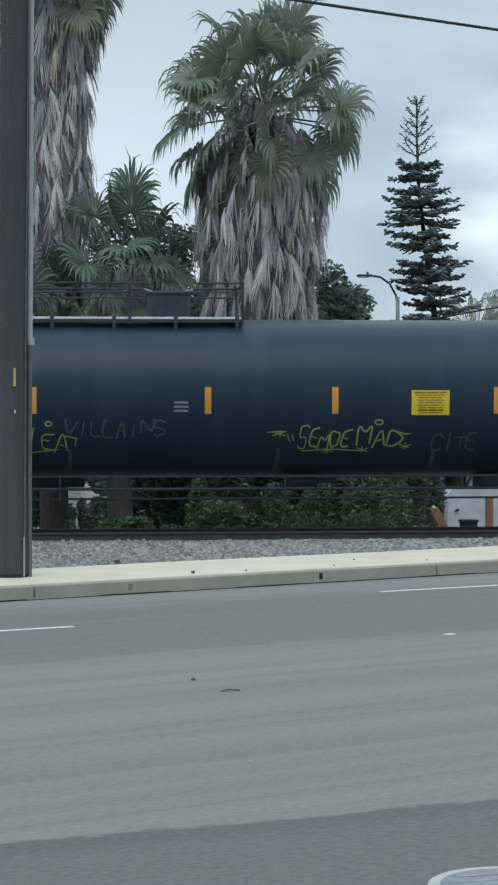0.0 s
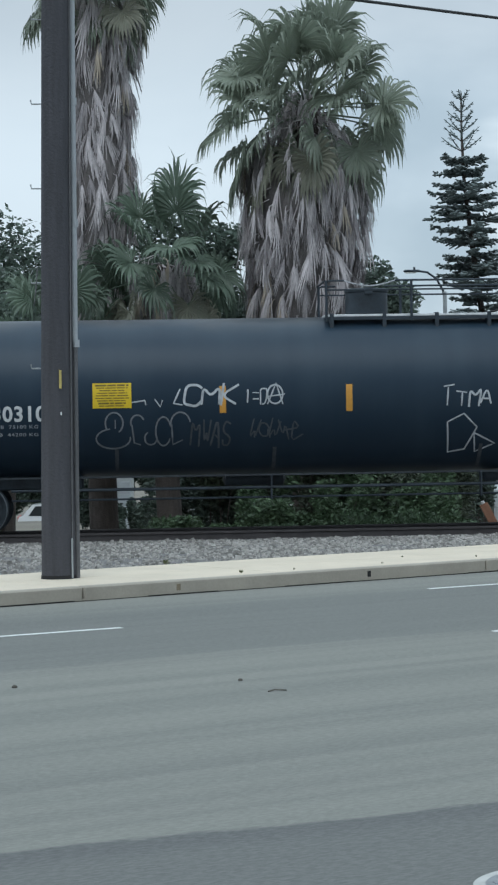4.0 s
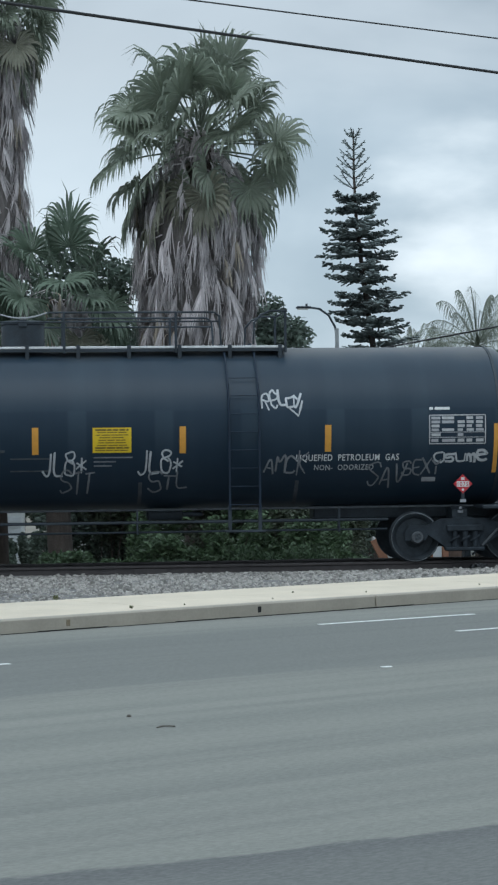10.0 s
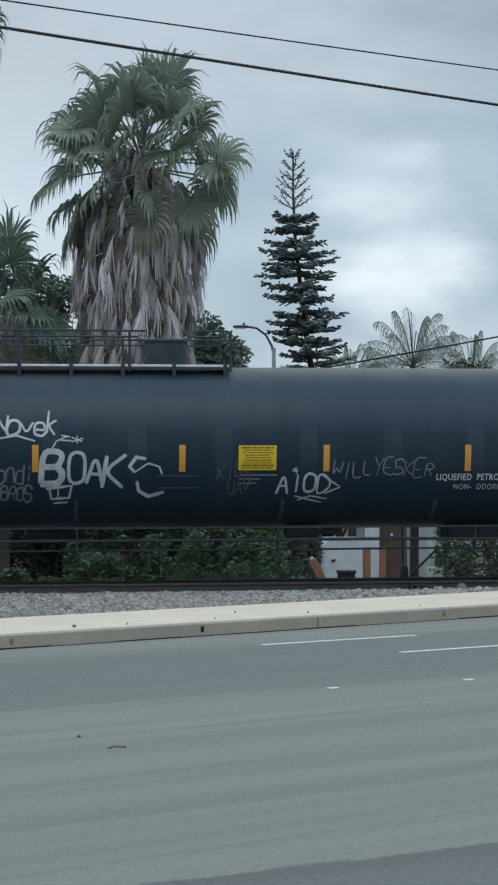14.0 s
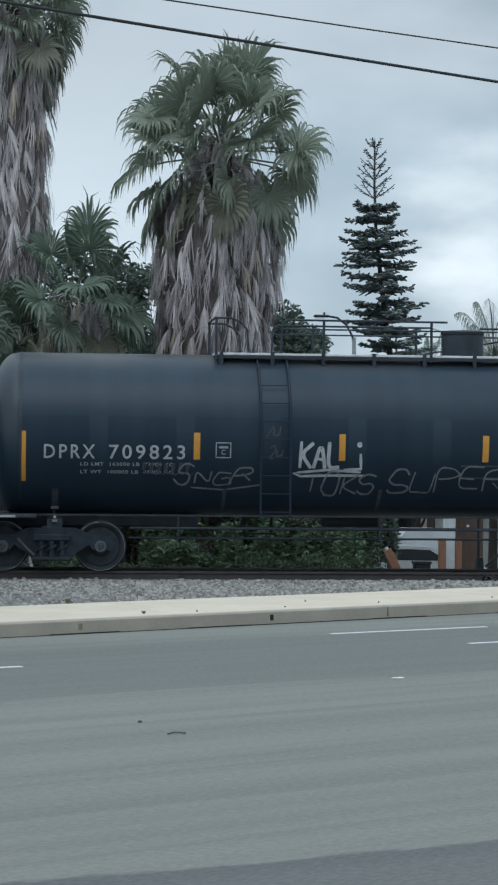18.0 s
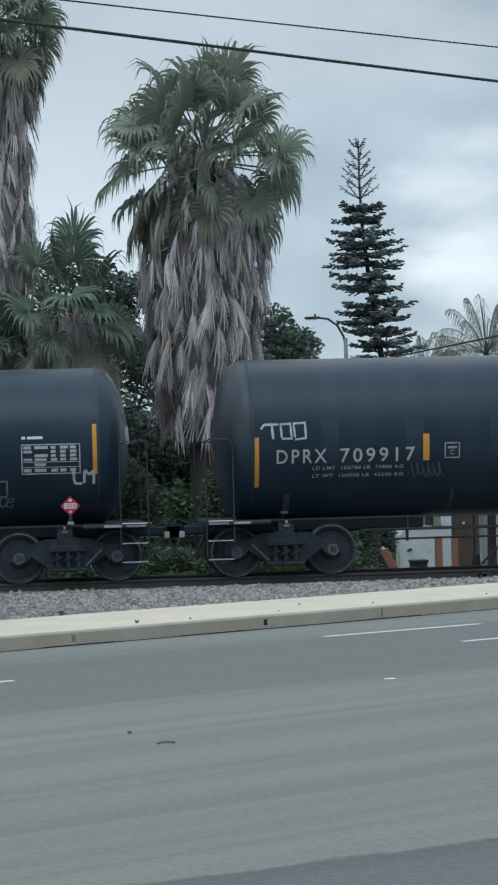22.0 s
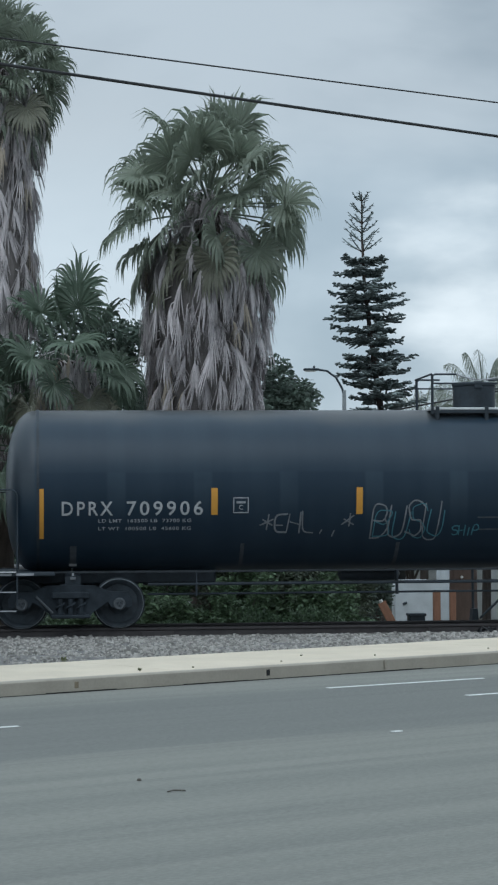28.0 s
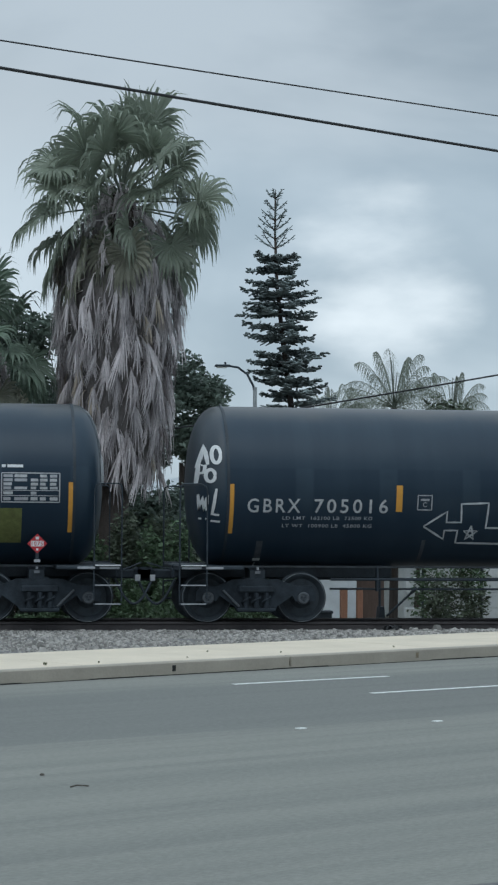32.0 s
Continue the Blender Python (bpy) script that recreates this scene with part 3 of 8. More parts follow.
class Shell:
    """Where things lie on the near side of a tank of radius r about the height c."""

    def __init__(self, r, c, half=99.0, square=2.0):
        self.r, self.c, self.half, self.square = r, c, half, square

    def dish(self, over):
        """Radius of the head, as a share of the tank's, at a share of its depth."""
        return (1 - over ** self.square) ** (1 / self.square)

    def at(self, x, z, lift=BAND):
        over = min(0.58, max(0.0, abs(x) - self.half)) / 0.60
        r = self.r * self.dish(over)
        d = max(-0.995, min(0.995, (z - self.c) / r))
        return Vector((x - math.copysign(lift * over, -x), -(r + lift) * math.sqrt(1 - d * d), self.c + (r + lift) * d))

    def sheet(self, g, x0, z0, x1, z1, lift=BAND, rows=6, cols=1):
        o = len(g.v)
        for i in range(rows + 1):
            for j in range(cols + 1):
                g.v.append(tuple(self.at(x0 + (x1 - x0) * j / cols, z0 + (z1 - z0) * i / rows, lift)))
        for i in range(rows):
            for j in range(cols):
                a = o + i * (cols + 1) + j
                g.f.append((a, a + 1, a + cols + 2, a + cols + 1))
        return g

    def line(self, g, pts, w, lift=BAND):
        """A painted stroke with round-ish ends through points of x and z."""
        fine = []
        for (xa, za), (xb, zb) in zip(pts[:-1], pts[1:]):
            k = max(1, int(math.hypot(xb - xa, zb - za) / 0.12))
            fine += [(xa + (xb - xa) * i / k, za + (zb - za) * i / k) for i in range(k)]
        fine.append(pts[-1])
        n = len(fine)
        o = len(g.v)
        for i, (x, z) in enumerate(fine):
            a, b = fine[max(i - 1, 0)], fine[min(i + 1, n - 1)]
            dx, dz = b[0] - a[0], b[1] - a[1]
            q = math.hypot(dx, dz) or 1.0
            h = w / 2 * (0.75 if i in (0, n - 1) else 1.0)
            g.v.append(tuple(self.at(x - dz / q * h, z + dx / q * h, lift)))
            g.v.append(tuple(self.at(x + dz / q * h, z - dx / q * h, lift)))
        for i in range(n - 1):
            a = o + 2 * i
            g.f.append((a, a + 1, a + 3, a + 2))
        return g


S_DX = Shell(1.51, 2.53, 8.5, 2.5)
S_TX = Shell(1.465, 2.49)


def text_mesh(body, size, shell, x, z, lift=BAND, width=None, weight=0.012, gap=1.12):
    """Lettering in the built-in font, wrapped on the tank; x and z: its lower left corner; width: squeezed or stretched to it."""
    cu = bpy.data.curves.new("lettering", "FONT")
    cu.body, cu.size, cu.resolution_u = body, size, 3
    cu.space_character, cu.offset = gap, weight * size
    ob = bpy.data.objects.new("lettering", cu)
    me = bpy.data.meshes.new_from_object(ob)
    bpy.data.objects.remove(ob)
    bpy.data.curves.remove(cu)
    bm = bmesh.new()
    bm.from_mesh(me)
    for i in range(1, int(size * 1.2 / 0.05) + 1):           # cut across, so that the strokes bend with the tank
        bmesh.ops.bisect_plane(bm, geom=bm.verts[:] + bm.edges[:] + bm.faces[:], plane_co=(0, i * 0.05 - 0.1 * size, 0), plane_no=(0, 1, 0))
    bm.to_mesh(me)
    bm.free()
    xs = [v.co.x for v in me.vertices]
    k = width / (max(xs) - min(xs)) if width else 1.0
    for v in me.vertices:
        v.co = shell.at(x + (v.co.x - min(xs)) * k, z + v.co.y, lift)
    me.materials.clear()
    return me


# hand lettering: strokes on a grid, x 0 to 4 and y 0 to 6, one digit pair a point
GLYPHS = {
    "A": "00 26 40|12 32", "B": "00 06 36 45 33 03|33 42 41 30 00", "C": "45 36 16 05 01 10 30 41", "D": "00 06 26 44 42 20 00",
    "E": "46 06 00 40|03 33", "F": "00 06 46|03 33", "G": "45 36 16 05 01 10 30 41 43 23", "H": "00 06|40 46|03 43",
    "I": "20 26", "J": "36 31 20 10 01", "K": "00 06|46 03 40", "L": "06 00 40", "M": "00 06 23 46 40", "N": "00 06 40 46",
    "O": "10 01 05 16 36 45 41 30 10", "P": "00 06 36 45 44 33 03", "Q": "10 01 05 16 36 45 41 30 10|22 50", "R": "00 06 36 45 44 33 03|23 40",
    "S": "45 36 16 05 04 13 33 42 41 30 10 01", "T": "06 46|26 20", "U": "06 01 10 30 41 46", "V": "06 20 46", "W": "06 10 24 30 46",
    "X": "06 40|00 46", "Y": "06 23 46|23 20", "Z": "06 46 00 40", "*": "21 25|04 42|44 02", "!": "26 22|20 21", ".": "20 21", "-": "13 33",
    "2": "05 16 36 45 44 00 40", "3": "06 46 24 43 41 30 10 01", "7": "06 46 10", "^": "04 26 44", "@": "10 01 05 16 36 45 41 30 10|12 24 32",
    "a": "44 14 03 01 10 30 41|44 40", "e": "02 42 43 34 14 03 01 10 30 41", "s": "44 14 03 12 32 41 30 00", "u": "04 01 10 30 41|44 40",
    "m": "00 04|03 14 23 20|23 34 43 40", "n": "00 04|03 14 34 43 40", "y": "04 22|44 11 00", "v": "04 20 44", "k": "06 00|34 02 30",
    "o": "10 01 03 14 34 43 41 30 10", "r": "00 04|03 14 34", "x": "04 40|00 44", "i": "20 24|25 26", "t": "26 21 30|14 34", "c": "43 34 14 03 01 10 30 41",
    "8": "33 14 05 16 36 45 34 14 03 01 10 30 41 43 34", "9": "44 33 13 04 05 16 36 45 44 30", "1": "15 26 20", "4": "36 03 43|35 30", "6": "45 26 04 01 10 30 41 42 33 13 02", "l": "26 21 30", "h": "06 00|03 14 34 43 40", "d": "46 40|43 34 14 03 01 10 30 41", "=": "02 42|04 44", "<": "46 03 40", "_": "00 40", "(": "36 15 11 30",
}


def scrawl(g, shell, body, x, z, w, h, stroke=0.035, lean=0.12, seed=1, wild=0.10):
    """A word by hand: jittered strokes between x and x + w, z and z + h."""
    r = random.Random(seed)
    step = w / max(1, len(body))
    for i, ch in enumerate(body):
        if ch == " ":
            continue
        hop, grow = r.uniform(-wild, wild) * h, 1 + r.uniform(-wild, wild) * 1.5
        for run in GLYPHS.get(ch, "00 46").split("|"):
            pts = []
            for q in run.split():
                a, b = int(q[0]) / 4, int(q[1]) / 6
                a, b = a + r.uniform(-wild, wild), b + r.uniform(-wild, wild) * 0.8
                pts.append((x + (i + a * 0.86) * step + lean * b * h, z + hop + b * h * grow))
            if len(pts) > 2:
                for _ in range(2):
                    soft = [pts[0]]
                    for p, q in zip(pts[:-1], pts[1:]):
                        soft += [(0.78 * p[0] + 0.22 * q[0], 0.78 * p[1] + 0.22 * q[1]), (0.22 * p[0] + 0.78 * q[0], 0.22 * p[1] + 0.78 * q[1])]
                    pts = soft + [pts[-1]]
            shell.line(g, pts, stroke * r.uniform(0.8, 1.2), BAND + 0.002)
    return g


def wild_tag(g, shell, n, x, z, w, h, stroke, lean, seed):
    """An unreadable angular tag: n crossing hooks, slashes and loops of spray paint."""
    r = random.Random(seed)
    step = w / max(1, n)
    for i in range(n):
        cx, kind = x + (i + 0.5) * step, r.randrange(4)
        grow = r.uniform(0.75, 1.15)
        if kind == 0:
            run = [(-0.5, 0.9), (-0.1, 0.15), (0.2, 0.75), (0.6, 0.0)]
        elif kind == 1:
            run = [(-0.8, 0.55), (0.7, 0.75), (-0.1, 1.1), (0.0, -0.1), (0.9, 0.35)]
        elif kind == 2:
            run = [(0.1 + 0.5 * math.cos(1.1 * k), 0.45 + 0.4 * math.sin(1.1 * k)) for k in range(7)] + [(0.9, 0.05)]
        else:
            run = [(-0.2, 1.05), (-0.4, 0.0), (0.1, 0.55), (0.3, 0.0), (0.6, 1.0)]
        pts = [(cx + (a + r.uniform(-0.16, 0.16)) * step + lean * b * h, z + (b + r.uniform(-0.1, 0.1)) * h * grow) for a, b in run]
        soft = [pts[0]]
        for p, q in zip(pts[:-1], pts[1:]):
            soft += [(0.8 * p[0] + 0.2 * q[0], 0.8 * p[1] + 0.2 * q[1]), (0.2 * p[0] + 0.8 * q[0], 0.2 * p[1] + 0.8 * q[1])]
        shell.line(g, soft + [pts[-1]], stroke * r.uniform(0.75, 1.1), BAND + 0.002)
    return g


def flourish(g, shell, x, z, w, h, n=9, stroke=0.025, seed=3):
    """An unreadable looping tag."""
    r = random.Random(seed)
    pts = []
    for i in range(n * 6):
        t = i / (n * 6 - 1)
        pts.append((x + w * t + 0.06 * w * math.sin(i * 1.05 + seed), z + h * (0.5 + 0.46 * math.sin(i * 1.05) * r.uniform(0.6, 1.0))))
    return shell.line(g, pts, stroke, BAND + 0.002)


def tank_geo(half, sh, head=0.60):
    overs = [math.cos(radians(90 * i / 10)) for i in range(10)]
    prof = [(-half - head * o, max(0.02, sh.r * sh.dish(o))) for o in overs]
    prof += [(x, sh.r) for x in (-half, -half + 0.05, -half * 0.5, 0, half * 0.5, half - 0.05, half)]
    prof += [(half + head * o, max(0.02, sh.r * sh.dish(o))) for o in overs[::-1]]
    return Geo().spin(prof, pose(0, 0, sh.c), 72)


def truck_frame_geo():
    """One side frame of a truck with its spring nest and pedestals, centred between the axles."""
    g = Geo()
    out = [(-1.12, 0.56), (-1.04, 0.68), (-0.72, 0.68), (-0.42, 0.80), (0.42, 0.80), (0.72, 0.68), (1.04, 0.68), (1.12, 0.56), (1.12, 0.40), (0.74, 0.40),
           (0.68, 0.50), (0.40, 0.30), (0.34, 0.20), (-0.34, 0.20), (-0.40, 0.30), (-0.68, 0.50), (-0.74, 0.40), (-1.12, 0.40)]
    g.prism(out, -1.06, -0.93)
    return g


def springs_geo():
    g = Geo()
    for x in (-0.19, 0.0, 0.19):
        pts = [(x + 0.075 * math.cos(t), -1.10 + 0.05 * math.sin(t), 0.27 + 0.034 * t) for t in (i * 0.8 for i in range(0, 9))]
        g.tube(pts, 0.021, 6)
        g.tube([(x, -1.10, 0.27), (x, -1.10, 0.56)], 0.05, 8)
    g.box(-0.34, -1.16, 0.56, 0.34, -0.9, 0.68, 0.02)
    g.box(-0.36, -1.16, 0.20, 0.36, -0.9, 0.27, 0.02)
    return g


def wheel_geo():
    """Two treads and an axle about the y axis."""
    g = Geo()
    turn = Matrix.Rotation(radians(90), 4, "Z")
    for s in (-1, 1):
        prof = [(s * 0.70, 0.10), (s * 0.71, 0.478), (s * 0.735, 0.482), (s * 0.75, 0.462), (s * 0.825, 0.452), (s * 0.832, 0.43), (s * 0.812, 0.385),
                (s * 0.765, 0.35), (s * 0.75, 0.20), (s * 0.80, 0.14), (s * 0.82, 0.10)]
        g.spin(prof if s > 0 else prof, turn, 40)
    g.spin([(-1.02, 0.075), (1.02, 0.075)], turn, 14)
    return g


def cap_geo(s):
    g = Geo()
    turn = Matrix.Rotation(radians(90), 4, "Z")
    g.spin([(s * 0.90, 0.118), (s * 1.04, 0.118), (s * 1.075, 0.108), (s * 1.085, 0.098), (s * 1.085, 0.070), (s * 1.070, 0.062), (s * 1.070, 0.0)], turn, 24)
    return g


def bolt_geo(s):
    return Geo().spin([(0, 0.022), (s * 0.024, 0.020), (s * 0.024, 0.0)], Matrix.Rotation(radians(90), 4, "Z"), 6)


ME_FRAME = truck_frame_geo().mesh("side_frame")
ME_SPRING = springs_geo().mesh("spring_nest")
ME_WHEEL = wheel_geo().mesh("wheelset")
ME_RIM = Geo().tube([(0.446 * math.cos(a), -0.832, 0.446 * math.sin(a)) for a in (2 * math.pi * i / 48 for i in range(49))], 0.0065, 5, None, False).mesh("tread_edge")
ME_CAP = {s: cap_geo(s).mesh("bearing_cap") for s in (-1, 1)}
ME_BOLT = {s: bolt_geo(s).mesh("bolt") for s in (-1, 1)}


def end_gear(car, side, half, sh):
    """All that sits on one end of a car: stub sill, coupler, hose, steps, grab irons."""
    s = side
    e = half + 0.60                                          # tip of the tank head
    g = Geo().box(min(s * (half - 3.3), s * (e + 0.30)), -0.32, 0.80, max(s * (half - 3.3), s * (e + 0.30)), 0.32, 1.06, 0.03)
    part("stub_sill", g, M_STEEL, car)
    g = Geo().box(min(s * (e - 0.9), s * (e + 0.28)), -1.42, 0.98, max(s * (e - 0.9), s * (e + 0.28)), 1.42, 1.05, 0.015)
    pf = part("end_platform", g, M_STEEL, car, "black steel end platform")
    for a, b in ((0.24, -0.12), (-0.20, -0.52)):
        part("printed_line", Geo().box(min(s * (e + a), s * (e + b)), -1.4245, 0.992, max(s * (e + a), s * (e + b)), -1.419, 1.034), M_GREY, pf, "white stencilled notice")
    g = Geo().box(min(s * (e + 0.2), s * (e + 0.95)), -0.10, 0.78, max(s * (e + 0.2), s * (e + 0.95)), 0.10, 0.96, 0.03)
    g.box(min(s * (e + 0.62), s * (e + 0.98)), -0.17, 0.74, max(s * (e + 0.62), s * (e + 0.98)), 0.15, 1.0, 0.05)
    part("coupler", g, M_FRAME, car, "rusty knuckle coupler")
    pts = [(s * (e + 0.25 + 0.70 * t), -0.34 - 0.06 * math.sin(3.1 * t), 0.78 - 0.46 * math.sin(math.pi * min(1, t * 1.0))) for t in (i / 12 for i in range(13))]
    part("brake_hose", Geo().tube(pts, 0.026, 8), M_STEEL, car, "hanging black rubber brake hose")
    part("hose_fitting", Geo().box(min(s * (e + 0.90), s * (e + 1.0)), -0.40, 0.74, max(s * (e + 0.90), s * (e + 1.0)), -0.33, 0.86, 0.01), M_GREY, car, "bare metal hose coupling")
    part("cut_lever", Geo().tube([(s * (e + 0.75), -0.1, 1.08), (s * (e + 0.5), -0.5, 1.0), (s * (e + 0.3), -1.35, 0.98)], 0.015, 6), M_STEEL, car)
    for y in (-1, 1):
        yy = y * 1.40
        xa, xb = s * (e - 0.22), s * (e + 0.28)
        # corner grab frame with rounded shoulders
        pts = [(xa, yy, 0.45), (xa, yy, 2.42), (xa + s * 0.03, yy, 2.50), (xa + s * 0.10, yy, 2.54), (xb - s * 0.06, yy, 2.54), (xb - s * 0.01, yy, 2.50), (xb, yy, 2.40), (xb, yy, 0.40)]
        part("grab_frame", Geo().tube(pts, 0.016 if s < 0 else 0.013, 8), M_STEEL, car, "black pipe corner grab frame" if y < 0 else "")
        for z in (1.06, 0.70, 0.36):
            part("step", Geo().box(min(xa, xb), yy - 0.05, z - 0.02, max(xa, xb), yy + 0.05, z + 0.012, 0.004), M_STEEL, car)
            part("step_edge", Geo().box(min(xa, xb) + 0.02, yy * 1.0 + y * 0.05, z - 0.012, max(xa, xb) - 0.02, yy + y * 0.058, z + 0.008), M_GREY if z < 1 else M_WHITE, car, "white painted step edge" if y < 0 else "")
    # bolster saddle over the truck
    g = Geo()
    tx = s * (half + 0.31 - 0.889 - 0.05)
    out = [(-0.88, 0.80), (0.88, 0.80), (0.88, 0.96), (0.7, 1.0), (0.4, 1.01), (-0.4, 1.01), (-0.7, 1.0), (-0.88, 0.96)]
    n = len(out)
    vs = [(tx - 0.14, y, z) for y, z in out] + [(tx + 0.14, y, z) for y, z in out]
    g.add(vs, [tuple(range(n)), tuple(range(n, 2 * n))[::-1]] + [(i, i + n, (i + 1) % n + n, (i + 1) % n) for i in range(n)])
    part("bolster", g, M_STEEL, car, "black body bolster")
    part("bolster_tag", Geo().box(tx - 0.05, -0.935, 0.90, tx + 0.05, -0.905, 0.95), M_SPRAYG, car)
    part("bolster_tag", Geo().box(tx - 0.022, -0.94, 0.97, tx + 0.022, -0.90, 1.02), M_GREY, car, "white jacking mark")


def S_sheet(sh, x0, z0, x1, z1, lift=BAND, rows=4, cols=1):
    return sh.sheet(Geo(), x0, z0, x1, z1, lift, rows, cols)


def truck(car, x, s):
    for y in (1, -1):
        m = pose(x, 0, 0) if y > 0 else pose(x, 0, 0, 0, 0, 180)
        part("side_frame", ME_FRAME, M_FRAME, car, "dusty cast steel truck side frame", m=m)
        part("spring_nest", ME_SPRING, M_FRAME, car, m=m)
    part("truck_bolster", Geo().box(x - 0.2, -1.0, 0.56, x + 0.2, 1.0, 0.82, 0.03), M_FRAME, car)
    part("brake_rod", Geo().tube([(x + s * 0.62, -1.10, 0.60), (x + s * 0.32, -1.13, 0.30)], 0.022, 6), M_CAP, car, "bare metal brake rod")
    for dx in (-0.889, 0.889):
        w = part("wheelset", ME_WHEEL, M_WHEEL, car, "worn steel wheels on their axle", m=pose(x + dx, 0, 0.457))
        part("tread_edge", ME_RIM, M_RIM, w, "polished steel tread edge")
        for y in (-1, 1):
            c = part("bearing_cap", ME_CAP[y], M_CAP if y < 0 else M_FRAME, w, "grey bearing end cap")
            for i in range(3 if y < 0 else 0):
                part("bolt", ME_BOLT[y], M_STEEL, c, m=pose(0.034 * math.cos(radians(120 * i + 30)), y * 1.070, 0.034 * math.sin(radians(120 * i + 30))))
        WHEELS.append(w)


def top_gear(car, sh, x0, x1, hx, ladder, flip):
    """Walkway, housing and railing on the crown, and the side ladders; flip turns it about."""
    k = -1 if flip else 1
    top = sh.c + sh.r
    rot = pose(0, 0, 0, 0, 0, 180) if flip else pose(0, 0, 0)
    deck_z = top - 0.02

    def P(name, geo, mm, label=""):
        return part(name, geo, mm, car, label, m=rot)

    for y0, y1 in ((-0.78, -0.42), (0.42, 0.78)):
        P("walkway", Geo().box(x0, y0, deck_z - 0.012, x1, y1, deck_z + 0.03, 0.005), M_GRATE, "pale grated walkway on the tank crown")
        y = y0 if y0 < 0 else y1
        P("toe_board", Geo().box(x0, y - 0.012, deck_z - 0.075, x1, y + 0.012, deck_z - 0.02, 0.004), M_STEEL)
    P("walkway", Geo().box(x1 - 0.5, -0.42, deck_z - 0.012, x1, 0.42, deck_z + 0.03, 0.005), M_GRATE)
    P("walkway", Geo().box(x0, -0.42, deck_z - 0.012, x0 + 0.4, 0.42, deck_z + 0.03, 0.005), M_GRATE)
    nb = 7
    for i in range(nb):
        x = x0 + 0.12 + (x1 - x0 - 0.24) * i / (nb - 1)
        for y in (-1, 1):
            P("bracket", Geo().box(x - 0.035, min(y * 0.5, y * 0.80), deck_z - 0.24, x + 0.035, max(y * 0.5, y * 0.80), deck_z + 0.05, 0.006), M_STEEL)
    hz = deck_z + 0.03
    for y in (-0.80, 0.80):
        xs = [x0 + 0.02, hx + 0.75, (hx + 0.75 + x1) / 2, x1 - 0.02]
        for x in xs:
            P("rail_post", Geo().tube([(x, y, deck_z - 0.1), (x, y, hz + 0.62)], 0.026, 8), M_STEEL)
        P("handrail", Geo().tube([(x0 + 0.02, y, hz + 0.30), (x0 + 0.02, y, hz + 0.57), (x0 + 0.07, y, hz + 0.62), (hx - 0.5, y, hz + 0.62)], 0.02, 8), M_STEEL)
        P("handrail", Geo().tube([(hx + 0.45, y, hz + 0.62), (x1 - 1.35, y, hz + 0.62), (x1 - 1.25, y, hz + 0.55), (x1 - 1.22, y, hz + 0.02)], 0.02, 8), M_STEEL)
        P("handrail", Geo().tube([(x1 - 0.62, y, hz + 0.02), (x1 - 0.60, y, hz + 0.42), (x1 - 0.48, y, hz + 0.56), (x1 - 0.30, y, hz + 0.64), (x1, y, hz + 0.64)], 0.02, 8), M_STEEL)
        P("mid_rail", Geo().tube([(x0, y, hz + 0.45), (x1 - 1.25, y, hz + 0.45)], 0.016, 6), M_STEEL)
    P("end_rail", Geo().tube([(x1, -0.80, hz + 0.64), (x1, 0.80, hz + 0.64)], 0.02, 8), M_STEEL)
    P("end_rail", Geo().tube([(x0, -0.80, hz + 0.62), (x0, 0.80, hz + 0.62)], 0.02, 8), M_STEEL)
    # the valve housing
    hm = P("valve_housing", Geo().spin([(top - 0.12, 0.40), (top + 0.44, 0.40), (top + 0.45, 0.37), (top + 0.45, 0)], pose(hx, 0, 0) @ Matrix.Rotation(radians(-90), 4, "Y"), 28), M_STEEL, "black steel valve housing with a hinged lid")
    part("lid", Geo().spin([(top + 0.452, 0.41), (top + 0.50, 0.42), (top + 0.52, 0.40), (top + 0.535, 0.0)], pose(hx, 0, 0) @ Matrix.Rotation(radians(-90), 4, "Y"), 28), M_STEEL, hm)
    part("hinge", Geo().box(hx - 0.08, -0.44, top + 0.40, hx + 0.08, -0.39, top + 0.53, 0.008), M_STEEL, hm)
    P("safety_chain", Geo().tube([(hx - 0.5 + 0.95 * t, -0.80, hz + 0.62 - 0.10 * math.sin(math.pi * t)) for t in (i / 10 for i in range(11))], 0.014, 6), M_GREY, "sagging pale chain")
    # ladders down both sides
    la, lb = ladder
    for y in (-1, 1):
        for x in (la, lb):
            pts = []
            for i in range(12):
                a = radians(118 - 122 * i / 11) if y < 0 else radians(62 + 122 * i / 11)
                z = sh.c + (sh.r + 0.075) * math.sin(a)
                yy = y * (sh.r + 0.075) * abs(math.cos(a))
                if i * 122 / 11 < 28:
                    continue
                pts.append((x, yy, z))
            pts.append((x, y * (sh.r + 0.06), 1.02))
            P("ladder_rail", Geo().tube(pts, 0.021, 6), M_LADDER)
        for i in range(8):
            z = 1.12 + i * 0.33
            d = (z - sh.c) / (sh.r + 0.075)
            yy = y * (sh.r + 0.075) * math.sqrt(max(0.0, 1 - d * d)) if z > sh.c else y * (sh.r + 0.07)
            P("rung", Geo().tube([(la, yy, z), (lb, yy, z)], 0.009, 6), M_LADDER)
    # a step plate and hangers below the ladder
    P("ladder_foot", Geo().box(la - 0.1, -sh.r - 0.10, 0.62, lb + 0.1, -sh.r + 0.12, 0.66, 0.006), M_STEEL)
    for x in (la, lb):
        P("ladder_hanger", Geo().box(x - 0.03, -sh.r - 0.06, 0.62, x + 0.03, -sh.r + 0.02, 1.10, 0.006), M_STEEL)


WHEELS = []


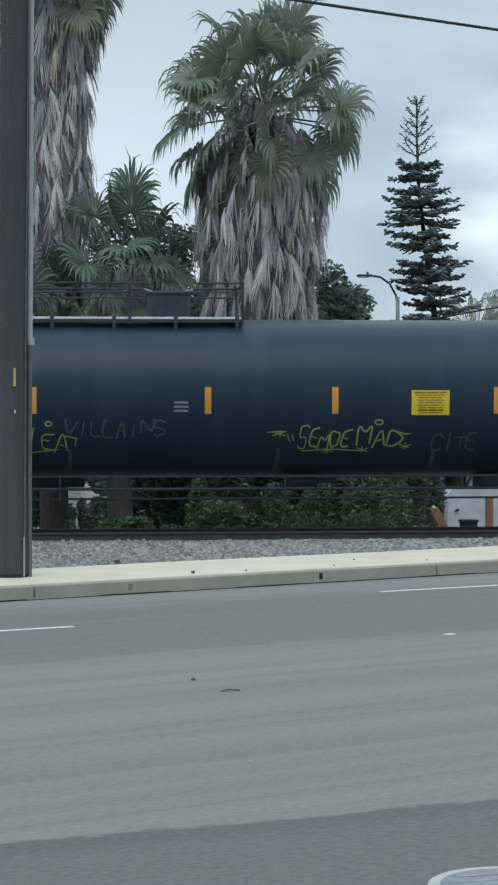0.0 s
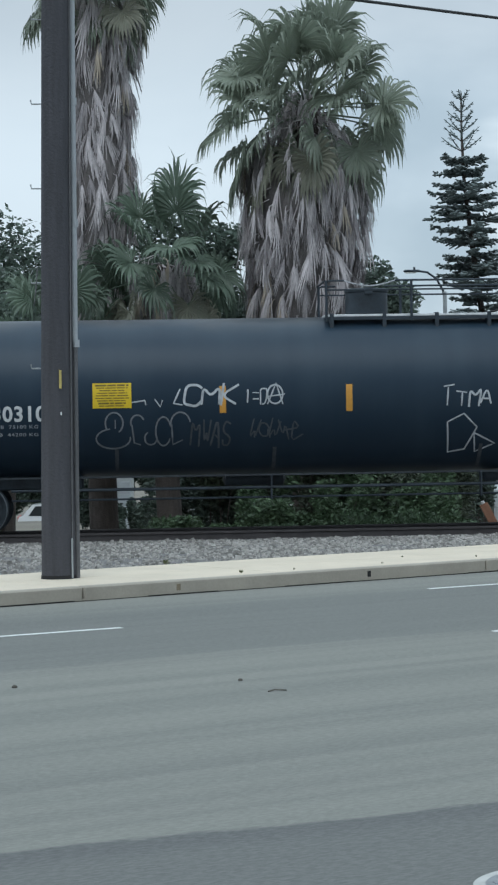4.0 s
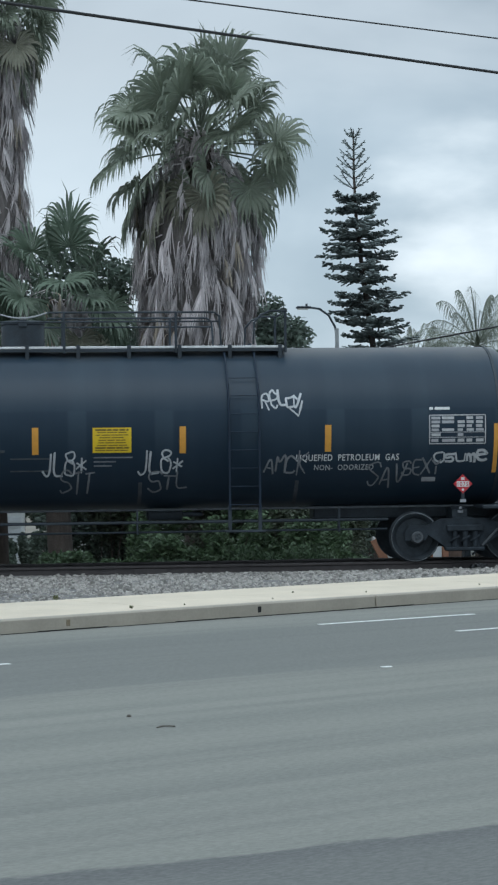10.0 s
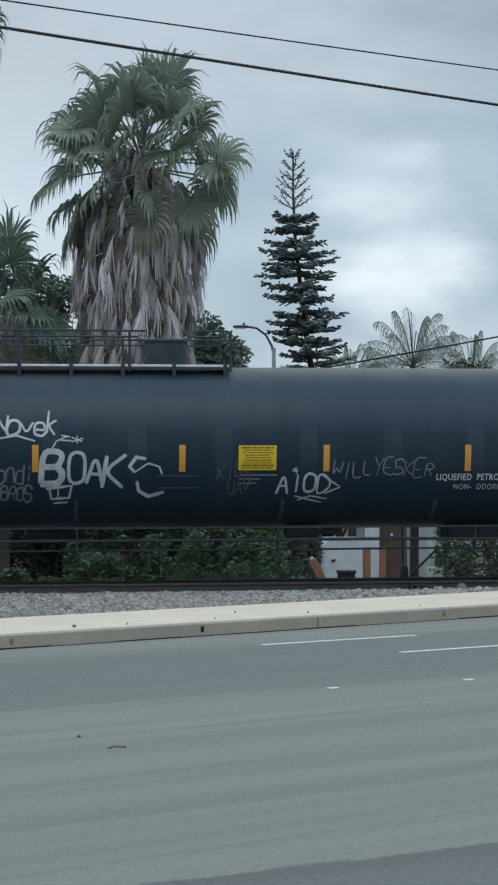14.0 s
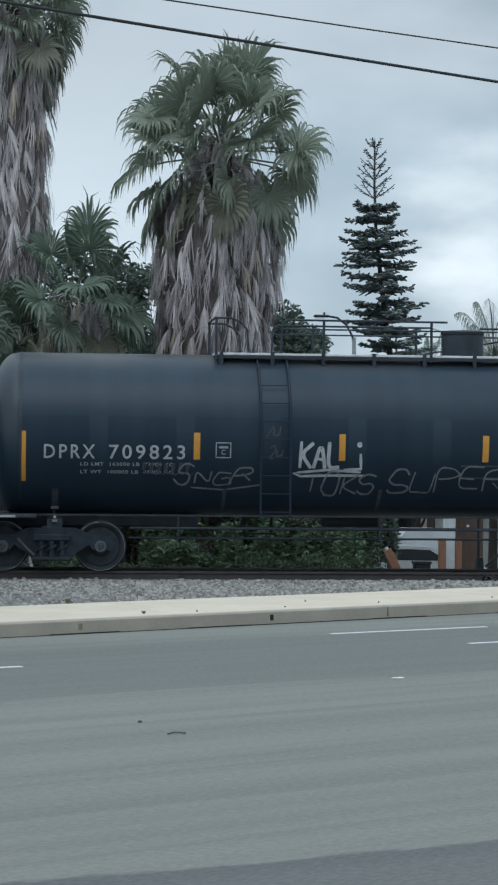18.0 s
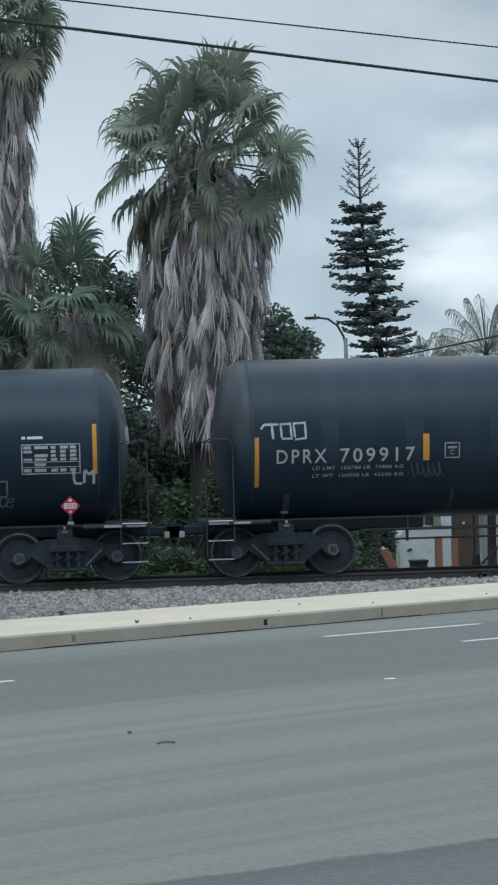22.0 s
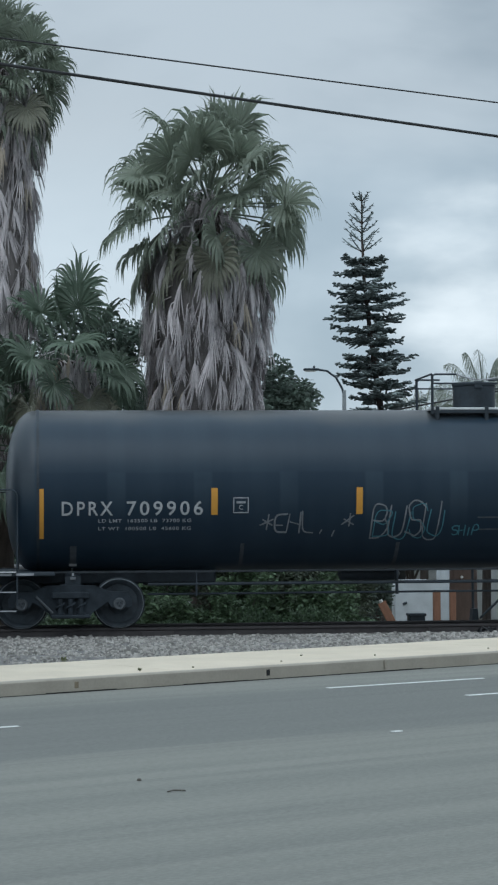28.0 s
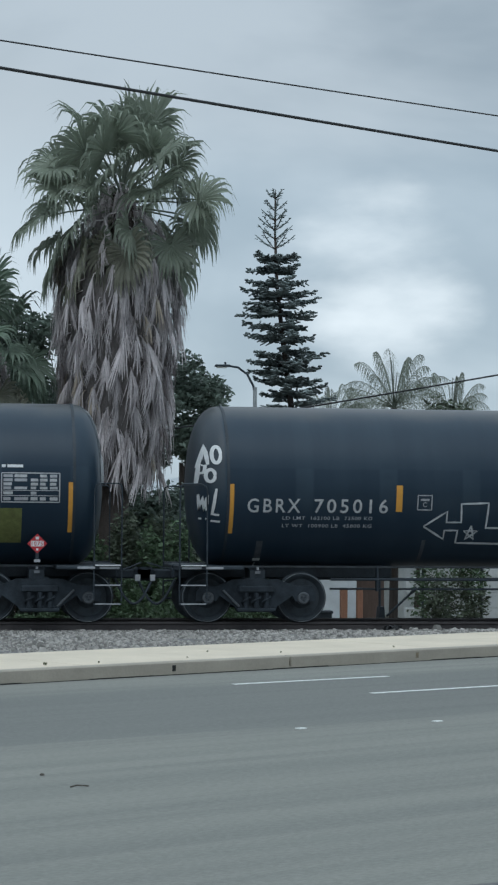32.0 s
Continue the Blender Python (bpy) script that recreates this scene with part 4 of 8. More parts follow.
def bare_car(kind):
    """A tank car without markings. kind: its tank, the place of its axles, and its walkway."""
    sh, half = kind["shell"], kind["half"]
    car = thing("tank_car", pose(0, TRACK_Y, RAIL_TOP), "black tank car", "railway car", "cars of the train")
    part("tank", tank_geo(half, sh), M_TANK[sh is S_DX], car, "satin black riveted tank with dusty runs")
    for s in (-1, 1):
        g = Geo().spin([(s * (half - 0.02), sh.r + 0.002), (s * (half - 0.02), sh.r + 0.012), (s * (half + 0.03), sh.r + 0.012), (s * (half + 0.03), sh.r - 0.02)], pose(0, 0, sh.c), 72)
        part("head_band", g, M_STEEL, car)
        # the sky's glint on the right head, drawn as a pale crescent along its outline
        if s > 0:
            g = Geo()
            curve = [(half + 0.565 * sh.dish(d), sh.c + sh.r * d) for d in (0.02 + 0.05 * i for i in range(19))]
            Shell(sh.r, sh.c, half, sh.square).line(g, curve, 0.085, 0.005)
            part("jacket_edge", g, M_GLINT, car, "pale sky glint painted along the head's edge")
        end_gear(car, s, half, sh)
        truck(car, s * (half + 0.31 - 0.889), s)
    # running pipes and rods below, with hangers
    xr = half - 2.0
    for y, z, r in ((-0.95, 0.80, 0.026), (-0.85, 0.62, 0.020), (0.9, 0.76, 0.024)):
        part("brake_pipe", Geo().tube([(-xr, y, z), (xr, y, z)], r, 8), M_STEEL, car)
    for i in range(4):
        x = -xr + 0.9 + (2 * xr - 1.8) * i / 3
        part("pipe_hanger", Geo().box(x - 0.03, -0.99, 0.58, x, -0.80, 1.02, 0.006), M_STEEL, car)
    part("brake_cylinder", Geo().spin([(-0.55, 0.06), (-0.5, 0.11), (0.1, 0.11), (0.14, 0.05), (0.5, 0.04)], pose(2.6, -0.30, 0.93), 18), M_STEEL, car)
    part("air_reservoir", Geo().spin([(-0.6, 0.02), (-0.55, 0.13), (0.55, 0.13), (0.6, 0.02)], pose(-2.2, 0.4, 0.93), 18), M_STEEL, car)
    # side rail along the belly and pad brackets
    part("belly_rail", Geo().box(-half + 0.3, -0.62, 1.005, half - 0.3, -0.56, 1.045, 0.006), M_SPRAYD, car)
    for x in (-4.78, -1.9, 1.9, 4.78):
        part("pad_bracket", S_sheet(sh, x - 0.035, 1.12, x + 0.035, 1.55, 0.012), M_SPRAYD, car, "pale scuffed bracket strip")
    top_gear(car, sh, kind["deck"][0], kind["deck"][1], kind["hx"], kind["ladder"], kind["flip"])
    return car


KINDS = {
    "near": dict(shell=S_DX, half=8.50, deck=(-1.18, 4.66), hx=-0.2, ladder=(3.50, 4.05), flip=False),
    "turned": dict(shell=S_DX, half=8.50, deck=(-1.0, 4.95), hx=0.15, ladder=(3.62, 4.16), flip=True),
    "long": dict(shell=S_TX, half=9.09, deck=(-1.3, 5.42), hx=-0.24, ladder=(4.55, 5.08), flip=False),
    "long_turned": dict(shell=S_TX, half=9.09, deck=(-1.3, 5.74), hx=0.05, ladder=(4.57, 5.12), flip=True),
    "middle": dict(shell=S_TX, half=8.72, deck=(-0.9, 5.2), hx=-0.05, ladder=(4.25, 4.80), flip=False),
}
M_GREYW = mat("chalky_white_stencil", (0.40, 0.41, 0.42), 0.6, var=0.3, scale=9.0, bump=0.0)


def stripes(car, sh, xs, top_end, top_mid):
    for i, x in enumerate(xs):
        end = i in (0, len(xs) - 1)
        z1, hgt = (top_end, 0.90) if end else (top_mid, 0.485)
        part("reflector_strip", S_sheet(sh, x - 0.058, z1 - hgt, x + 0.058, z1, rows=8), M_AMBER, car, "amber reflective strip")


def yellow_sign(car, sh, x, z, w=0.70, h=0.45, rows=5):
    s = part("warning_sign", S_sheet(sh, x - w / 2, z - h, x + w / 2, z, 0.010), M_SIGN, car, "yellow notice with rows of dark print")
    q = random.Random(int(x * 100) + rows)
    lines = rows * 2 - 1
    for i in range(lines):
        zz = z - h * (i + 0.9) / (lines + 0.8)
        k = q.uniform(0.62, 0.88)
        tall = h * (0.036 if i in (0, lines - 2) else 0.020)
        u = -k * w / 2
        while u < k * w / 2 - 0.02:
            v = min(u + q.uniform(0.07, 0.22), k * w / 2)
            part("printed_line", S_sheet(sh, x + u, zz - tall, x + v, zz + tall, 0.013, 1), M_SIGNINK, s)
            u = v + 0.018


def data_table(car, sh, x0, z1):
    """A stencilled table: an outline, ruled rows and columns, a bar for each entry."""
    w, h = 1.04, 0.52
    g = Geo()
    sh.line(g, [(x0, z1), (x0 + w, z1), (x0 + w, z1 - h), (x0, z1 - h), (x0, z1)], 0.020, 0.008)
    for a in (0.60, 0.78):
        sh.line(g, [(x0, z1 - h * a), (x0 + w, z1 - h * a)], 0.012, 0.008)
    t = part("data_panel", g, M_GREYW, car, "white ruled stencilled data table")
    r = random.Random(int(100 * x0))
    for i, (a, b) in enumerate(((0.05, 0.15), (0.19, 0.29), (0.33, 0.43), (0.47, 0.56), (0.64, 0.74), (0.83, 0.94))):
        for c0, c1 in ((0.03, 0.20), (0.22, 0.46), (0.50, 0.63), (0.66, 0.80), (0.83, 0.97)):
            if i == 4 and c0 > 0.6 or r.random() < 0.10:
                continue
            part("printed_line", S_sheet(sh, x0 + w * c0, z1 - h * b, x0 + w * (c1 - r.uniform(0, 0.05)), z1 - h * a, 0.009, 1), M_GREYW if r.random() < 0.7 else M_GREY, t)
    for c0, c1 in ((0.0, 0.07), (0.10, 0.38)):
        part("printed_line", S_sheet(sh, x0 + c0, z1 + 0.10, x0 + c1, z1 + 0.15, 0.008, 1), M_WHITE, t)


def placard(car, sh, x, z, r=0.18):
    """A diamond on a bracket that stands off the belly."""
    y = sh.at(x, z + r).y - 0.03
    p = part("placard", Geo().prism([(x + r, z), (x, z + r), (x - r, z), (x, z - r)], y - 0.008, y), M_RED, car, "red diamond hazard placard")
    part("bracket", Geo().box(x - 0.03, y + 0.002, z - 0.28, x + 0.03, y + 0.03, z + 0.12), M_STEEL, p)
    part("tag", Geo().box(x - 0.055, y - 0.012, z - 0.335, x + 0.055, y + 0.002, z - 0.285), M_GREY, p, "white stencilled tag")
    part("panel", Geo().box(x - 0.115, y - 0.014, z - 0.05, x + 0.115, y - 0.009, z + 0.05), M_WHITE, p, "white number panel")
    me = text_mesh("1075", 0.105, sh, x - 0.10, z - 0.036, 0.0, 0.20)
    for v in me.vertices:
        v.co.y = y - 0.017
    part("lettering", me, M_RED, p)
    for dx, z0, z1 in ((0.03, 0.075, 0.125), (0.02, -0.125, -0.085)):
        part("symbol", Geo().box(x - dx, y - 0.012, z + z0, x + dx, y - 0.009, z + z1), M_WHITE, p)


def code_box(car, sh, x, z, s=0.265):
    g = Geo()
    sh.line(g, [(x, z), (x + s, z), (x + s, z - s), (x, z - s), (x, z)], 0.022, 0.008)
    b = part("stencil_box", g, M_GREY, car, "stencilled square")
    part("lettering", text_mesh("C", 0.12, sh, x + 0.095, z - s + 0.055, 0.009), M_GREY, b)
    part("printed_line", S_sheet(sh, x + 0.05, z - 0.10, x + s - 0.05, z - 0.06, 0.009, 1), M_GREY, b)


def marks(car, sh, word, number, xl, z, size, w1, gap, w2, lines, bold=False, small_x=0.66):
    mm = M_WHITE if bold else M_GREYW
    part("lettering", text_mesh(word, size, sh, xl, z, BAND, w1, *((0.026, 1.08) if bold else (0.010, 1.30))), mm, car, "white stencilled letters")
    part("lettering", text_mesh(number, size, sh, xl + w1 + gap, z, BAND, w2, *((0.026, 1.08) if bold else (0.010, 1.30))), mm, car, "white stencilled figures")
    for i, t in enumerate(lines):
        part("lettering", text_mesh(t, 0.085, sh, xl + small_x, z - 0.13 - 0.14 * i, BAND, 1.68), M_GREY, car)


M_RUNS = mat("chalky_mineral_runs", (0.115, 0.128, 0.142), 0.8, var=0.5, scale=8.0, bump=0.0)
M_SPRAYY2 = mat("dull_yellow_green_paint", (0.12, 0.135, 0.04), 0.7, var=0.45, scale=6.0, bump=0.0)


def tag(car, sh, material, *strokes):
    """Sprayed writing, each word or figure a part of its own."""
    for s in strokes:
        g = Geo()
        s(g)
        part("graffiti", g, material, car, "sprayed graffiti")


def W(sh, body, x, z, w, h, stroke=0.035, lean=0.12, seed=1, wild=0.10):
    return lambda g: scrawl(g, sh, body, x, z, w, h, stroke, lean, seed, wild)


def S(sh, n, x, z, w, h, stroke=0.035, lean=0.12, seed=1, wild=0.10):
    return lambda g: wild_tag(g, sh, n, x, z, w, h, stroke, lean, seed)


def F(sh, x, z, w, h, n=9, stroke=0.025, seed=3):
    return lambda g: flourish(g, sh, x, z, w, h, n, stroke, seed)


def Arc(sh, stroke, x, z, rx, rz, a0=0, a1=360, n=18):
    """A sprayed round: part of an oval about x, z, by degrees."""
    pts = [(x + rx * math.cos(radians(a0 + (a1 - a0) * i / n)), z + rz * math.sin(radians(a0 + (a1 - a0) * i / n))) for i in range(n + 1)]
    return lambda g: sh.line(g, pts, stroke, BAND + 0.002)


def Ln(sh, stroke, *pts):
    return lambda g: sh.line(g, [tuple(p) for p in pts], stroke, BAND + 0.002)


# right ends and places in the train, from its head; x of the car's middle in the train
OFF_DX = [-8.46, -5.32, -2.66, 0.0, 2.66, 5.32, 8.46]
OFF_TX = [-9.05, -5.6, -2.8, 0.0, 2.81, 5.61, 9.05]
OFF_A = [-9.05, -5.92, -2.55, 0.6, 2.92, 5.9, 9.05]
OFF_B = [-8.68, -5.77, -2.85, -0.55, 2.25, 5.09, 8.68]
MID = {"A": -0.05, "B": -20.58}
x = -32.21
for letter in "CDEFGHIJK":
    span = 9.05 if letter == "H" else 8.46
    MID[letter] = x - span
    x = x - 2 * span - 2.90

CARS = {}
for letter, kind in (("A", "long_turned"), ("B", "middle"), ("C", "near"), ("D", "near"), ("E", "turned"), ("F", "turned"), ("G", "near"), ("H", "long"), ("I", "near"), ("J", "near"), ("K", "near")):
    CARS[letter] = bare_car(KINDS[kind])
    CARS[letter].location.x = MID[letter]

for letter in "CDEFGIJK":
    car, sh = CARS[letter], S_DX
    stripes(car, sh, OFF_DX, 2.55, 2.55)
    if letter != "H":
        yellow_sign(car, sh, 1.38, 2.54)
    data_table(car, sh, 7.2, 2.71)
    placard(car, sh, 7.86, 1.44)
    part("stencil_patch", S_sheet(sh, 7.1, 1.50, 7.36, 1.58), M_GREY, car)
    code_box(car, sh, -4.97, 2.37)
    for i, (a, b) in enumerate(((1.05, 1.75), (1.05, 1.45), (1.05, 1.38))):
        part("printed_line", S_sheet(sh, a, 1.99 - 0.075 * i, b, 2.015 - 0.075 * i, BAND, 1), M_SPRAYG, car)
    for i in range(2):
        part("printed_line", S_sheet(sh, -0.45, 1.98 - 0.22 * i, 0.3, 2.005 - 0.22 * i, BAND, 1), M_SPRAYD, car)
for letter in "CDEFGIJK":
    jb = part("jacking_bracket", S_sheet(S_DX, -7.93, 1.16, -7.81, 1.52, 0.012), M_SPRAYD, CARS[letter], "pale scuffed jacking bracket")
    part("tag", S_sheet(S_DX, -7.94, 1.15, -7.80, 1.20, 0.016, 1), M_WHITE, jb, "white stencilled tag")
    part("tag", S_sheet(S_DX, -7.90, 1.05, -7.86, 1.12, 0.016, 1), M_WHITE, jb)
for letter in "CDEFG":
    car, sh = CARS[letter], S_DX
    part("lettering", text_mesh("LIQUEFIED  PETROLEUM  GAS", 0.165, sh, 4.74, 1.90, BAND, 1.90), M_WHITE, car, "white stencilled words")
    part("lettering", text_mesh("NON-  ODORIZED", 0.14, sh, 5.08, 1.73, BAND, 1.10), M_GREYW, car, "faded white stencilled words")

D_LINES = {"C": ("709727", "LD LMT  162300 LB  73600 KG", "LT WT  100700 LB  45700 KG"), "D": ("709829", "LD LMT  163100 LB  74000 KG", "LT WT   99900 LB  45300 KG"),
           "E": ("709870", "LD LMT  163200 LB  74000 KG", "LT WT   99800 LB  45200 KG"), "F": ("709823", "LD LMT  163000 LB  73900 KG", "LT WT  100000 LB  45300 KG"),
           "G": ("709917", "LD LMT  162700 LB  73800 KG", "LT WT  100300 LB  45500 KG"), "I": ("709906", "LD LMT  162500 LB  73700 KG", "LT WT  100500 LB  45600 KG")}
for letter, (num, l1, l2) in D_LINES.items():
    marks(CARS[letter], S_DX, "DPRX", num, -8.08, 2.07, 0.355, 0.92, 0.25, 1.38, (l1, l2))
marks(CARS["J"], S_DX, "GBRX", "705016", -8.15, 2.04, 0.355, 0.98, 0.26, 1.38, ("LD LMT  162100 LB  73500 KG", "LT WT  100900 LB  45800 KG"))

# the long cars
for letter, offs in (("A", OFF_A), ("B", OFF_B), ("H", OFF_TX)):
    car, sh = CARS[letter], S_TX
    stripes(car, sh, offs, 2.87, 2.66)
    r = offs[-1]
    data_table(car, sh, r - 1.33, 2.52)
    placard(car, sh, r - 0.48, 1.36 if letter != "H" else 1.40)
    if letter == "H":
        yellow_sign(car, sh, 2.74, 1.98, 0.80, 0.31, 3)
    else:
        yellow_sign(car, sh, 4.67 if letter == "A" else -4.85, 2.60 if letter == "A" else 2.74)
marks(CARS["A"], S_TX, "TILX", "304803", -8.02, 2.08, 0.38, 0.66, 0.20, 1.26, ("LD LMT  164200 LB  74500 KG", "LT WT   98800 LB  44800 KG"), True, 0.0)
code_box(CARS["A"], S_TX, -5.75, 2.42, 0.27)
marks(CARS["B"], S_TX, "TILX", "303101", -7.87, 2.08, 0.38, 0.66, 0.20, 1.10, ("LD LMT  165600 LB  75100 KG", "LT WT   97400 LB  44200 KG"), True, 0.0)
marks(CARS["H"], S_TX, "TILX", "306274", -7.95, 2.10, 0.38, 0.68, 0.24, 1.18, ("LD LMT  163200 LB  74000 KG", "LT WT   99800 LB  45300 KG"), True, 0.0)
code_box(CARS["H"], S_TX, -5.42, 2.42, 0.27)
for letter, x0, z0 in (("B", 5.22, 2.16), ("H", 5.67, 2.05)):
    part("lettering", text_mesh("LIQUEFIED PETROLEUM GAS", 0.155, S_TX, x0, z0, BAND, 1.22), M_WHITE, CARS[letter], "white stencilled words")
    part("lettering", text_mesh("NON-ODORIZED", 0.165, S_TX, x0 + 0.10, z0 - 0.16, BAND, 1.08), M_WHITE, CARS[letter], "white stencilled words")
part("lettering", text_mesh("LIQUEFIED PETROLEUM GAS", 0.145, S_DX, 5.74, 2.00, BAND, 1.22), M_GREYW, CARS["I"], "white stencilled words")
part("lettering", text_mesh("NON-ODORIZED", 0.150, S_DX, 5.79, 1.85, BAND, 1.10), M_WHITE, CARS["I"], "white stencilled words")



# ---- sprayed writing, car by car ----
LABELS = {
    "A": "black tank car with yellow-green graffiti and stencilled numbers", "B": "black tank car with white bubble graffiti on its side",
    "C": "black tank car with a large white outline graffiti", "D": "black tank car with several small white graffiti tags",
    "E": "black tank car with bold white graffiti letters", "F": "black tank car with grey graffiti under white letters",
    "G": "black tank car with a few scattered white tags", "H": "long black tank car with pale runs below its walkway",
    "I": "black tank car with faint thin graffiti outlines", "J": "black tank car with outlined arrow and star graffiti",
    "K": "black tank car with a yellow-green painted square"}
for letter, text in LABELS.items():
    tagged(CARS[letter], text)
D, T = S_DX, S_TX
c = CARS["A"]
tag(c, T, M_SPRAYY, W(T, "SEMOE", 2.24, 1.56, 0.98, 0.34, 0.030, 0.15, 5, 0.13), W(T, "MAD", 3.34, 1.58, 0.84, 0.34, 0.030, 0.15, 6, 0.12), W(T, "*", 1.80, 1.73, 0.26, 0.22, 0.028, 0.1, 7, 0.1), W(T, "*", 2.72, 1.42, 0.22, 0.18, 0.024, 0.1, 8, 0.1), W(T, "*", 3.36, 1.44, 0.22, 0.18, 0.024, 0.1, 9, 0.1), W(T, "*", 4.12, 1.50, 0.24, 0.18, 0.024, 0.1, 10, 0.1),
    Arc(T, 0.026, 3.73, 2.02, 0.075, 0.045), Ln(T, 0.024, (2.06, 1.80), (2.10, 1.68)), Ln(T, 0.024, (2.14, 1.80), (2.18, 1.68)), Ln(T, 0.024, (2.32, 1.50), (2.9, 1.53), (3.5, 1.50)), Ln(T, 0.026, (4.05, 1.86), (4.25, 1.80), (4.34, 1.82)), Ln(T, 0.026, (1.68, 1.84), (1.98, 1.86)))
tag(c, T, M_SPRAYY, W(T, "SEMIEA", -3.50, 1.56, 1.60, 0.36, 0.030, 0.1, 8, 0.14), Ln(T, 0.026, (-2.0, 1.78), (-1.78, 1.74), (-1.80, 1.60)), Arc(T, 0.024, -2.28, 2.0, 0.06, 0.04), Ln(T, 0.022, (-3.15, 1.50), (-2.6, 1.48), (-2.1, 1.54)))
tag(c, T, M_SPRAYD, W(T, "VILLAINS", -2.0, 1.78, 1.85, 0.30, 0.036, 0.1, 9, 0.12), F(T, -4.32, 1.72, 0.42, 0.62, 5, 0.024, 23))
tag(c, T, M_SPRAYD, W(T, "CITE", 4.72, 1.50, 0.85, 0.30, 0.036, 0.1, 10, 0.12))
for i in range(3):
    part("printed_line", S_sheet(T, -0.02, 2.36 - 0.075 * i, 0.24, 2.40 - 0.075 * i, BAND, 1), M_SPRAYG, c)
c = CARS["B"]
tag(c, T, M_SPRAY, W(T, "CMK", -3.55, 2.32, 1.0, 0.36, 0.042, 0.1, 11, 0.07), Ln(T, 0.034, (-3.62, 2.62), (-3.74, 2.36), (-3.58, 2.33)), W(T, "1=O", -2.46, 2.34, 0.42, 0.26, 0.026, 0.1, 12, 0.1), Arc(T, 0.030, -1.90, 2.50, 0.14, 0.17), Ln(T, 0.028, (-2.04, 2.32), (-1.88, 2.70), (-1.76, 2.32)), Ln(T, 0.026, (-2.02, 2.46), (-1.72, 2.50)), Ln(T, 0.028, (-4.55, 2.38), (-4.26, 2.42), (-4.24, 2.34)), Ln(T, 0.028, (-4.08, 2.44), (-3.98, 2.30), (-3.94, 2.42)))
tag(c, T, M_SPRAYG, Arc(T, 0.030, -4.84, 1.74, 0.31, 0.18, 100, 370), Arc(T, 0.030, -4.82, 2.02, 0.16, 0.19, -60, 220), Ln(T, 0.026, (-4.80, 2.08), (-4.80, 1.92)), Arc(T, 0.030, -4.40, 2.02, 0.12, 0.14, 20, 200), Ln(T, 0.030, (-4.50, 1.98), (-4.46, 1.66), (-4.34, 1.62)), Arc(T, 0.028, -4.16, 1.74, 0.11, 0.12, 120, 400), Arc(T, 0.030, -3.93, 1.86, 0.14, 0.26, 20, 330), Arc(T, 0.030, -3.62, 1.98, 0.18, 0.22, 10, 190), Ln(T, 0.030, (-3.78, 1.98), (-3.76, 1.62), (-3.58, 1.70)))
tag(c, T, M_SPRAYO, W(T, "rast", -8.50, 2.10, 0.62, 0.34, 0.040, 0.15, 15, 0.08), Arc(T, 0.028, -7.62, 2.34, 0.30, 0.12, 20, 160), W(T, "on", -7.80, 2.38, 0.34, 0.12, 0.022, 0.1, 14, 0.1))
tag(c, T, M_SPRAYD, W(T, "MWAS", -3.44, 1.62, 0.74, 0.44, 0.032, 0.1, 16, 0.14), S(T, 5, -2.4, 1.70, 0.9, 0.34, 0.03, 0.1, 17, 0.15), W(T, "60", -5.94, 1.58, 0.46, 0.40, 0.034, 0.1, 20, 0.1), W(T, "TS", -7.6, 1.62, 0.45, 0.18, 0.026, 0.1, 21, 0.1))
for i, (a, b) in enumerate(((5.27, 5.75), (5.27, 5.66), (5.27, 6.18))):
    part("printed_line", S_sheet(T, a, 1.955 - 0.075 * i, b, 1.985 - 0.075 * i, BAND, 1), M_SPRAYG, c)
tag(c, T, M_SPRAY, W(T, "2B3S", 3.15, 1.35, 1.35, 0.92, 0.035, 0.12, 18, 0.14), W(T, "TTMA", 1.15, 2.25, 0.95, 0.3, 0.035, 0.1, 19, 0.12), Ln(T, 0.03, (1.25, 1.95), (1.55, 2.1), (1.8, 1.85), (1.6, 1.45), (1.3, 1.4), (1.25, 1.95)), Ln(T, 0.03, (1.75, 1.75), (2.15, 1.55), (1.8, 1.4), (1.75, 1.75)))
for cc, x0 in ((CARS["B"], 7.05), (CARS["A"], 7.3)):
    tag(cc, T, M_WHITE, Ln(T, 0.03, (x0, 1.92), (x0 + 0.42, 1.92), (x0 + 0.42, 1.63), (x0, 1.63), (x0, 1.92)), Ln(T, 0.02, (x0 + 0.20, 1.90), (x0 + 0.20, 1.68)), Ln(T, 0.025, (x0 + 0.03, 1.68), (x0 + 0.39, 1.68)))
c = CARS["C"]
tag(c, D, M_SPRAYG, Ln(D, 0.060, (-5.22, 1.90), (-5.02, 1.93), (-4.86, 1.88)), Ln(D, 0.070, (-5.00, 1.90), (-5.06, 1.66)), Ln(D, 0.060, (-5.24, 1.60), (-5.04, 1.66), (-4.84, 1.60)), Ln(D, 0.045, (-4.80, 1.76), (-4.62, 1.76)),
    Ln(D, 0.085, (-4.58, 1.48), (-4.46, 1.70), (-4.55, 1.94), (-4.46, 2.04), (-4.36, 1.96), (-4.26, 1.66), (-4.16, 1.46)), Ln(D, 0.05, (-4.5, 1.68), (-4.2, 1.66)), Arc(D, 0.05, -4.12, 1.70, 0.03, 0.03), W(D, "IFA.", -3.74, 1.50, 0.82, 0.28, 0.040, 0.1, 22, 0.06))
tag(c, D, M_SPRAYV, W(D, "PINKY", -3.86, 1.88, 1.05, 0.40, 0.05, 0.1, 4, 0.14), F(D, -8.1, 1.78, 0.95, 0.42, 9, 0.03, 5))
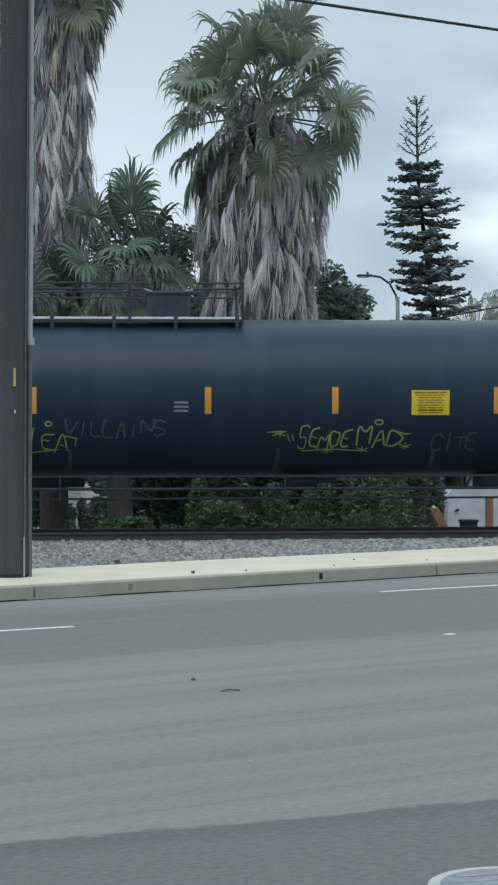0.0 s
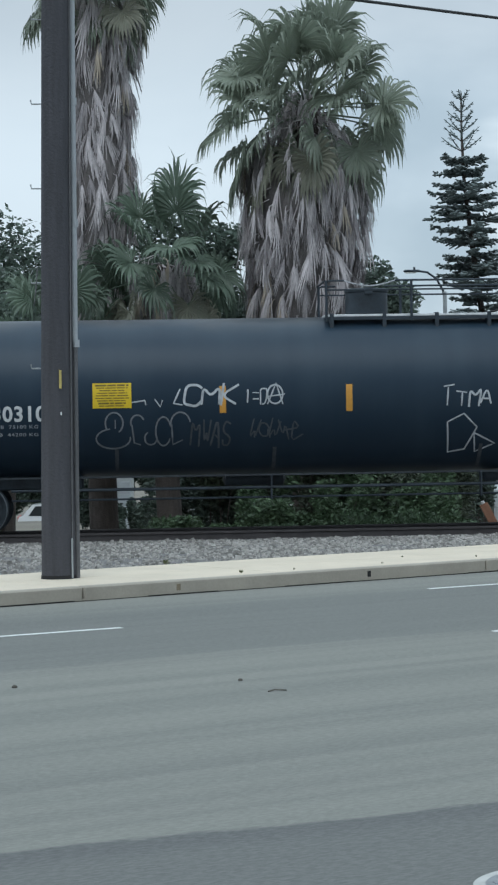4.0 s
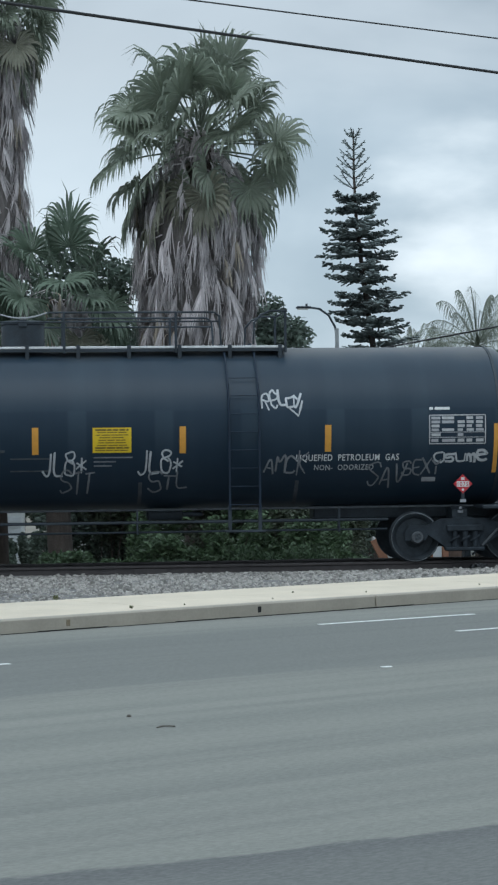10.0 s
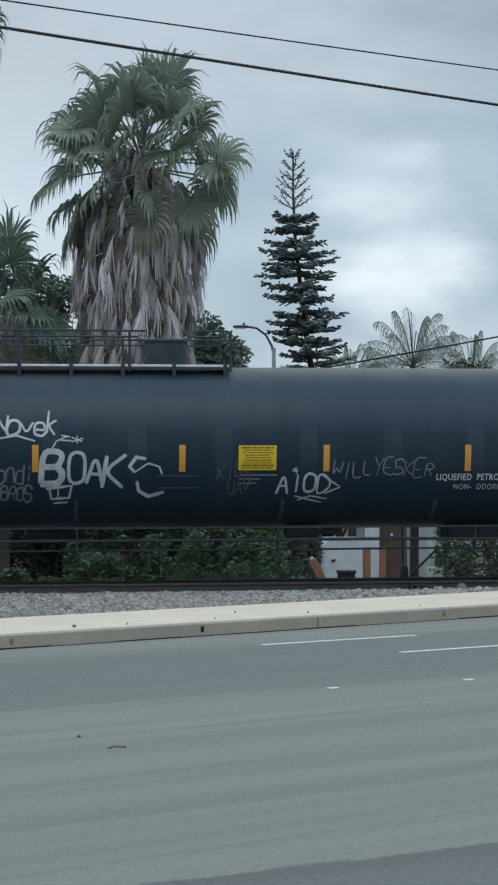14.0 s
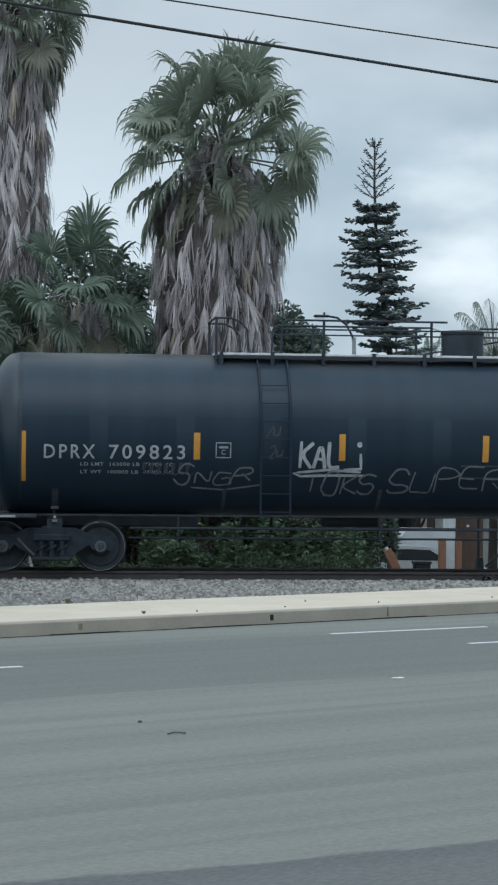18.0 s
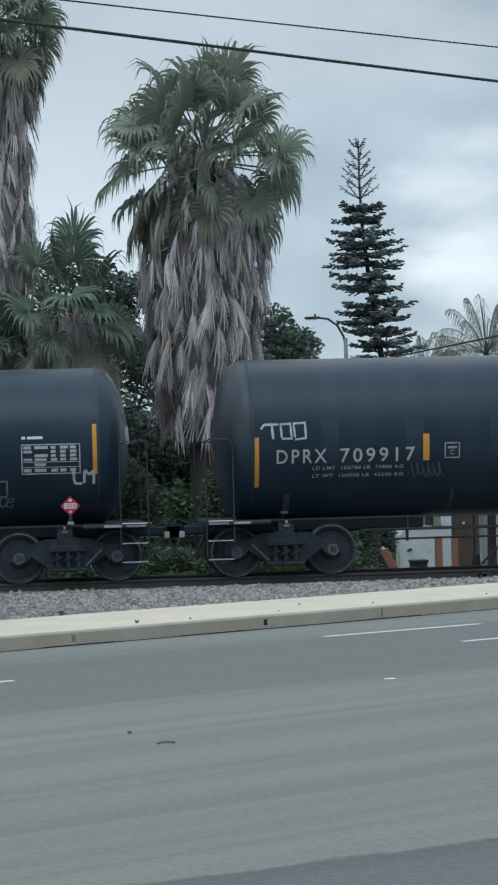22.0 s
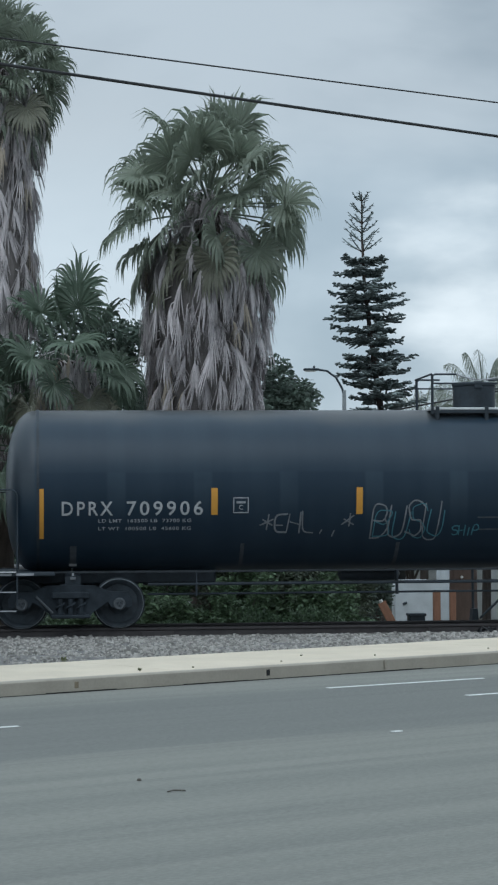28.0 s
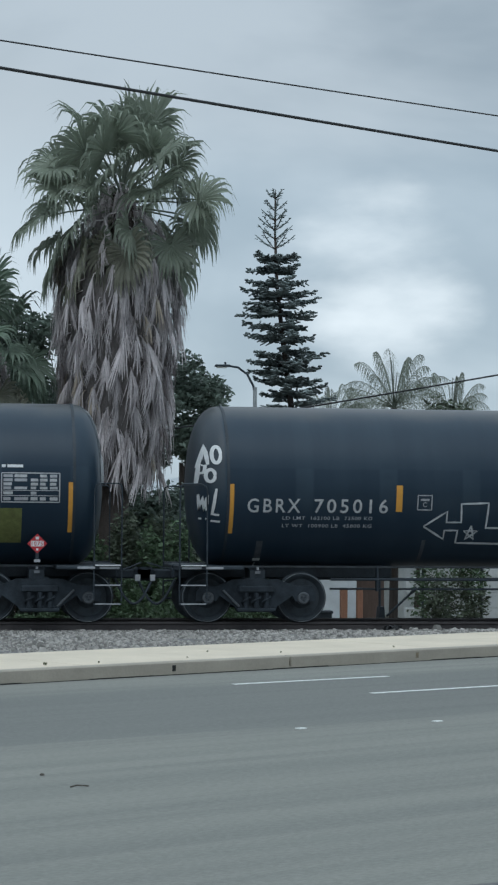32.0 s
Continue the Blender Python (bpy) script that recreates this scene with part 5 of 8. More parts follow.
tag(c, D, M_SPRAYD, Arc(D, 0.026, -2.66, 1.68, 0.17, 0.15), Arc(D, 0.026, -2.24, 1.66, 0.15, 0.13), Ln(D, 0.026, (-2.86, 1.56), (-2.5, 1.84), (-2.2, 1.80), (-1.98, 1.58)), W(D, "2", -2.52, 1.94, 0.12, 0.14, 0.024, 0.1, 6, 0.05), W(D, "Lara.", -7.46, 1.36, 1.10, 0.34, 0.044, 0.2, 23, 0.10))
tag(c, D, M_SPRAYO, W(D, "HOOPA", 2.54, 1.66, 0.85, 0.28, 0.032, 0.1, 24, 0.09), W(D, "GOOSE", 2.62, 1.42, 0.82, 0.22, 0.030, 0.1, 7, 0.10), W(D, "2", 2.86, 1.98, 0.12, 0.14, 0.026, 0.1, 6, 0.05), Arc(D, 0.028, 0.30, 1.82, 0.21, 0.21), Ln(D, 0.028, (0.12, 1.70), (0.30, 2.06), (0.48, 1.70)), Ln(D, 0.026, (0.16, 1.82), (0.46, 1.82)))
tag(c, D, M_SPRAY, Ln(D, 0.045, (-1.86, 2.10), (-1.70, 2.30), (-1.66, 2.18), (-0.75, 2.20), (-0.67, 2.28), (-0.62, 2.12), (-0.45, 2.07), (-0.58, 1.95), (-0.55, 1.82), (-0.68, 1.70), (-0.86, 1.74)),
    Ln(D, 0.045, (-1.86, 2.10), (-1.78, 2.00), (-1.86, 1.86), (-1.84, 1.58), (-1.35, 1.55), (-1.02, 1.66), (-0.92, 1.80)), Ln(D, 0.03, (-1.75, 1.96), (-1.62, 2.06), (-1.25, 2.06), (-1.22, 1.98), (-0.95, 2.03), (-0.72, 2.06)),
    Ln(D, 0.035, (-0.86, 1.74), (-1.10, 1.58), (-0.80, 1.62), (-0.60, 1.78), (-0.47, 1.62), (-0.52, 1.42), (-0.80, 1.28), (-1.05, 1.30)), Ln(D, 0.03, (-1.55, 1.85), (-1.45, 1.92), (-1.38, 1.84), (-1.5, 1.80)))
tag(c, D, M_SPRAYT, W(D, "KOI", 4.26, 1.70, 0.55, 0.42, 0.045, 0.1, 25, 0.07), Ln(D, 0.030, (4.36, 1.64), (4.72, 1.58), (5.05, 1.62), (5.32, 1.54), (5.62, 1.56)), Ln(D, 0.030, (5.70, 1.66), (6.2, 1.62), (6.75, 1.68)), Ln(D, 0.028, (6.15, 1.56), (6.35, 1.50), (6.22, 1.46)), W(D, "bAnR", 4.88, 1.58, 1.75, 0.42, 0.026, 0.1, 8, 0.10), Ln(D, 0.034, (6.62, 1.84), (6.98, 1.80), (6.78, 1.70)),
    W(D, "HYM", 0.60, 1.78, 0.48, 0.38, 0.040, 0.1, 26, 0.08), W(D, "TTL", 1.02, 1.62, 0.52, 0.24, 0.030, 0.1, 9, 0.08), Ln(D, 0.030, (0.54, 1.70), (0.95, 1.68), (1.38, 1.58)))
tag(c, D, M_SPRAY, Ln(D, 0.075, (6.86, 2.02), (7.02, 1.94), (7.12, 1.86)), W(D, "VALEX", 7.02, 1.72, 0.72, 0.32, 0.044, 0.12, 27, 0.12), W(D, "9E", 7.72, 1.84, 0.32, 0.26, 0.044, 0.12, 28, 0.08), Ln(D, 0.040, (7.24, 1.74), (7.46, 1.64), (7.72, 1.70)))
tag(c, D, M_SPRAYD, Arc(D, 0.030, 3.20, 2.52, 0.155, 0.18), Arc(D, 0.024, 3.20, 2.52, 0.08, 0.09), Ln(D, 0.028, (3.08, 2.0), (3.3, 2.3)), Ln(D, 0.028, (3.3, 2.0), (3.08, 2.3)))
c = CARS["D"]
tag(c, D, M_SPRAY, W(D, "ReLay", 4.12, 2.90, 0.74, 0.34, 0.04, 0.0, 31, 0.16), Ln(D, 0.04, (4.86, 3.0), (4.78, 2.72), (4.62, 2.86)), W(D, "asume", 7.30, 1.88, 1.0, 0.26, 0.042, 0.0, 32, 0.10), W(D, "JL8*", 0.12, 1.68, 0.82, 0.40, 0.036, 0.05, 33, 0.08), W(D, "JL8*", 1.85, 1.70, 0.82, 0.40, 0.036, 0.05, 34, 0.08))
tag(c, D, M_SPRAYG, W(D, "STT", 0.45, 1.38, 0.62, 0.34, 0.035, 0.05, 35, 0.12), W(D, "STL", 2.05, 1.38, 0.75, 0.30, 0.035, 0.05, 36, 0.12), W(D, "AMCK", 4.14, 1.66, 0.82, 0.38, 0.034, 0.1, 37, 0.12), W(D, "SAV", 6.05, 1.42, 0.75, 0.46, 0.034, 0.15, 38, 0.14), W(D, "SEXY", 6.72, 1.64, 0.72, 0.26, 0.036, 0.05, 39, 0.1), Ln(D, 0.038, (-4.56, 1.98), (-4.16, 2.02), (-4.20, 1.70), (-4.56, 1.66), (-4.58, 1.82), (-4.18, 1.88)), W(D, "SUmE", -4.08, 1.68, 1.72, 0.42, 0.038, 0.03, 40, 0.04), Ln(D, 0.04, (-2.45, 2.1), (-2.22, 2.1), (-2.22, 1.64), (-2.42, 1.64)))
tag(c, D, M_SPRAYD, W(D, "XMART", -2.05, 1.72, 1.5, 0.36, 0.05, 0.1, 41, 0.12), W(D, "Ginay", -7.62, 1.40, 0.92, 0.34, 0.040, 0.15, 43, 0.10))
tag(c, D, M_SPRAYG, W(D, "asume", -5.66, 1.68, 0.76, 0.28, 0.036, 0.05, 42, 0.08))
c = CARS["E"]
tag(c, D, M_SPRAY, Ln(D, 0.055, (-5.68, 2.64), (-5.52, 2.60), (-5.30, 2.86), (-5.24, 3.02)), Ln(D, 0.050, (-5.42, 2.94), (-5.16, 2.88)), W(D, "okic", -5.12, 2.56, 0.88, 0.34, 0.050, 0.15, 51, 0.10), Ln(D, 0.040, (-5.12, 2.52), (-4.9, 2.54), (-4.76, 2.50)), Ln(D, 0.032, (-4.7, 2.50), (-4.54, 2.42)),
    W(D, "Novek", -3.40, 2.74, 1.18, 0.36, 0.050, 0.1, 52, 0.09), Ln(D, 0.036, (-3.34, 2.66), (-3.0, 2.72), (-2.66, 2.62)), Ln(D, 0.034, (-3.52, 2.80), (-3.40, 2.76)), Ln(D, 0.034, (-3.50, 2.70), (-3.40, 2.68)), Ln(D, 0.030, (-2.38, 2.46), (-2.28, 2.62), (-2.10, 2.70)), W(D, "=*", -2.22, 2.54, 0.42, 0.22, 0.032, 0.1, 53, 0.1),
    W(D, "B", -2.56, 1.84, 0.44, 0.60, 0.105, 0.04, 54, 0.03), W(D, "O", -2.07, 1.88, 0.34, 0.52, 0.070, 0.04, 55, 0.03), W(D, "A", -1.74, 1.84, 0.34, 0.52, 0.070, 0.04, 56, 0.03), W(D, "K", -1.44, 1.80, 0.42, 0.58, 0.068, 0.10, 57, 0.04), Ln(D, 0.075, (-0.66, 2.30), (-0.84, 2.33), (-0.96, 2.16), (-0.86, 2.06)), Ln(D, 0.036, (-0.86, 2.06), (-0.62, 2.22), (-0.42, 2.16), (-0.36, 2.02)), Ln(D, 0.070, (-0.82, 1.90), (-0.78, 1.72), (-0.60, 1.62), (-0.32, 1.70)),
    Ln(D, 0.050, (-2.46, 1.76), (-2.00, 1.82), (-2.04, 1.60), (-2.36, 1.58), (-2.40, 1.76)), Ln(D, 0.040, (-2.24, 1.76), (-2.24, 1.60)), Ln(D, 0.034, (-2.32, 1.50), (-2.06, 1.52)))
tag(c, D, M_SPRAYG, W(D, "VEX6", -5.18, 1.72, 0.56, 0.36, 0.038, 0.1, 61, 0.10), Arc(D, 0.03, -5.10, 2.30, 0.08, 0.08), Ln(D, 0.032, (-5.16, 1.70), (-4.9, 1.64), (-4.7, 1.66)), W(D, "Rondi", -3.52, 1.86, 0.84, 0.34, 0.032, 0.05, 62, 0.10), W(D, "OBROS", -3.42, 1.56, 0.72, 0.26, 0.030, 0.05, 63, 0.10), W(D, "WILLYESKER", 2.76, 1.98, 1.92, 0.30, 0.024, 0.15, 58, 0.14), W(D, "Re", -8.32, 1.64, 0.28, 0.32, 0.028, 0.1, 64, 0.1))
tag(c, D, M_SPRAY, W(D, "AIOD", 1.74, 1.68, 1.02, 0.34, 0.040, 0.08, 59, 0.06), Ln(D, 0.034, (2.62, 1.98), (2.94, 1.78), (2.66, 1.66)), Ln(D, 0.030, (2.10, 1.62), (2.42, 1.54), (2.62, 1.50)), W(D, "4", 2.02, 2.02, 0.14, 0.12, 0.026, 0.0, 65, 0.05), Ln(D, 0.030, (2.16, 1.54), (2.4, 1.62), (2.72, 1.56)))
tag(c, D, M_SPRAYD, W(D, "MONSTERO", -7.46, 1.34, 0.92, 0.26, 0.028, 0.1, 60, 0.10), W(D, "KIDS", 0.66, 1.94, 0.60, 0.26, 0.034, 0.05, 66, 0.10), W(D, "UAV", 0.84, 1.68, 0.42, 0.24, 0.034, 0.05, 67, 0.10))
c = CARS["F"]
tag(c, D, M_SPRAY, W(D, "KAL", -3.44, 1.92, 0.78, 0.48, 0.065, 0.06, 62, 0.05), Ln(D, 0.055, (-2.32, 2.20), (-2.30, 1.92), (-2.62, 1.90)), Arc(D, 0.05, -2.34, 2.36, 0.025, 0.025), Ln(D, 0.045, (-2.3, 1.86), (-2.9, 1.90), (-3.55, 1.84), (-3.4, 1.78), (-2.8, 1.80), (-2.22, 1.80)))
tag(c, D, M_SPRAYG, W(D, "TOKS", -3.36, 1.48, 1.36, 0.36, 0.030, 0.2, 63, 0.12), W(D, "SUPERZ", -1.82, 1.50, 2.70, 0.46, 0.032, 0.2, 66, 0.13), W(D, "SNGR", -5.72, 1.64, 1.4, 0.30, 0.030, 0.25, 64, 0.16), Ln(D, 0.03, (-5.4, 1.56), (-4.8, 1.52), (-4.1, 1.62)), W(D, "WEST", 1.40, 1.62, 1.1, 0.30, 0.034, 0.12, 65, 0.12))
tag(c, D, M_SPRAYD, W(D, "gu", -4.05, 2.5, 0.25, 0.2, 0.026, 0.1, 66, 0.1), W(D, "2u", -4.0, 2.12, 0.25, 0.2, 0.03, 0.1, 67, 0.1), F(D, -6.3, 1.75, 0.9, 0.3, 7, 0.03, 14))
c = CARS["G"]
tag(c, D, M_SPRAY, Ln(D, 0.045, (-8.36, 2.70), (-8.30, 2.78), (-8.04, 2.78)), Ln(D, 0.050, (-8.16, 2.78), (-8.14, 2.52)), Ln(D, 0.045, (-7.98, 2.54), (-8.0, 2.78), (-7.82, 2.79), (-7.80, 2.52), (-7.98, 2.52)), Ln(D, 0.045, (-7.74, 2.54), (-7.76, 2.79), (-7.55, 2.80), (-7.54, 2.52), (-7.74, 2.50)), Ln(D, 0.045, (-2.86, 1.88), (-2.45, 1.97), (-2.06, 1.90)), Ln(D, 0.04, (-2.72, 2.02), (-2.2, 2.0)), Ln(D, 0.05, (-2.62, 2.06), (-2.56, 1.75), (-2.46, 1.56)), W(D, "Vonon", 1.40, 1.62, 1.10, 0.30, 0.042, 0.10, 72, 0.08), Ln(D, 0.040, (2.50, 1.92), (2.78, 1.58), (2.46, 1.60), (2.80, 1.96)), Ln(D, 0.034, (1.96, 1.60), (2.36, 1.54), (2.02, 1.46), (1.96, 1.60)), Ln(D, 0.035, (1.2, 1.68), (1.5, 1.62)), Ln(D, 0.03, (1.95, 1.50), (2.4, 1.46), (2.9, 1.56)), W(D, "RE", 2.98, 1.62, 0.4, 0.42, 0.04, 0.1, 73, 0.1), W(D, "(8X", 4.16, 1.6, 0.62, 0.46, 0.036, 0.1, 74, 0.12))
tag(c, D, M_SPRAYG, W(D, "OIDSER", -3.88, 1.34, 1.06, 0.20, 0.030, 0.1, 75, 0.08), Ln(D, 0.022, (-1.34, 1.98), (-1.2, 2.12), (-1.0, 2.02), (-0.96, 1.86), (-1.14, 1.80), (-1.34, 1.98)))
tag(c, D, M_SPRAYD, F(D, -5.6, 1.72, 0.6, 0.36, 6, 0.03, 15), W(D, "FLIT", -3.84, 1.72, 0.66, 0.26, 0.034, 0.1, 76, 0.1))
c = CARS["H"]
tag(c, T, M_SPRAY, W(T, "ASUmE", -6.2, 1.66, 0.92, 0.24, 0.034, 0.1, 81, 0.08), Ln(T, 0.03, (-6.1, 1.58), (-5.8, 1.64), (-5.4, 1.60)), W(T, "SUmE", 0.20, 1.84, 0.98, 0.24, 0.032, 0.05, 82, 0.08), W(T, "ANOS", -0.08, 1.56, 1.35, 0.30, 0.034, 0.05, 83, 0.08), Ln(T, 0.035, (-0.3, 1.74), (0.0, 1.86), (0.16, 1.94)), Ln(T, 0.035, (-0.2, 1.36), (0.25, 1.62)), Ln(T, 0.035, (1.0, 1.66), (1.5, 1.44)), W(T, "LM", 8.64, 1.80, 0.38, 0.26, 0.045, 0.05, 84, 0.06), Ln(T, 0.09, (6.18, 2.25), (6.5, 2.27), (6.84, 2.26)))
tag(c, T, M_SPRAYG, W(T, "YES", -4.54, 1.40, 0.8, 0.52, 0.034, 0.15, 85, 0.10), W(T, "umice", 6.90, 1.40, 0.66, 0.22, 0.026, 0.1, 86, 0.10), Ln(T, 0.03, (6.66, 1.40), (6.88, 1.88), (6.92, 1.42)), Ln(T, 0.035, (6.98, 1.86), (7.44, 1.88), (7.44, 1.60), (6.98, 1.60), (6.98, 1.86)), Ln(T, 0.025, (7.22, 1.86), (7.22, 1.62)))
tag(c, T, M_SPRAYB, W(T, "LMAP", -1.39, 1.62, 1.02, 0.48, 0.05, 0.1, 87, 0.08), Ln(T, 0.04, (-1.45, 1.60), (-0.4, 1.54)))
tag(c, T, M_SPRAYV, F(T, 8.66, 1.26, 0.6, 0.22, 7, 0.06, 16))
tag(c, T, M_SPRAYD, F(T, -4.95, 1.75, 0.5, 0.5, 6, 0.03, 17), F(T, -3.7, 1.9, 0.5, 0.16, 6, 0.025, 18))
for i, x in enumerate((-1.15, -0.75, 0.45, 1.4, 2.2, 3.4, 4.2, 4.75)):
    g = Geo()
    rr = random.Random(300 + i)
    for k in range(22):
        xx, ln = x + rr.gauss(0, 0.12), rr.choice((0.18, 0.26, 0.34, 0.45, 0.65, 0.95)) * rr.uniform(0.8, 1.2)
        w = rr.uniform(0.006, 0.017)
        o = len(g.v)
        for j in range(9):
            q = j / 8
            z, hw = 3.80 - ln * q, w * (1 - q ** 2) + 0.002
            sway = 0.006 * math.sin(j + k)
            g.v += [tuple(T.at(xx - hw + sway, z, 0.003 + 0.0003 * k)), tuple(T.at(xx + hw + sway, z, 0.003 + 0.0003 * k))]
        g.f += [(o + 2 * j, o + 2 * j + 1, o + 2 * j + 3, o + 2 * j + 2) for j in range(8)]
    part("mineral_run", g, M_RUNS, c, "chalky runs below the walkway")
c = CARS["I"]
tag(c, D, M_SPRAYG, W(D, "ouienl", 6.5, 1.80, 1.20, 0.30, 0.030, 0.15, 91, 0.12), W(D, "*EHL..*", -4.48, 1.72, 1.75, 0.38, 0.028, 0.1, 92, 0.12), W(D, "BUSU", -2.44, 1.60, 1.3, 0.62, 0.024, 0.1, 93, 0.1))
tag(c, D, M_SPRAYT, W(D, "BUSU", -2.38, 1.64, 1.3, 0.55, 0.02, 0.1, 94, 0.1), W(D, "SHIP", -0.92, 1.66, 0.5, 0.18, 0.024, 0.1, 95, 0.1))
tag(c, D, M_SPRAYD, F(D, 1.7, 1.42, 0.45, 0.3, 5, 0.03, 19), F(D, 2.6, 1.4, 0.4, 0.35, 5, 0.03, 20), S(D, 2, 4.4, 1.7, 0.36, 0.4, 0.04, 0.0, 96, 0.1))
c = CARS["J"]


def star(g, x, z, r):
    pts = [(x + r * math.sin(radians(a)), z + r * math.cos(radians(a))) for a in (0, 144, 288, 72, 216, 0)]
    D.line(g, pts, 0.035, BAND + 0.002)


tag(c, D, M_SPRAY, Ln(D, 0.036, (-4.83, 1.80), (-4.40, 2.08), (-4.40, 1.88), (-4.12, 1.88), (-4.14, 2.22), (-3.62, 2.24), (-3.64, 1.78), (-3.0, 1.78), (-3.0, 1.48), (-4.17, 1.50), (-4.17, 1.73), (-4.42, 1.73), (-4.42, 1.57), (-4.83, 1.80)),
    lambda g: star(g, -3.92, 1.68, 0.14), Ln(D, 0.034, (-2.70, 2.24), (-2.92, 2.12), (-3.02, 1.92), (-2.96, 1.74), (-2.78, 1.66), (-2.60, 1.74), (-2.56, 1.90), (-2.66, 2.00), (-2.80, 2.00)), Ln(D, 0.028, (-2.70, 2.24), (-2.80, 2.06), (-2.80, 1.94)), Arc(D, 0.026, -2.76, 1.86, 0.12, 0.10, 100, 330), Arc(D, 0.032, -2.64, 1.58, 0.26, 0.26, 180, 360), Ln(D, 0.030, (-2.90, 1.58), (-2.38, 1.60)), Ln(D, 0.024, (-2.84, 1.56), (-2.76, 1.44), (-2.70, 1.56), (-2.62, 1.42), (-2.54, 1.56), (-2.46, 1.46)), Arc(D, 0.026, -2.40, 1.98, 0.014, 0.014), Arc(D, 0.026, -2.50, 1.80, 0.014, 0.014), Arc(D, 0.026, -2.32, 1.80, 0.014, 0.014), Ln(D, 0.034, (-2.30, 1.46), (-2.26, 1.95), (-2.08, 2.20), (-1.82, 2.24), (-1.66, 2.05), (-1.66, 1.46), (-1.84, 1.46), (-1.88, 1.95), (-2.04, 1.95), (-2.08, 1.46), (-2.30, 1.46)),
    Ln(D, 0.036, (-1.72, 1.46), (-1.58, 2.18), (-1.02, 2.20), (-1.02, 1.86), (-0.60, 1.88), (-0.59, 1.66), (-0.43, 1.66), (-0.68, 1.38), (-0.88, 1.64), (-0.76, 1.72), (-0.90, 1.74), (-0.88, 1.44), (-1.22, 1.44), (-1.26, 1.68), (-1.36, 1.68), (-1.44, 1.44), (-1.72, 1.46)), lambda g: star(g, -1.31, 1.93, 0.13),
    W(D, "ROman", -0.15, 1.46, 1.20, 0.50, 0.028, 0.05, 97, 0.07), Ln(D, 0.028, (0.98, 2.02), (1.10, 1.42), (1.02, 1.40)), Ln(D, 0.028, (1.00, 1.82), (1.42, 1.84)), Ln(D, 0.028, (1.28, 1.96), (1.26, 1.46), (1.16, 1.44)), Arc(D, 0.028, 1.58, 1.72, 0.12, 0.20, 60, 330), Ln(D, 0.028, (1.70, 1.92), (1.62, 1.50), (1.78, 1.80), (1.84, 1.60), (1.98, 1.82), (2.08, 1.84), (2.12, 1.66)))
tag(c, D, M_WHITE, W(D, "OF", 4.1, 3.22, 0.26, 0.2, 0.04, 0.05, 98, 0.1), W(D, "CREMR", 4.22, 2.92, 0.92, 0.28, 0.042, 0.05, 99, 0.10), W(D, "FJK", 4.34, 2.66, 0.58, 0.24, 0.042, 0.0, 101, 0.10), Ln(D, 0.04, (4.6, 2.62), (4.7, 2.46), (4.95, 2.62)), Ln(D, 0.065, (-9.02, 2.84), (-8.90, 3.26), (-8.86, 2.90)), Ln(D, 0.040, (-8.98, 3.00), (-8.86, 3.04)), Arc(D, 0.065, -8.72, 3.08, 0.075, 0.15), Ln(D, 0.060, (-9.03, 2.56), (-8.99, 2.92), (-8.90, 2.88), (-8.92, 2.76), (-9.0, 2.74)), Arc(D, 0.060, -8.82, 2.70, 0.075, 0.11), Ln(D, 0.045, (-9.0, 2.36), (-8.98, 2.08), (-8.94, 2.32), (-8.91, 2.06), (-8.88, 2.30)), Ln(D, 0.045, (-8.87, 2.06), (-8.86, 2.34)), Ln(D, 0.055, (-8.72, 2.46), (-8.78, 2.00), (-8.66, 1.98)), Ln(D, 0.045, (-8.98, 1.92), (-8.84, 1.91)), Ln(D, 0.045, (-8.80, 1.88), (-8.64, 1.86)))
tag(c, D, M_SPRAYY, W(D, "UP", 5.46, 1.62, 0.36, 0.22, 0.04, 0.0, 105, 0.1), S(D, 4, 5.44, 1.40, 0.42, 0.2, 0.035, 0.0, 106, 0.12), Ln(D, 0.03, (5.40, 1.34), (5.88, 1.34)))
for z1, z0, w in ((1.94, 1.73, 0.54), (1.69, 1.57, 0.54)):
    lb = part("product_label", S_sheet(D, 5.92, z0, 5.92 + w, z1, 0.01, 2), M_WHITE, c, "white label with red print")
    for k in range(2 if z1 > 1.9 else 1):
        part("printed_line", S_sheet(D, 5.96, z1 - 0.09 - 0.09 * k, 5.88 + w, z1 - 0.03 - 0.09 * k, 0.013, 1), M_RED, lb)
for letter in "JK":
    part("painted_square", S_sheet(D, 7.08, 1.46, 7.57, 2.08, 0.009, 6), M_SPRAYY2, CARS[letter], "yellow-green painted square")


# ---- the run of the train: metres covered, by the second ----
RUN = [(0.0, 1.63), (1.0, 7.60), (2.0, 13.52), (5.0, 30.80), (6.0, 36.78), (7.0, 42.79), (8.0, 48.74), (9.0, 54.72), (10.3, 62.44), (11.0, 66.57), (12.0, 72.51),
       (13.0, 78.45), (14.0, 84.22), (15.0, 90.31), (17.5, 105.26), (18.0, 108.26), (19.0, 114.09), (20.0, 120.32), (21.2, 127.39), (22.0, 132.45), (23.0, 138.54),
       (24.0, 144.56), (24.5, 147.86), (26.5, 160.04), (27.0, 163.35), (28.0, 169.35), (29.0, 175.58), (30.2, 183.19), (31.0, 187.88), (32.0, 194.28)]


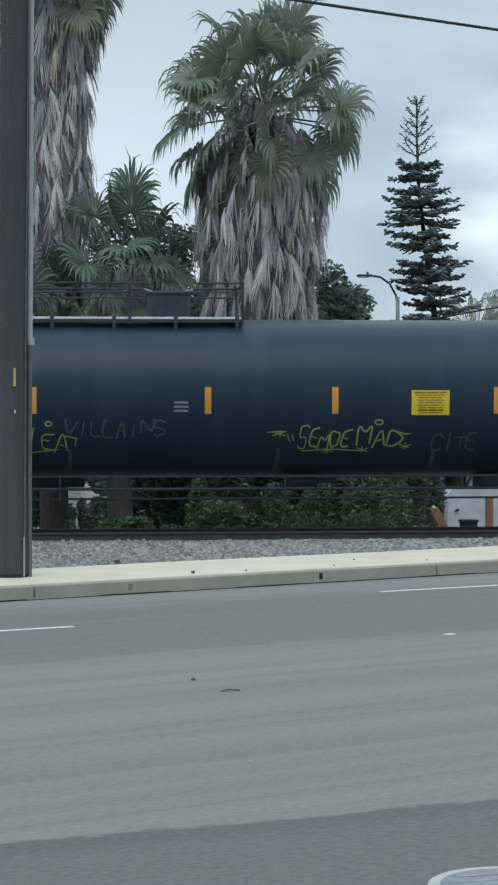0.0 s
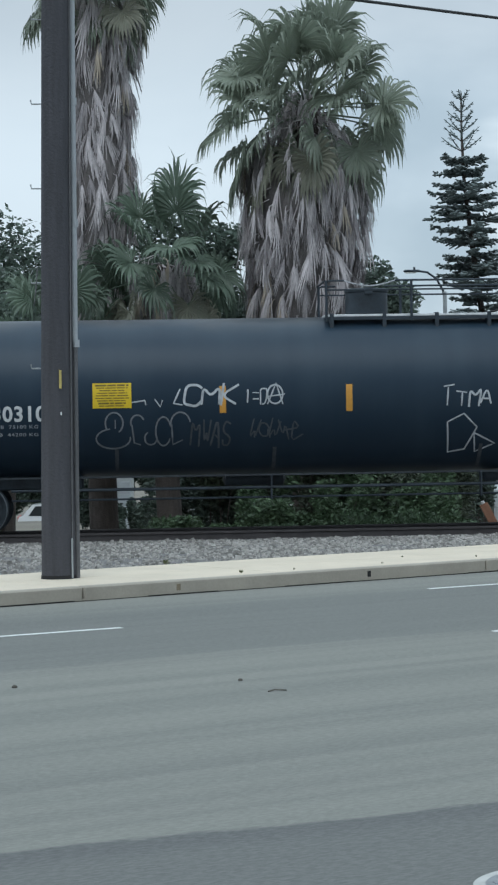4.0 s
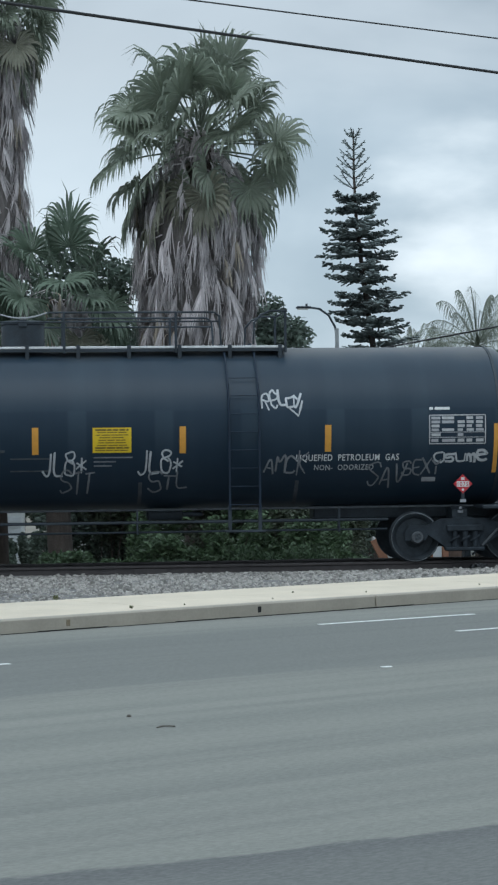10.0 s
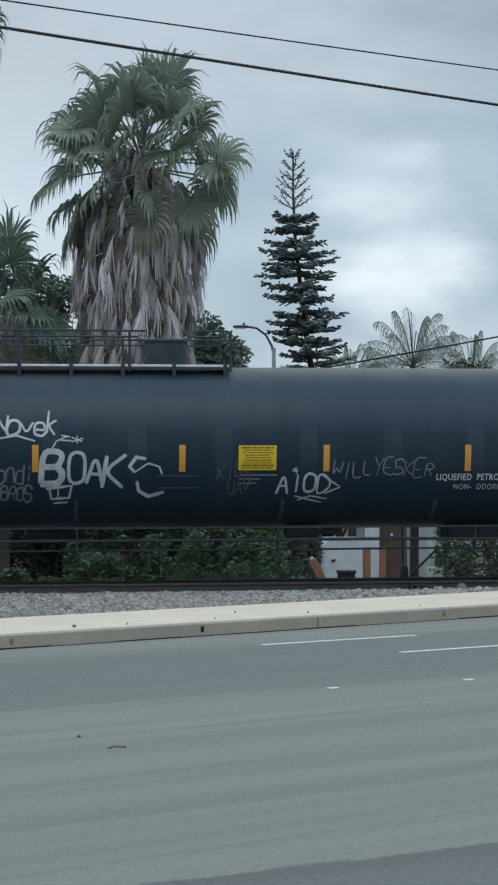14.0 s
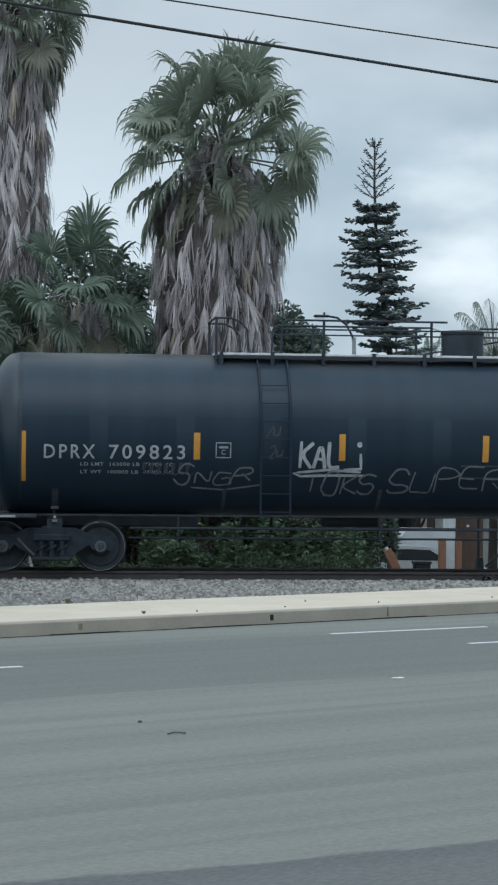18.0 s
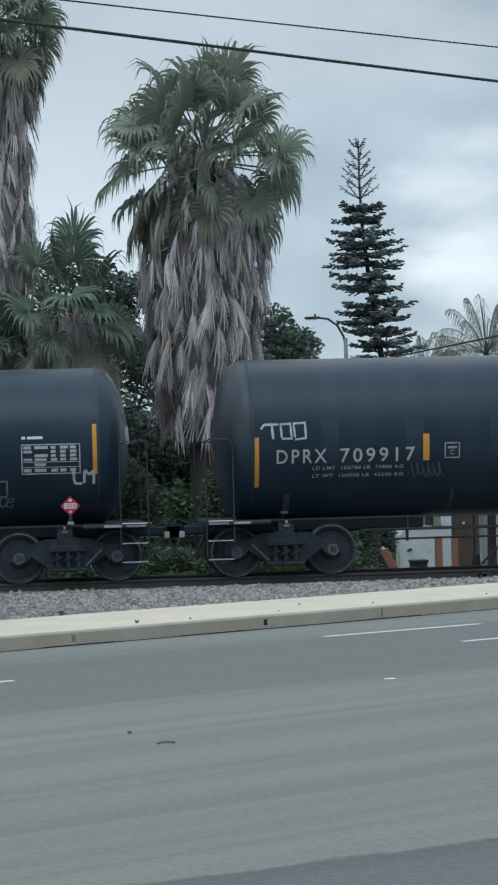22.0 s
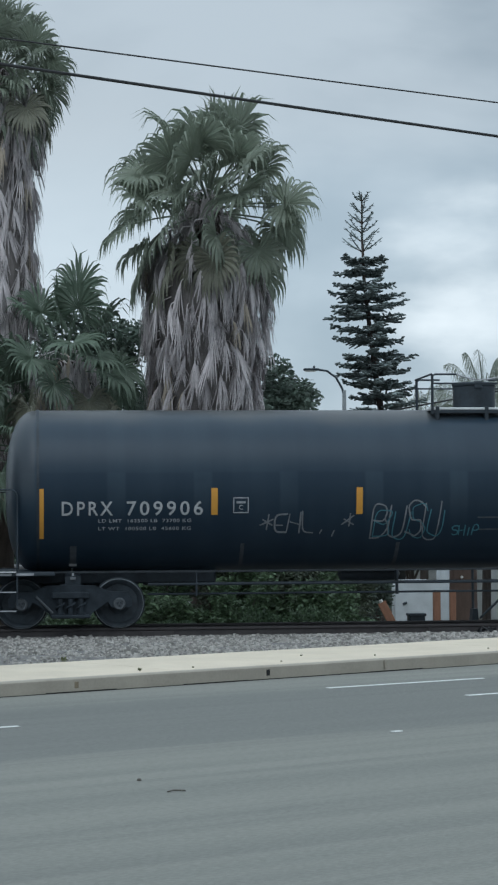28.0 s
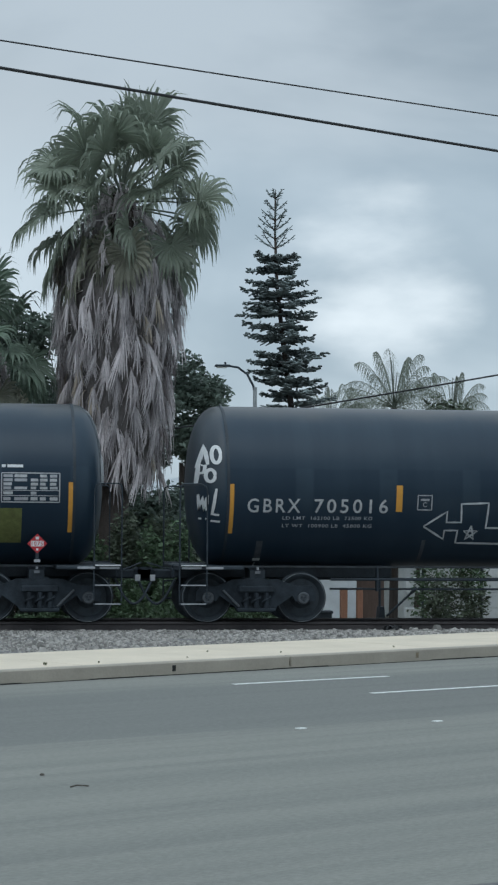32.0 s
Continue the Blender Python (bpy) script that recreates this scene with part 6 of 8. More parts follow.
def run_at(t):
    """Metres that the train has covered at t, gliding between the rows of RUN."""
    i = max(0, min(len(RUN) - 2, sum(1 for a, _ in RUN if a <= t) - 1))
    (t1, s1), (t2, s2) = RUN[i], RUN[i + 1]
    t0, s0 = RUN[max(i - 1, 0)]
    t3, s3 = RUN[min(i + 2, len(RUN) - 1)]
    v1 = (s2 - s0) / (t2 - t0)
    v2 = (s3 - s1) / (t3 - t1)
    h, q = t2 - t1, (t - t1) / (t2 - t1)
    return s1 + (s2 - s1) * q + q * (1 - q) * ((v1 * h - (s2 - s1)) * (1 - q) + ((s2 - s1) - v2 * h) * q)


def motions():
    # the silver car on the street behind drives by
    walk(PASSING_CAR, [(t, pose(11.6 + 4.2 * (t - 18.1), 63.0, LOW)) for t in (0, 8, 16, 24, CLIP)])
    for w in PASSING_CAR.children:
        if w.name.startswith("wheel"):
            walk(w, [(i / 10, Matrix.Rotation(radians(70 * i), 4, "Y")) for i in range(321)])
    steps = [i / 2 for i in range(65)]
    for letter, car in CARS.items():
        walk(car, [(t, pose(MID[letter] + run_at(t), TRACK_Y, RAIL_TOP)) for t in steps])
    turns = [(i / 10, math.degrees(run_at(i / 10) / 0.457)) for i in range(321)]
    for w in WHEELS:
        p = w.matrix_basis.translation.copy()
        walk(w, [(t, pose(p.x, p.y, p.z) @ Matrix.Rotation(radians(a), 4, "Y")) for t, a in turns])

# ---- plants ----
M_FROND = mat("grey_green_palm_leaf", (0.235, 0.270, 0.210), 0.5, var=0.28, scale=2.5, fine=30, bump=0.1, island=-0.45, thin=0.35)
M_FROND_G = mat("deep_green_palm_leaf", (0.118, 0.158, 0.115), 0.5, var=0.35, scale=2.5, fine=30, bump=0.1, island=-0.5, thin=0.35)
M_FROND_Y = mat("yellowing_palm_leaf", (0.215, 0.215, 0.165), 0.65, var=0.30, scale=2.5, fine=30, bump=0.1, island=-0.35, thin=0.3)
M_THATCH = mat("dead_palm_thatch", (0.60, 0.555, 0.56), 0.9, var=0.22, scale=3.5, fine=26, bump=0.3, island=-0.55, tint=(0.25, 0.23, 0.235), streak=(5, 5, 0.6), thin=0.15)
M_SKIRT_CORE = mat("dark_skirt_core", (0.16, 0.145, 0.14), 0.95, var=0.4, scale=3.0, fine=26, bump=0.6, streak=(4, 4, 0.5), distance=0.03)
M_PALE = mat("bleached_palm_fibre", (0.42, 0.36, 0.29), 0.9, var=0.3, scale=4.0, island=-0.4)
M_BARK = mat("dark_fibrous_bark", (0.075, 0.062, 0.055), 0.95, var=0.4, scale=4.0, fine=30, bump=0.8, streak=(3, 3, 0.6), distance=0.03)
M_PINE = mat("dark_conifer_needles", (0.150, 0.180, 0.178), 0.7, var=0.4, scale=1.2, fine=14, island=0.5)
M_LEAF = mat("dark_green_leaves", (0.095, 0.125, 0.100), 0.6, var=0.45, scale=1.0, fine=12, island=0.8, thin=0.35)
M_LEAF_B = mat("fresh_shrub_leaves", (0.095, 0.145, 0.080), 0.6, var=0.45, scale=1.2, fine=12, island=0.9, thin=0.35)
M_LEAF_O = mat("olive_shrub_leaves", (0.088, 0.108, 0.074), 0.65, var=0.45, scale=1.0, fine=12, island=0.9, thin=0.35)
M_QUEEN = mat("pale_feather_palm_leaf", (0.22, 0.245, 0.20), 0.65, var=0.30, scale=1.5, fine=14, island=0.5, thin=0.35)


def fan_leaf(elev, stalk, blade, seed, n=38, spread=146, sag=1.0, roll=0.0, dip=30.0):
    """A fan palm leaf that leaves the trunk along +x: a bare stalk, a pleated web, and split tips that hang."""
    r = random.Random(seed)
    g = Geo()
    e = radians(elev)
    bow = 0.16 * stalk * max(0.0, math.cos(e))
    pts = [Vector((stalk * q * math.cos(e), 0, stalk * q * math.sin(e) - bow * q * q)) for q in (0, 0.35, 0.7, 1.0)]
    g.tube(pts, 0.030, 5, 0.016)
    tip = pts[-1]
    tilt = e - radians(dip * max(0.15, math.cos(e)))
    turn = Matrix.Rotation(roll, 3, Vector((math.cos(tilt), 0, math.sin(tilt))))
    ax = Vector((math.cos(tilt), 0, math.sin(tilt)))
    ay, az = turn @ Vector((0, 1, 0)), turn @ Vector((-math.sin(tilt), 0, math.cos(tilt)))
    rows = ((0.26, 0.96, 0.05), (0.26, 1.02, 0.20), (0.14, 0.80, 0.95), (0.13, 0.42, 2.4), (0.27, 0.0, 5.4))
    for i in range(n):
        f = (i + 0.5) / n * 2 - 1
        a = radians(spread * f) + r.uniform(-0.02, 0.02)
        L = blade * (1 - 0.20 * abs(f) ** 2) * r.uniform(0.78, 1.14)
        d = ax * math.cos(a) + ay * math.sin(a) + az * (0.10 + 0.26 * (1 - math.cos(a)) * 0.5)
        d.normalize()
        side = (ay * math.cos(a) - ax * math.sin(a)).normalized()
        pleat = az * (0.016 if i % 2 else -0.016)
        half = radians(spread) / n * 1.04
        sg = sag * r.uniform(0.7, 1.5)
        p = tip.copy()
        o = len(g.v)
        g.v += [tuple(p - side * 0.006), tuple(p + side * 0.006)]
        run = 0.0
        for ln, k, pull in rows:
            d = d + Vector((0, 0, -pull * sg * 0.55 * (0.35 + 0.65 * math.hypot(d.x, d.y)))) + Vector((r.uniform(-1, 1), r.uniform(-1, 1), 0)) * 0.05 * pull
            d.normalize()
            p = p + d * (ln * L)
            run += ln * L
            w = half * min(run, 0.58 * L) * k
            g.v += [tuple(p - side * w - pleat * (1 if k else 0)), tuple(p + side * w + pleat * (1 if k else 0))]
        g.f += [(o + 2 * j, o + 2 * j + 1, o + 2 * j + 3, o + 2 * j + 2) for j in range(len(rows))]
    return g


def dead_leaf(length, seed, spread=0.30, n=13):
    """A withered fan folded along the trunk below its stalk: pleats that hold together above and fray below."""
    r = random.Random(seed)
    g = Geo()
    g.tube([(-0.30, 0, 0.16), (-0.04, 0, 0.05), (0.02, 0, -0.10)], 0.018, 4, 0.012)
    lean, belly = r.uniform(-0.12, 0.12), r.uniform(0.04, 0.12)
    for i in range(n):
        f = (i + 0.5) / n * 2 - 1
        L = length * r.uniform(0.62, 1.08) * (1 - 0.22 * f * f)
        a = spread * f + r.uniform(-0.04, 0.04)
        fold, curl, twist = (0.030 if i % 2 else -0.022), r.uniform(-0.07, 0.07), r.uniform(-0.5, 0.5)
        o = len(g.v)
        for q, k in ((0.04, 0.9), (0.25, 1.15), (0.50, 1.1), (0.74, 0.62), (0.90, 0.34), (1.0, 0.0)):
            x = belly * math.sin(2.6 * q) - 0.16 * f * f * q + fold * min(1.0, 3 * q) + r.uniform(-0.012, 0.012)
            y = math.sin(a) * L * q + curl * q * q + lean * q
            w = spread / n * L * min(q, 0.55) * k + 0.006 * (k > 0)
            g.v += [(x - w * math.sin(twist * q), y - w * math.cos(twist * q), -math.cos(a) * L * q), (x + w * math.sin(twist * q), y + w * math.cos(twist * q), -math.cos(a) * L * q)]
        g.f += [(o + 2 * j, o + 2 * j + 1, o + 2 * j + 3, o + 2 * j + 2) for j in range(5)]
    return g


TIERS = ((82, 3), (62, 6), (46, 7), (30, 8), (12, 8), (-6, 8), (-26, 8), (-46, 8))
LOW_TIERS = ((80, 2), (66, 3), (46, 2), (30, 3), (12, 6), (-6, 8), (-26, 8), (-46, 7))
FANS = []
for k, (el, _) in enumerate(TIERS):
    FANS.append([])
    for i in range(6):
        rl = random.Random(300 + 10 * k + i)
        FANS[k].append(fan_leaf(el, rl.uniform(1.35, 1.80) * (1.0 if el > 40 else 1.06 if el > -10 else 0.92), rl.uniform(1.00, 1.22), 11 * k + i, sag=(0.36 if el > 45 else 0.55 if el > 0 else 1.05),
                                 roll=rl.uniform(-0.9, 0.9), dip=rl.uniform(-10, 45) if el > 45 else rl.uniform(0, 50) if el > -10 else rl.uniform(30, 60)).mesh("frond", 0))
DEAD = [dead_leaf(L, 40 + i, sp).mesh("dead_frond", 0) for i, (L, sp) in enumerate(((1.05, 0.26), (1.25, 0.22), (0.95, 0.34), (1.35, 0.18), (1.15, 0.30), (1.2, 0.15)))]


def fan_palm(x, y, base, crown, skirt_low, profile, tiers, many, dead, label, seed, size=1.0, trunk=0.30, pale=0.03, lift=1.0, tip=0.0, leaf=None):
    """profile(z) gives the outer radius of the skirt of dead leaves; tiers: leaves of the crown, by their rise, many times over."""
    r = random.Random(seed)
    palm = thing("fan_palm", pose(x, y, base), label, "palm tree", "fan palms behind the railway")
    g = Geo()
    hgt = crown - base
    g.tube([(0.06 * math.sin(i * 0.8 + seed) + tip * max(0.0, i - 4) / 4, 0.05 * math.cos(i), hgt * i / 8) for i in range(9)], trunk * 1.15, 14, trunk * 0.85)
    part("trunk", g, M_BARK, palm, "dark fibrous trunk")
    for k, (_, n) in enumerate(tiers):
        n, turn = max(1, round(n * many)), r.uniform(0, 360)
        for i in range(n):
            az = turn + (i + r.uniform(-0.28, 0.28)) * 360 / n
            s = size * r.uniform(0.86, 1.08)
            m = pose(tip, 0, hgt + (0.10 - 0.085 * k) * size * lift, r.uniform(-12, 12), r.uniform(-11, 11), az) @ Matrix.Scale(s, 4)
            ob = part("frond", FANS[k][r.randrange(6)], M_FROND, palm, m=m)
            dry = k >= 6 and r.random() < 0.55
            if leaf or dry:
                ob.material_slots[0].link = "OBJECT"
                ob.material_slots[0].material = M_FROND_Y if dry else leaf
    for i in range(dead):
        q = (i + 0.5) / dead
        z = crown - 0.15 - (crown - 0.15 - skirt_low) * q ** 0.95
        R = profile(z)
        az = r.uniform(0, 360)
        rad = max(trunk * 0.9, R - 0.14 - abs(r.gauss(0, 0.13)))
        s = r.uniform(0.62, 1.08) * (1.0 if R > 0.8 else 0.8)
        m = pose(0, 0, 0, 0, 0, az) @ pose(rad, 0, z - base + 0.35, r.uniform(-11, 11), r.uniform(-15, 3), r.uniform(-35, 35)) @ Matrix.Scale(s, 4)
        ob = part("dead_frond", DEAD[r.randrange(6)], M_THATCH, palm, m=m)
        if r.random() < pale:
            ob.material_slots[0].link = "OBJECT"
            ob.material_slots[0].material = M_PALE
    # darker solid core that fills the skirt under the hanging leaves
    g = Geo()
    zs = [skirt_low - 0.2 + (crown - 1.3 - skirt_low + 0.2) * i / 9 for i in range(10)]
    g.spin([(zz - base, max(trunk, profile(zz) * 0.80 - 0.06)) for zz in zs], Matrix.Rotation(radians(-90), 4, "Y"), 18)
    part("thatch", g, M_SKIRT_CORE, palm, "darker core of the thatch skirt")
    return palm


def lerp_profile(*pairs):
    def fn(z):
        if z <= pairs[0][0]:
            return pairs[0][1]
        for (za, ra), (zb, rb) in zip(pairs[:-1], pairs[1:]):
            if z <= zb:
                return ra + (rb - ra) * (z - za) / (zb - za)
        return pairs[-1][1]
    return fn


fan_palm(3.95, 48.0, land(48), 9.45, 2.95, lerp_profile((2.3, 0.85), (3.2, 1.14), (4.6, 1.38), (6.4, 1.56), (7.4, 1.62), (8.3, 1.22), (9.2, 0.4)), TIERS, 1.0, 720,
         "tall fan palm with a thick grey skirt of dead leaves", 8, 1.0, 0.34, tip=0.10)
fan_palm(-0.74, 48.6, land(48.6), 12.55, 3.0, lerp_profile((3.0, 0.70), (6.3, 0.84), (7.7, 1.06), (8.6, 0.82), (10.0, 0.92), (10.8, 1.15), (11.8, 1.05), (12.4, 0.5)), TIERS, 1.35, 620,
         "slender tall fan palm with a long grey thatch skirt", 9, 0.70, 0.30, lift=2.0)
fan_palm(0.72, 47.2, land(47.2), 5.65, 1.5, lerp_profile((1.5, 0.70), (3.0, 1.05), (4.1, 1.15), (4.9, 0.8)), LOW_TIERS, 0.8, 420,
         "young fan palm with green leaves and pale hanging thatch", 14, 0.86, 0.26, 0.14, leaf=M_FROND_G)
fan_palm(-1.55, 46.4, land(46.4), 3.9, 1.2, lerp_profile((1.0, 0.4), (3.4, 0.45)), LOW_TIERS, 0.7, 24,
         "low bright green fan palm among the others", 21, 0.80, 0.22, leaf=M_FROND_G)


def leaf_cloud(count, centres, size, seed, flat=0.5):
    """Small leaf blades scattered in and on lobes (x, y, z, rx, ry, rz)."""
    rg = np.random.default_rng(seed)
    c = np.array(centres, float)
    vol = (c[:, 3] * c[:, 4] * c[:, 5]) ** 0.7
    pick = rg.choice(len(c), count, p=vol / vol.sum())
    d = rg.normal(size=(count, 3))
    d /= np.linalg.norm(d, axis=1)[:, None]
    rad = rg.uniform(0.25, 1.0, count) ** 0.45 * (1 + 0.10 * rg.normal(size=count))
    p = c[pick, :3] + d * rad[:, None] * c[pick, 3:]
    a = rg.normal(size=(count, 3))
    a[:, 2] *= flat
    a /= np.linalg.norm(a, axis=1)[:, None]
    b = np.cross(a, rg.normal(size=(count, 3)))
    b /= np.linalg.norm(b, axis=1)[:, None] + 1e-9
    s = size * rg.uniform(0.6, 1.3, count)[:, None]
    v = np.stack([p - a * s, p + b * s * 0.42, p + a * s, p - b * s * 0.42], axis=1).reshape(-1, 3)
    g = Geo()
    g.v = v.tolist()
    g.f = [(4 * i, 4 * i + 1, 4 * i + 2, 4 * i + 3) for i in range(count)]
    return g


def lobes(x, y, z, r, n, seed, squash=0.8, size=(0.28, 0.5)):
    """Lobes of a crown round x, y, z."""
    q = random.Random(seed)
    out = []
    for _ in range(n):
        t, u = q.uniform(0, 6.28), q.uniform(-0.8, 1.0)
        k = r * q.uniform(0.35, 0.85)
        s = r * q.uniform(*size)
        out.append((x + k * math.cos(t) * math.sqrt(1 - u * u * 0.8), y + k * math.sin(t) * math.sqrt(1 - u * u * 0.8), z + k * u * squash, s, s, s * 0.8))
    return out


def leafy_tree(name, x, y, crown_z, r, leaves, leaf, seed, label, material, squash=0.8, n=16, size=(0.28, 0.5)):
    tree = thing(name, pose(x, y, land(y)), label, "tree")
    base = land(y)
    lb = lobes(0, 0, crown_z - base, r, n, seed, squash, size)
    q = random.Random(seed)
    g = Geo()
    g.tube([(0, 0, -0.1), (0.1, 0.05, (crown_z - base) * 0.35), (0.05, 0, (crown_z - base) * 0.8)], 0.06 * r + 0.05, 10, 0.03 * r)
    part("trunk", g, M_BARK, tree)
    for i, c in enumerate(lb[:7]):
        h = (crown_z - base) * q.uniform(0.3, 0.6)
        part("limb", Geo().tube([(0.05, 0, h), (c[0] * 0.5, c[1] * 0.5, (h + c[2]) / 2 + 0.1), c[:3]], 0.03 * r, 7, 0.008 * r), M_BARK, tree)
    tagged(part("crown", leaf_cloud(leaves, lb, leaf, seed), material, tree, "crown of many small leaves", 0), kind="stuff")
    return tree


leafy_tree("broadleaf_tree", 7.50, 66.0, 5.1, 2.6, 12500, 0.110, 31, "dark green broadleaf tree with gaps in its crown", M_LEAF, 1.05, 42, (0.15, 0.28))
leafy_tree("broadleaf_tree", -6.4, 66.5, 5.0, 4.3, 34000, 0.115, 32, "broad dark green tree behind the palms", M_LEAF, 0.85, 24)
leafy_tree("broadleaf_tree", -4.1, 67.0, 4.8, 3.3, 26000, 0.115, 33, "dark green tree with a dense uneven crown", M_LEAF, 0.85, 18)
leafy_tree("broadleaf_tree", 2.3, 58.0, 5.5, 2.7, 13000, 0.11, 34, "loose dark green tree between the palms", M_LEAF, 1.05, 20, (0.2, 0.36))
leafy_tree("broadleaf_tree", -0.3, 73.5, 2.9, 2.7, 14000, 0.115, 45, "dark tree shading the palm trunks", M_LEAF, 0.95, 24)
leafy_tree("broadleaf_tree", 0.9, 56.5, 2.9, 1.8, 11000, 0.105, 46, "dark tree close behind the young palm", M_LEAF, 1.0, 24)
leafy_tree("broadleaf_tree", 14.2, 70.0, 3.3, 2.4, 4200, 0.12, 35, "airy olive green tree beyond the white wall", M_LEAF_O, 0.9, 16)
leafy_tree("broadleaf_tree", 18.4, 72.0, 3.4, 2.6, 9000, 0.13, 36, "rounded green garden tree beyond the wall", M_LEAF_O, 0.9, 16)
leafy_tree("broadleaf_tree", -3.5, 52.4, 2.9, 2.5, 16000, 0.11, 39, "dense dark green tree close behind the track", M_LEAF, 0.95, 26)
leafy_tree("broadleaf_tree", 3.1, 54.6, 1.9, 2.4, 17000, 0.11, 43, "dense shaded tree behind the palm trunks", M_LEAF, 1.0, 28)
leafy_tree("broadleaf_tree", 5.7, 55.2, 1.4, 2.0, 11000, 0.11, 44, "dense shaded tree behind the palm trunks", M_LEAF, 1.0, 24)
leafy_tree("broadleaf_tree", 16.4, 71.0, 3.5, 2.3, 9000, 0.12, 41, "shaded green tree between the feather palms", M_LEAF, 1.0, 18)
leafy_tree("broadleaf_tree", 12.6, 69.5, 1.9, 1.7, 4000, 0.11, 38, "low dark green tree beyond the white wall", M_LEAF, 1.0, 20)
leafy_tree("broadleaf_tree", 11.2, 76.0, 2.2, 2.4, 7000, 0.14, 37, "grey-green tree far behind the railway", M_LEAF_O, 0.8, 14)


def shrub(x, y, w, h, leaves, leaf, seed, label, material, depth=0.8):
    base = land(y)
    s = thing("shrub", pose(x, y, base), label, "shrub", "shrubs along the railway")
    q = random.Random(seed)
    lb = []
    for _ in range(9):
        k = q.uniform(0.25, 0.42)
        lb.append((q.uniform(-w, w) * 0.6, q.uniform(-depth, depth) * 0.5, h * q.uniform(0.3, 0.78), w * k, depth * k, h * k * 0.62))
    for i in range(4):
        part("stem", Geo().tube([(0.1 * (i - 1.5), 0, -0.05), (lb[i][0] * 0.6, lb[i][1], lb[i][2])], 0.02, 5, 0.006), M_BARK, s)
    tagged(part("foliage", leaf_cloud(leaves, lb, leaf, seed), material, s, smooth=0), kind="stuff")
    return s


rs = random.Random(77)
for i, x in enumerate((-7.0, -5.6, 0.9, 1.9, 2.7, 3.6, 4.5, 5.3, 6.1, 6.8)):
    top = (0.0, 0.15, 0.30, -0.05, 0.78, 0.15, 0.95, 0.40, 0.80, 0.05)[i]
    yy = 44.6 + rs.uniform(-0.4, 0.5)
    shrub(x, yy, 0.85, top - land(yy), 2200, 0.068, 100 + i, "bright green leafy shrub beside the track", M_LEAF_B, 0.7)
for i, x in enumerate((-4.6, 1.45, 1.9, 2.9, 4.6, 6.1, 7.3, -6.0, -7.5)):
    yy = 50.5 + rs.uniform(-0.6, 0.6)
    shrub(x, yy, 1.35, (2.1, 1.9, 2.4, 2.2, 2.5, 2.7, 2.4, 2.2, 2.5)[i] - land(yy), 5200, 0.075, 130 + i, "tall dark shrub in the shade of the palms", M_LEAF if i % 2 else M_LEAF_O, 1.1)
for i, (x, y, w, top) in enumerate(((6.3, 55.0, 1.5, 3.0), (8.2, 55.6, 1.6, 3.1), (8.95, 56.0, 0.9, 2.4))):
    shrub(x, y, w, top - land(y), 9000, 0.085, 150 + i, "overgrown dark green shrub by the fence", M_LEAF, 1.2)
for i, (x, y, w, top) in enumerate(((12.1, 50.3, 0.75, 2.15), (12.9, 50.2, 0.7, 2.05), (12.2, 49.7, 0.65, 0.75), (12.8, 49.6, 0.6, 0.65))):
    shrub(x, y, w, top - land(y), 1300, 0.065, 160 + i, "thin climbing green vine on the white wall", M_LEAF_B if i < 2 else M_LEAF_O, 0.5)
for i, (x, y, w, top) in enumerate(((-1.1, 53.5, 1.0, -0.7), (0.1, 52.8, 0.8, -0.75), (1.5, 53.6, 1.6, 3.8), (2.6, 52.6, 1.3, 3.0), (5.6, 53.0, 1.3, 2.9))):
    shrub(x, y, w, top - land(y), 6000, 0.085, 190 + i, "dense dark undergrowth below the palms", M_LEAF, 1.2)
for i, (x, y, w, top) in enumerate(((2.9, 46.2, 0.9, 2.0), (3.8, 46.4, 0.9, 2.5), (4.9, 46.3, 0.9, 2.1), (5.8, 46.6, 0.9, 1.9), (6.6, 46.9, 0.8, 1.6))):
    shrub(x, y, w, top - land(y), 3600, 0.07, 210 + i, "loose green bush round the foot of the palm", M_LEAF_B if i % 2 == 0 else M_LEAF_O, 0.8)
for i, (x, y, w, top) in enumerate(((-10.2, 117.0, 2.2, 0.4), (-7.6, 116.0, 2.0, 0.1), (-5.2, 117.5, 2.1, 0.3), (-2.6, 116.5, 2.0, 0.2), (-0.4, 117.0, 2.0, 0.3), (-1.75, 72.0, 0.75, 0.5), (-0.75, 66.0, 0.6, -0.45), (0.05, 66.5, 0.5, -0.3))):
    shrub(x, y, w, (top - land(y)) * 1.15, 9000 if y > 100 else 5000, 0.15 if y > 100 else 0.09, 230 + i, "dark hedge along the street behind the railway", M_LEAF, 1.2)
# weeds between the rails
for i, x in enumerate((-6.0, -3.1, 0.4, 2.8, 4.4, 5.6)):
    k = 2.0 if i > 3 else 1.0
    g = leaf_cloud(900, [(0, 0, 0.12 * k, 0.5, 0.35, 0.16 * k), (0.4, 0.1, 0.08 * k, 0.35, 0.3, 0.12 * k)], 0.05, 180 + i, 1.6)
    tagged(part("weeds", g, M_LEAF_B, None, "", 0, pose(x, 41.9 + 0.2 * (i % 2), -0.26)), "low green weeds beside the ties", "weeds", kind="stuff")


